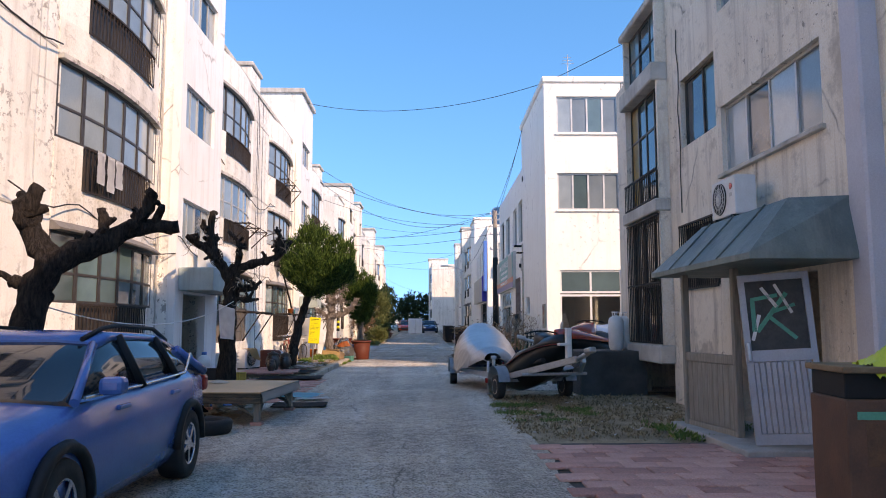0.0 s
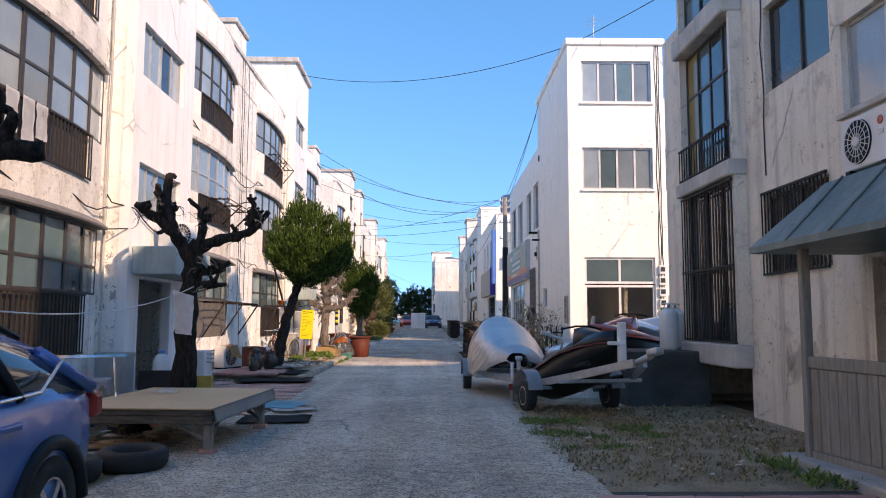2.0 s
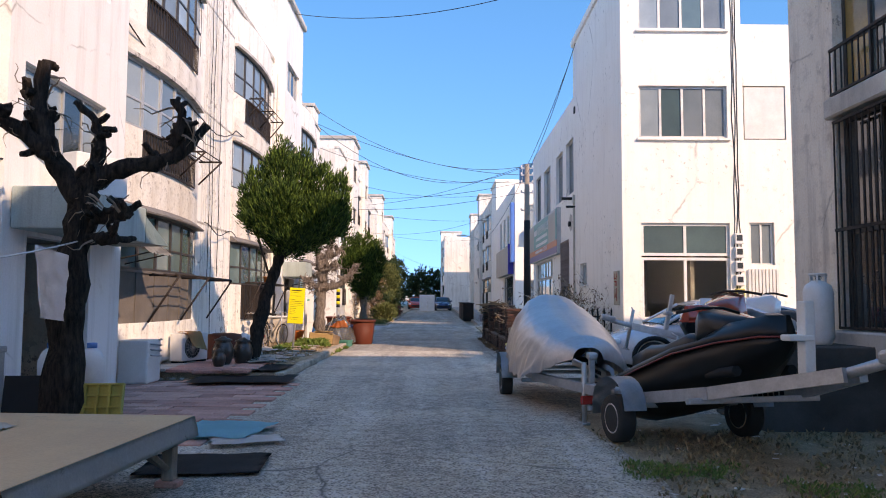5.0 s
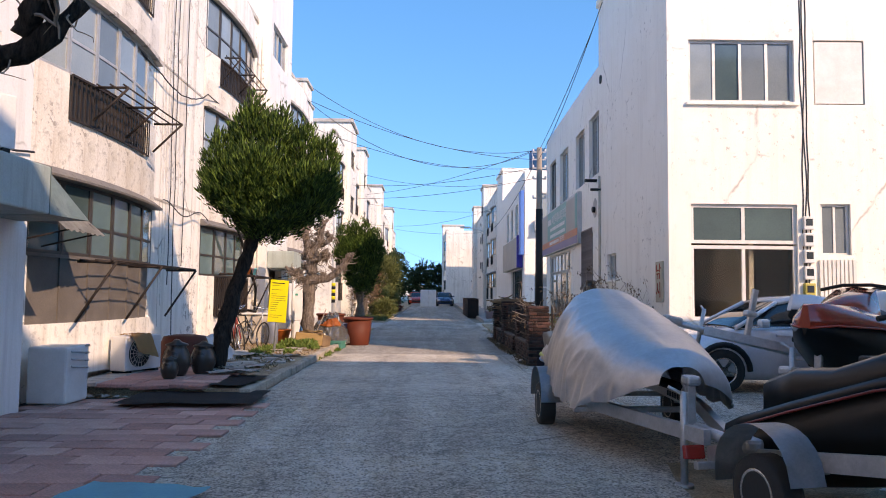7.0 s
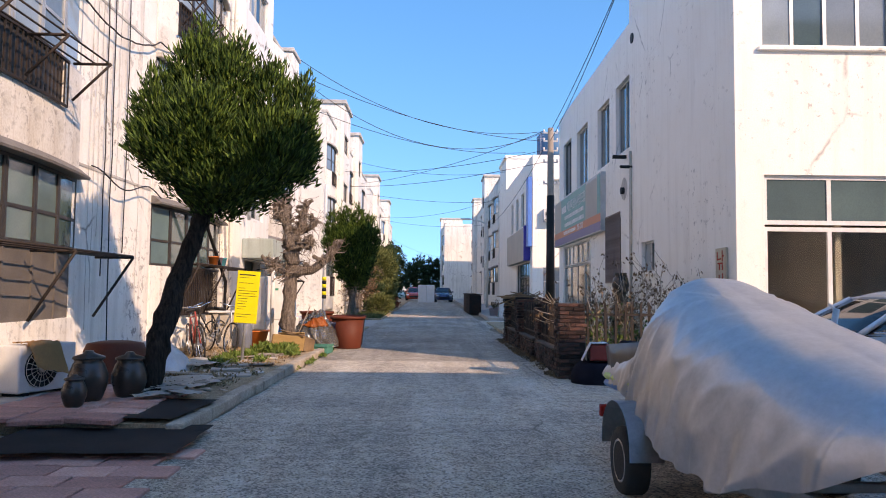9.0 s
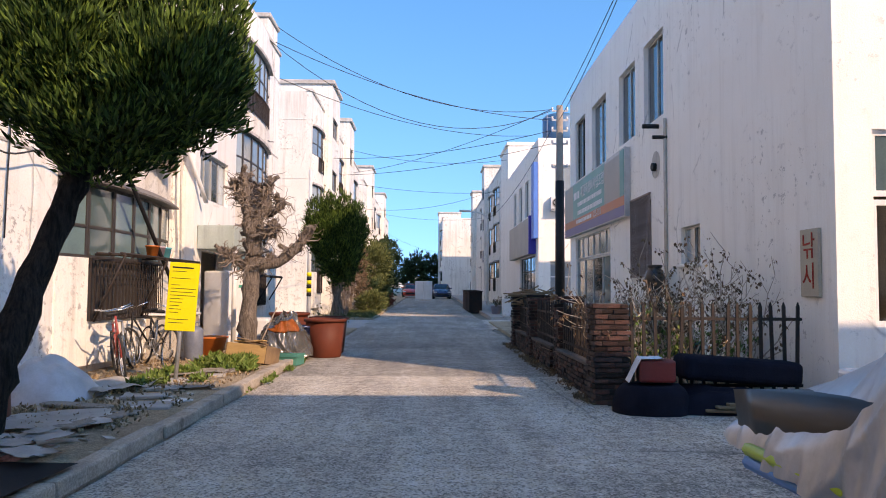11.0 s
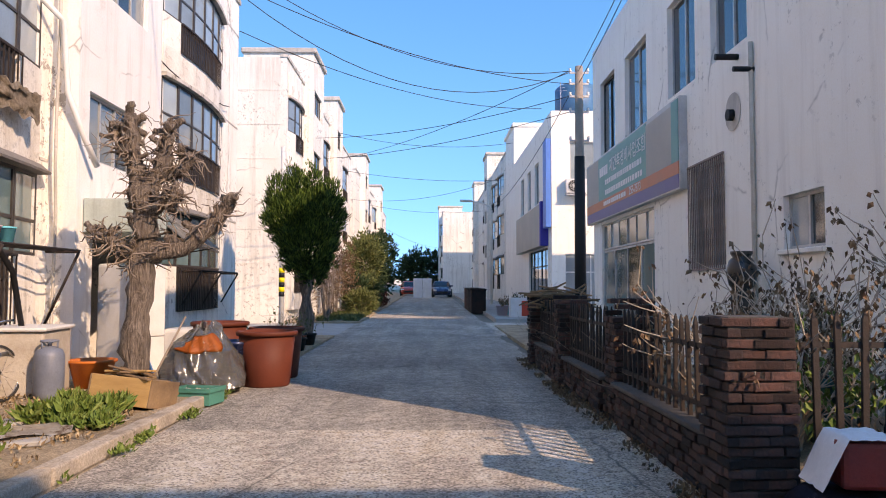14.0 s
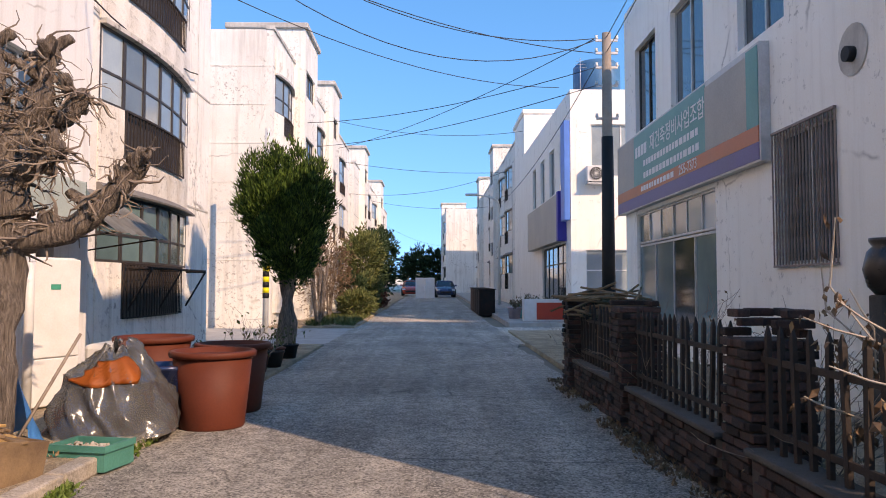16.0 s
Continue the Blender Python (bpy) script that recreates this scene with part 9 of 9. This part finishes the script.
# green crate of shells
gc = thing("green_crate", pose(-3.17, 30.62, 0.02, 0, 0, -12), "low green plastic crate holding pale shells", "crate")
GREENP = mat("sea_green_plastic", (0.04, 0.24, 0.19), (0.03, 0.19, 0.15), 3, 0.5)
for a in ((-0.26, 0.26, -0.19, 0.19, 0, 0.02), (-0.26, 0.26, -0.19, -0.17, 0.02, 0.19), (-0.26, 0.26, 0.17, 0.19, 0.02, 0.19), (-0.26, -0.24, -0.17, 0.17, 0.02, 0.19), (0.24, 0.26, -0.17, 0.17, 0.02, 0.19), (-0.28, 0.28, -0.21, -0.19, 0.15, 0.2), (0.26, 0.28, -0.19, 0.19, 0.15, 0.2)):
    bm = bmesh.new()
    box(bm, *a)
    part("crate_side", bm, GREENP, gc)
bm = bmesh.new()
rnd = random.Random(81)
for k in range(120):
    box(bm, -0.02, 0.02, -0.015, 0.015, -0.006, 0.006, pose(rnd.uniform(-0.2, 0.2), rnd.uniform(-0.13, 0.13), 0.12 + rnd.uniform(0, 0.03), rnd.uniform(0, 90), rnd.uniform(0, 90), rnd.uniform(0, 90)))
tagged(part("shell_heap", bm, CARDBOARD, gc), kind="stuff")
# plastic-wrapped heap
hp = thing("wrapped_heap", pose(-3.42, 31.65, 0.08), "heap wrapped in clear plastic sheeting with an orange bag", "heap")
def heap_at(u, v):
    a, b = (u - 0.5) * math.tau, v
    r = 0.56 * (1 - 0.35 * b ** 2) * (1 + 0.16 * noise.noise((math.cos(a) * 2, math.sin(a) * 2, b * 3))) * math.cos(b * 1.45)
    k = 0.07 * (1 - 2 * abs(noise.noise((math.cos(a + b) * 2.2, math.sin(a + b) * 2.2, b * 2)))) ** 3 + 0.02 * noise.noise((math.cos(a) * 6, math.sin(a) * 6, b * 8))
    return Vector(((r + k) * math.cos(a) * 0.95, (r + k) * math.sin(a), 0.78 * math.sin(b * 1.5) * (1 + 0.25 * noise.noise((math.cos(a) * 1.5, math.sin(a) * 1.5, b * 2))) + 0.3 * k))
bm = bmesh.new()
sheet(bm, heap_at, 110, 44)
part("plastic_sheet", bm, FILM, hp, "shiny crumpled clear plastic")
bm = bmesh.new()
sheet(bm, lambda u, v: heap_at(u, v * 0.96) * 0.9, 30, 10)
part("dark_contents", bm, BLACKPL, hp)
bm = bmesh.new()
sheet(bm, lambda u, v: heap_at(0.13 + 0.25 * u + 0.08 * v, 0.45 + 0.2 * v) * 1.025, 16, 8)
bmesh.ops.solidify(bm, geom=bm.faces[:], thickness=0.01)
part("orange_bag", bm, ORANGE, hp)
bm = bmesh.new()
sheet(bm, lambda u, v: Vector((-0.2 + 0.4 * u, -0.15 + 0.3 * v, 0.75 * math.sin(math.pi * min(1, u + 0.1)) ** 0.5 * (1 - 0.8 * v) + 0.05 * noise.noise((u * 6, v * 6, 0)))), 14, 12)
simple("blue_tarp", pose(-3.95, 31.0, 0.05), "bright blue tarpaulin hanging in folds", "tarpaulin", bm, BLUETARP)
bm = bmesh.new()
tube(bm, [(-3.75, 30.5, 0.15), (-3.45, 31.0, 1.05)], 0.014, 5)
simple("dry_stick", pose(0, 0, 0), "dry stick leaning on the wrapped heap", "stick", bm, TWIG)


def big_tub(m, label):
    t = thing("plastic_tub", m @ Matrix.Scale(0.86, 4), label, "tub", "brown tubs")
    bm = bmesh.new()
    lathe(bm, [(0.37, 0), (0.385, 0.02), (0.47, 0.86), (0.44, 0.86), (0.36, 0.1)], 36)
    part("body", bm, TUBBROWN, t)
    bm = bmesh.new()
    lathe(bm, [(0.47, 0.84), (0.51, 0.85), (0.52, 0.9), (0.5, 0.92), (0.45, 0.92), (0.44, 0.86)], 36)
    part("rim", bm, TUBBROWN, t)
    return t


big_tub(pose(-2.72, 32.4, 0.0), "large red-brown plastic tub standing at the lane edge")
big_tub(pose(-2.78, 33.4, 0.0), "red-brown plastic tub behind another tub")
big_tub(pose(-3.6, 33.1, 0.1), "red-brown plastic tub near the verge")
bm = bmesh.new()
lathe(bm, [(0.24, 0), (0.3, 0.55), (0.32, 0.56), (0.32, 0.6), (0.28, 0.6), (0.22, 0.05)], 24)
simple("blue_tub", pose(-3.2, 32.35, 0.05), "dark blue plastic tub between the heap and the tubs", "tub", bm, CARDARK)
# refrigerator by the entrance
fr = thing("refrigerator", pose(-4.95, 33.0, 0.12, 0, 0, 62), "old white refrigerator beside the entrance", "refrigerator")
bm = bmesh.new()
rbox(bm, -0.36, 0.36, -0.33, 0.33, 0, 1.66, 0.05, seg=3)
part("body", bm, PLASTICW, fr)
bm = bmesh.new()
rbox(bm, -0.35, 0.35, -0.36, -0.335, 0.55, 1.64, 0.012)
d2 = part("door", bm, PLASTICW, fr)
bm = bmesh.new()
box(bm, -0.02, 0.1, -0.366, -0.361, 1.3, 1.36)
part("sticker", bm, GREENTAPE, d2)
bm = bmesh.new()
rbox(bm, -0.35, 0.35, -0.36, -0.335, 0.02, 0.54, 0.012)
part("lower_door", bm, PLASTICW, fr)
bm = bmesh.new()
tube(bm, [(-4.6, 32.3, 0.1), (-4.6, 32.3, 2.25)], 0.05, 8)
simple("hood_post", pose(0, 0, 0), "white steel post under the entrance hood", "post", bm, PLASTICW)
bm = bmesh.new()
rbox(bm, -0.3, 0.3, -0.35, 0.35, 0, 0.6, 0.06)
simple("white_cool_box", pose(-4.55, 34.4, 0.12), "white plastic tank beside the refrigerator", "tank", bm, PLASTICW)
# row of planters along the verge
rnd = random.Random(90)
for k in range(7):
    x, y = -3.25 + rnd.uniform(-0.12, 0.12), 34.5 + 0.75 * k
    bm = bmesh.new()
    lathe(bm, [(0.13, 0), (0.18, 0.26), (0.2, 0.27), (0.2, 0.3), (0.17, 0.3), (0.12, 0.04)], 16)
    simple("plant_pot", pose(x, y, 0.04), "dark plant pot with bare stems along the verge", "pot", bm, TUBBROWN if k % 2 else BLACKPL, "verge pots")
    branchy("seedling", "bare thin stems growing along the verge", pose(x, y, 0.3), 5, rnd.uniform(0.5, 0.9), 0.4, 300 + k, 25, BUSHLEAF, TWIG, 0.006, 0.07)

# far end: planters, fences, a white box
for k, y in enumerate((57.5, 59.0, 60.5, 62.0, 63.5)):
    bm = bmesh.new()
    rbox(bm, -0.35, 0.35, -0.6, 0.6, 0, 1.15, 0.03)
    rbox(bm, -0.4, 0.4, -0.65, 0.65, 1.152, 1.2, 0.02)
    simple("brick_fence", pose(2.0, y, rise(y) - 0.02), "dark brick garden fence far along the lane", "fence", bm, BRICK, "far fences")
for k in range(6):
    x, y = 2.7 + 0.25 * k, 52.5 + 0.6 * k
    bm = bmesh.new()
    lathe(bm, [(0.2, 0), (0.26, 0.4), (0.29, 0.41), (0.29, 0.45), (0.25, 0.45), (0.18, 0.05)], 16)
    simple("plant_tub", pose(x, y, rise(y) + 0.1), "plastic plant tub on the pavement", "pot", bm, (mat("lilac_plastic", (0.45, 0.38, 0.42), (0.4, 0.33, 0.37), 3, 0.5) if k == 0 else TEAL if k == 1 else TUBBROWN), "pavement tubs")
    branchy("potted_plant", "small leafy plant in a pavement tub", pose(x, y, rise(y) + 0.45), 6, 0.6, 0.6, 330 + k, 60, DARKLEAF if k % 2 else BROWNLEAF, TWIG, 0.006, 0.1)
wf = thing("white_cabinet", pose(-1.3, 88.0, rise(88)), "white cabinet standing far along the lane", "cabinet")
for x in (-0.5, 0.32):
    bm = bmesh.new()
    rbox(bm, x, x + 0.8, -0.35, 0.35, 0, 1.75, 0.03)
    part("door_panel", bm, PLASTICW, wf)
car(pose(-2.4, 97.0, rise(97), 0, 0, 0), "small red car parked far along the lane", SKIRED, rails=False)
bm = bmesh.new()
for k, x in enumerate(range(-40, 44, 4)):
    h = 2.5 + 2.5 * abs(noise.noise((x * 0.13, 3, 0)))
    rbox(bm, x, x + 3.6, 150 + 5 * noise.noise((x, 0, 0)), 158, 0.3, h + 0.8, 0.1, seg=1)
simple("distant_houses", pose(0, 0, 0), "low pale houses closing the far end", "building", bm, STUCCO_L2, "", "structure")

# ---- weeds and litter ----
def weeds(name, label, x0, x1, y0, y1, z, count, h, w, seed, material, dense=0.5):
    rnd = random.Random(seed)
    L = []
    while len(L) < count:
        x, y = rnd.uniform(x0, x1), rnd.uniform(y0, y1)
        if noise.noise((x * 1.7, y * 1.7, seed)) < 0.25 - dense * rnd.random():
            continue
        for _ in range(4):
            L.append((Vector((x + rnd.uniform(-0.05, 0.05), y + rnd.uniform(-0.05, 0.05), z + rnd.uniform(0, h * 0.8))), Vector((rnd.uniform(-1, 1), rnd.uniform(-1, 1), 0.4))))
    v, f = spikes(L, h, w, rnd, 0.5)
    ob = leaf_object(name, v, f, material, None)
    return tagged(ob, label, "weeds", kind="stuff")


weeds("weeds", "fresh green weeds growing on the verge", -4.4, -3.3, 26.4, 29.4, 0.12, 2400, 0.10, 0.02, 1, WEEDLEAF, 0.2)
weeds("weeds", "green weeds beside the drawer", -4.2, -3.5, 28.6, 29.6, 0.12, 2200, 0.14, 0.026, 2, WEEDLEAF, 0.5)
weeds("weeds", "sparse weeds in the kerb joint", -3.12, -2.9, 27.0, 31.5, 0.01, 900, 0.06, 0.015, 3, WEEDLEAF, 0.2)
weeds("grass", "short green grass along the dirt edge", 1.25, 3.0, 11.6, 14.2, -0.02, 2400, 0.045, 0.008, 4, WEEDLEAF, 0.15)
weeds("grass", "sparse grass by the porch", 3.2, 4.6, 9.5, 11.0, 0.0, 700, 0.08, 0.014, 5, WEEDLEAF, 0.2)
weeds("dry_grass", "dry brown leaf litter on the dirt yard", 1.3, 4.7, 9.8, 15.8, -0.03, 5200, 0.05, 0.013, 6, LITTERLEAF, 0.9)
weeds("dry_grass", "pale dry grass at the far verge", -4.6, -3.0, 49.0, 56.0, 0.12, 4000, 0.16, 0.02, 7, BUSHLEAF, 0.8)
weeds("dry_grass", "dry leaves under the fence", 1.35, 1.6, 26.0, 36.0, 0.0, 1500, 0.05, 0.014, 8, BROWNLEAF, 0.6)
weeds("dry_grass", "leaf litter on the raised verge", -5.4, -3.3, 23.5, 31.0, 0.12, 3200, 0.05, 0.014, 9, LITTERLEAF, 0.8)


def litter(label, x0, x1, y0, y1, z, count, size, seed, material):
    rnd = random.Random(seed)
    bm = bmesh.new()
    for k in range(count):
        s = size * rnd.uniform(0.4, 1.5)
        box(bm, -s, s, -s * rnd.uniform(0.3, 1), s * 0.6, -0.004, 0.004, pose(rnd.uniform(x0, x1), rnd.uniform(y0, y1), z + 0.012, rnd.uniform(-16, 16), rnd.uniform(-16, 16), rnd.uniform(0, 180)))
    return simple("litter", pose(0, 0, 0), label, "litter", bm, material, "", "stuff")


litter("scattered pale scraps of paper on the verge", -5.3, -3.3, 23.0, 30.5, 0.12, 170, 0.05, 1, CARDBOARD)
litter("scattered white scraps on the dirt yard", 1.4, 4.6, 10.0, 16.5, -0.02, 60, 0.03, 2, PLASTICW)
litter("scattered rubbish in the near yard", -5.6, -3.2, 9.5, 14.6, -0.01, 240, 0.07, 3, CARDBOARD)
litter("scattered dark rubbish in the near yard", -5.6, -3.2, 9.5, 16.0, -0.005, 160, 0.09, 4, SPLINTER)
litter("small pale stones on the lane edge", 1.0, 1.45, 25.0, 37.0, 0.0, 80, 0.02, 5, CONC)
litter("pale rubble chips along the slabs", -5.3, -3.4, 20.7, 21.2, 0.02, 90, 0.04, 6, CONC)
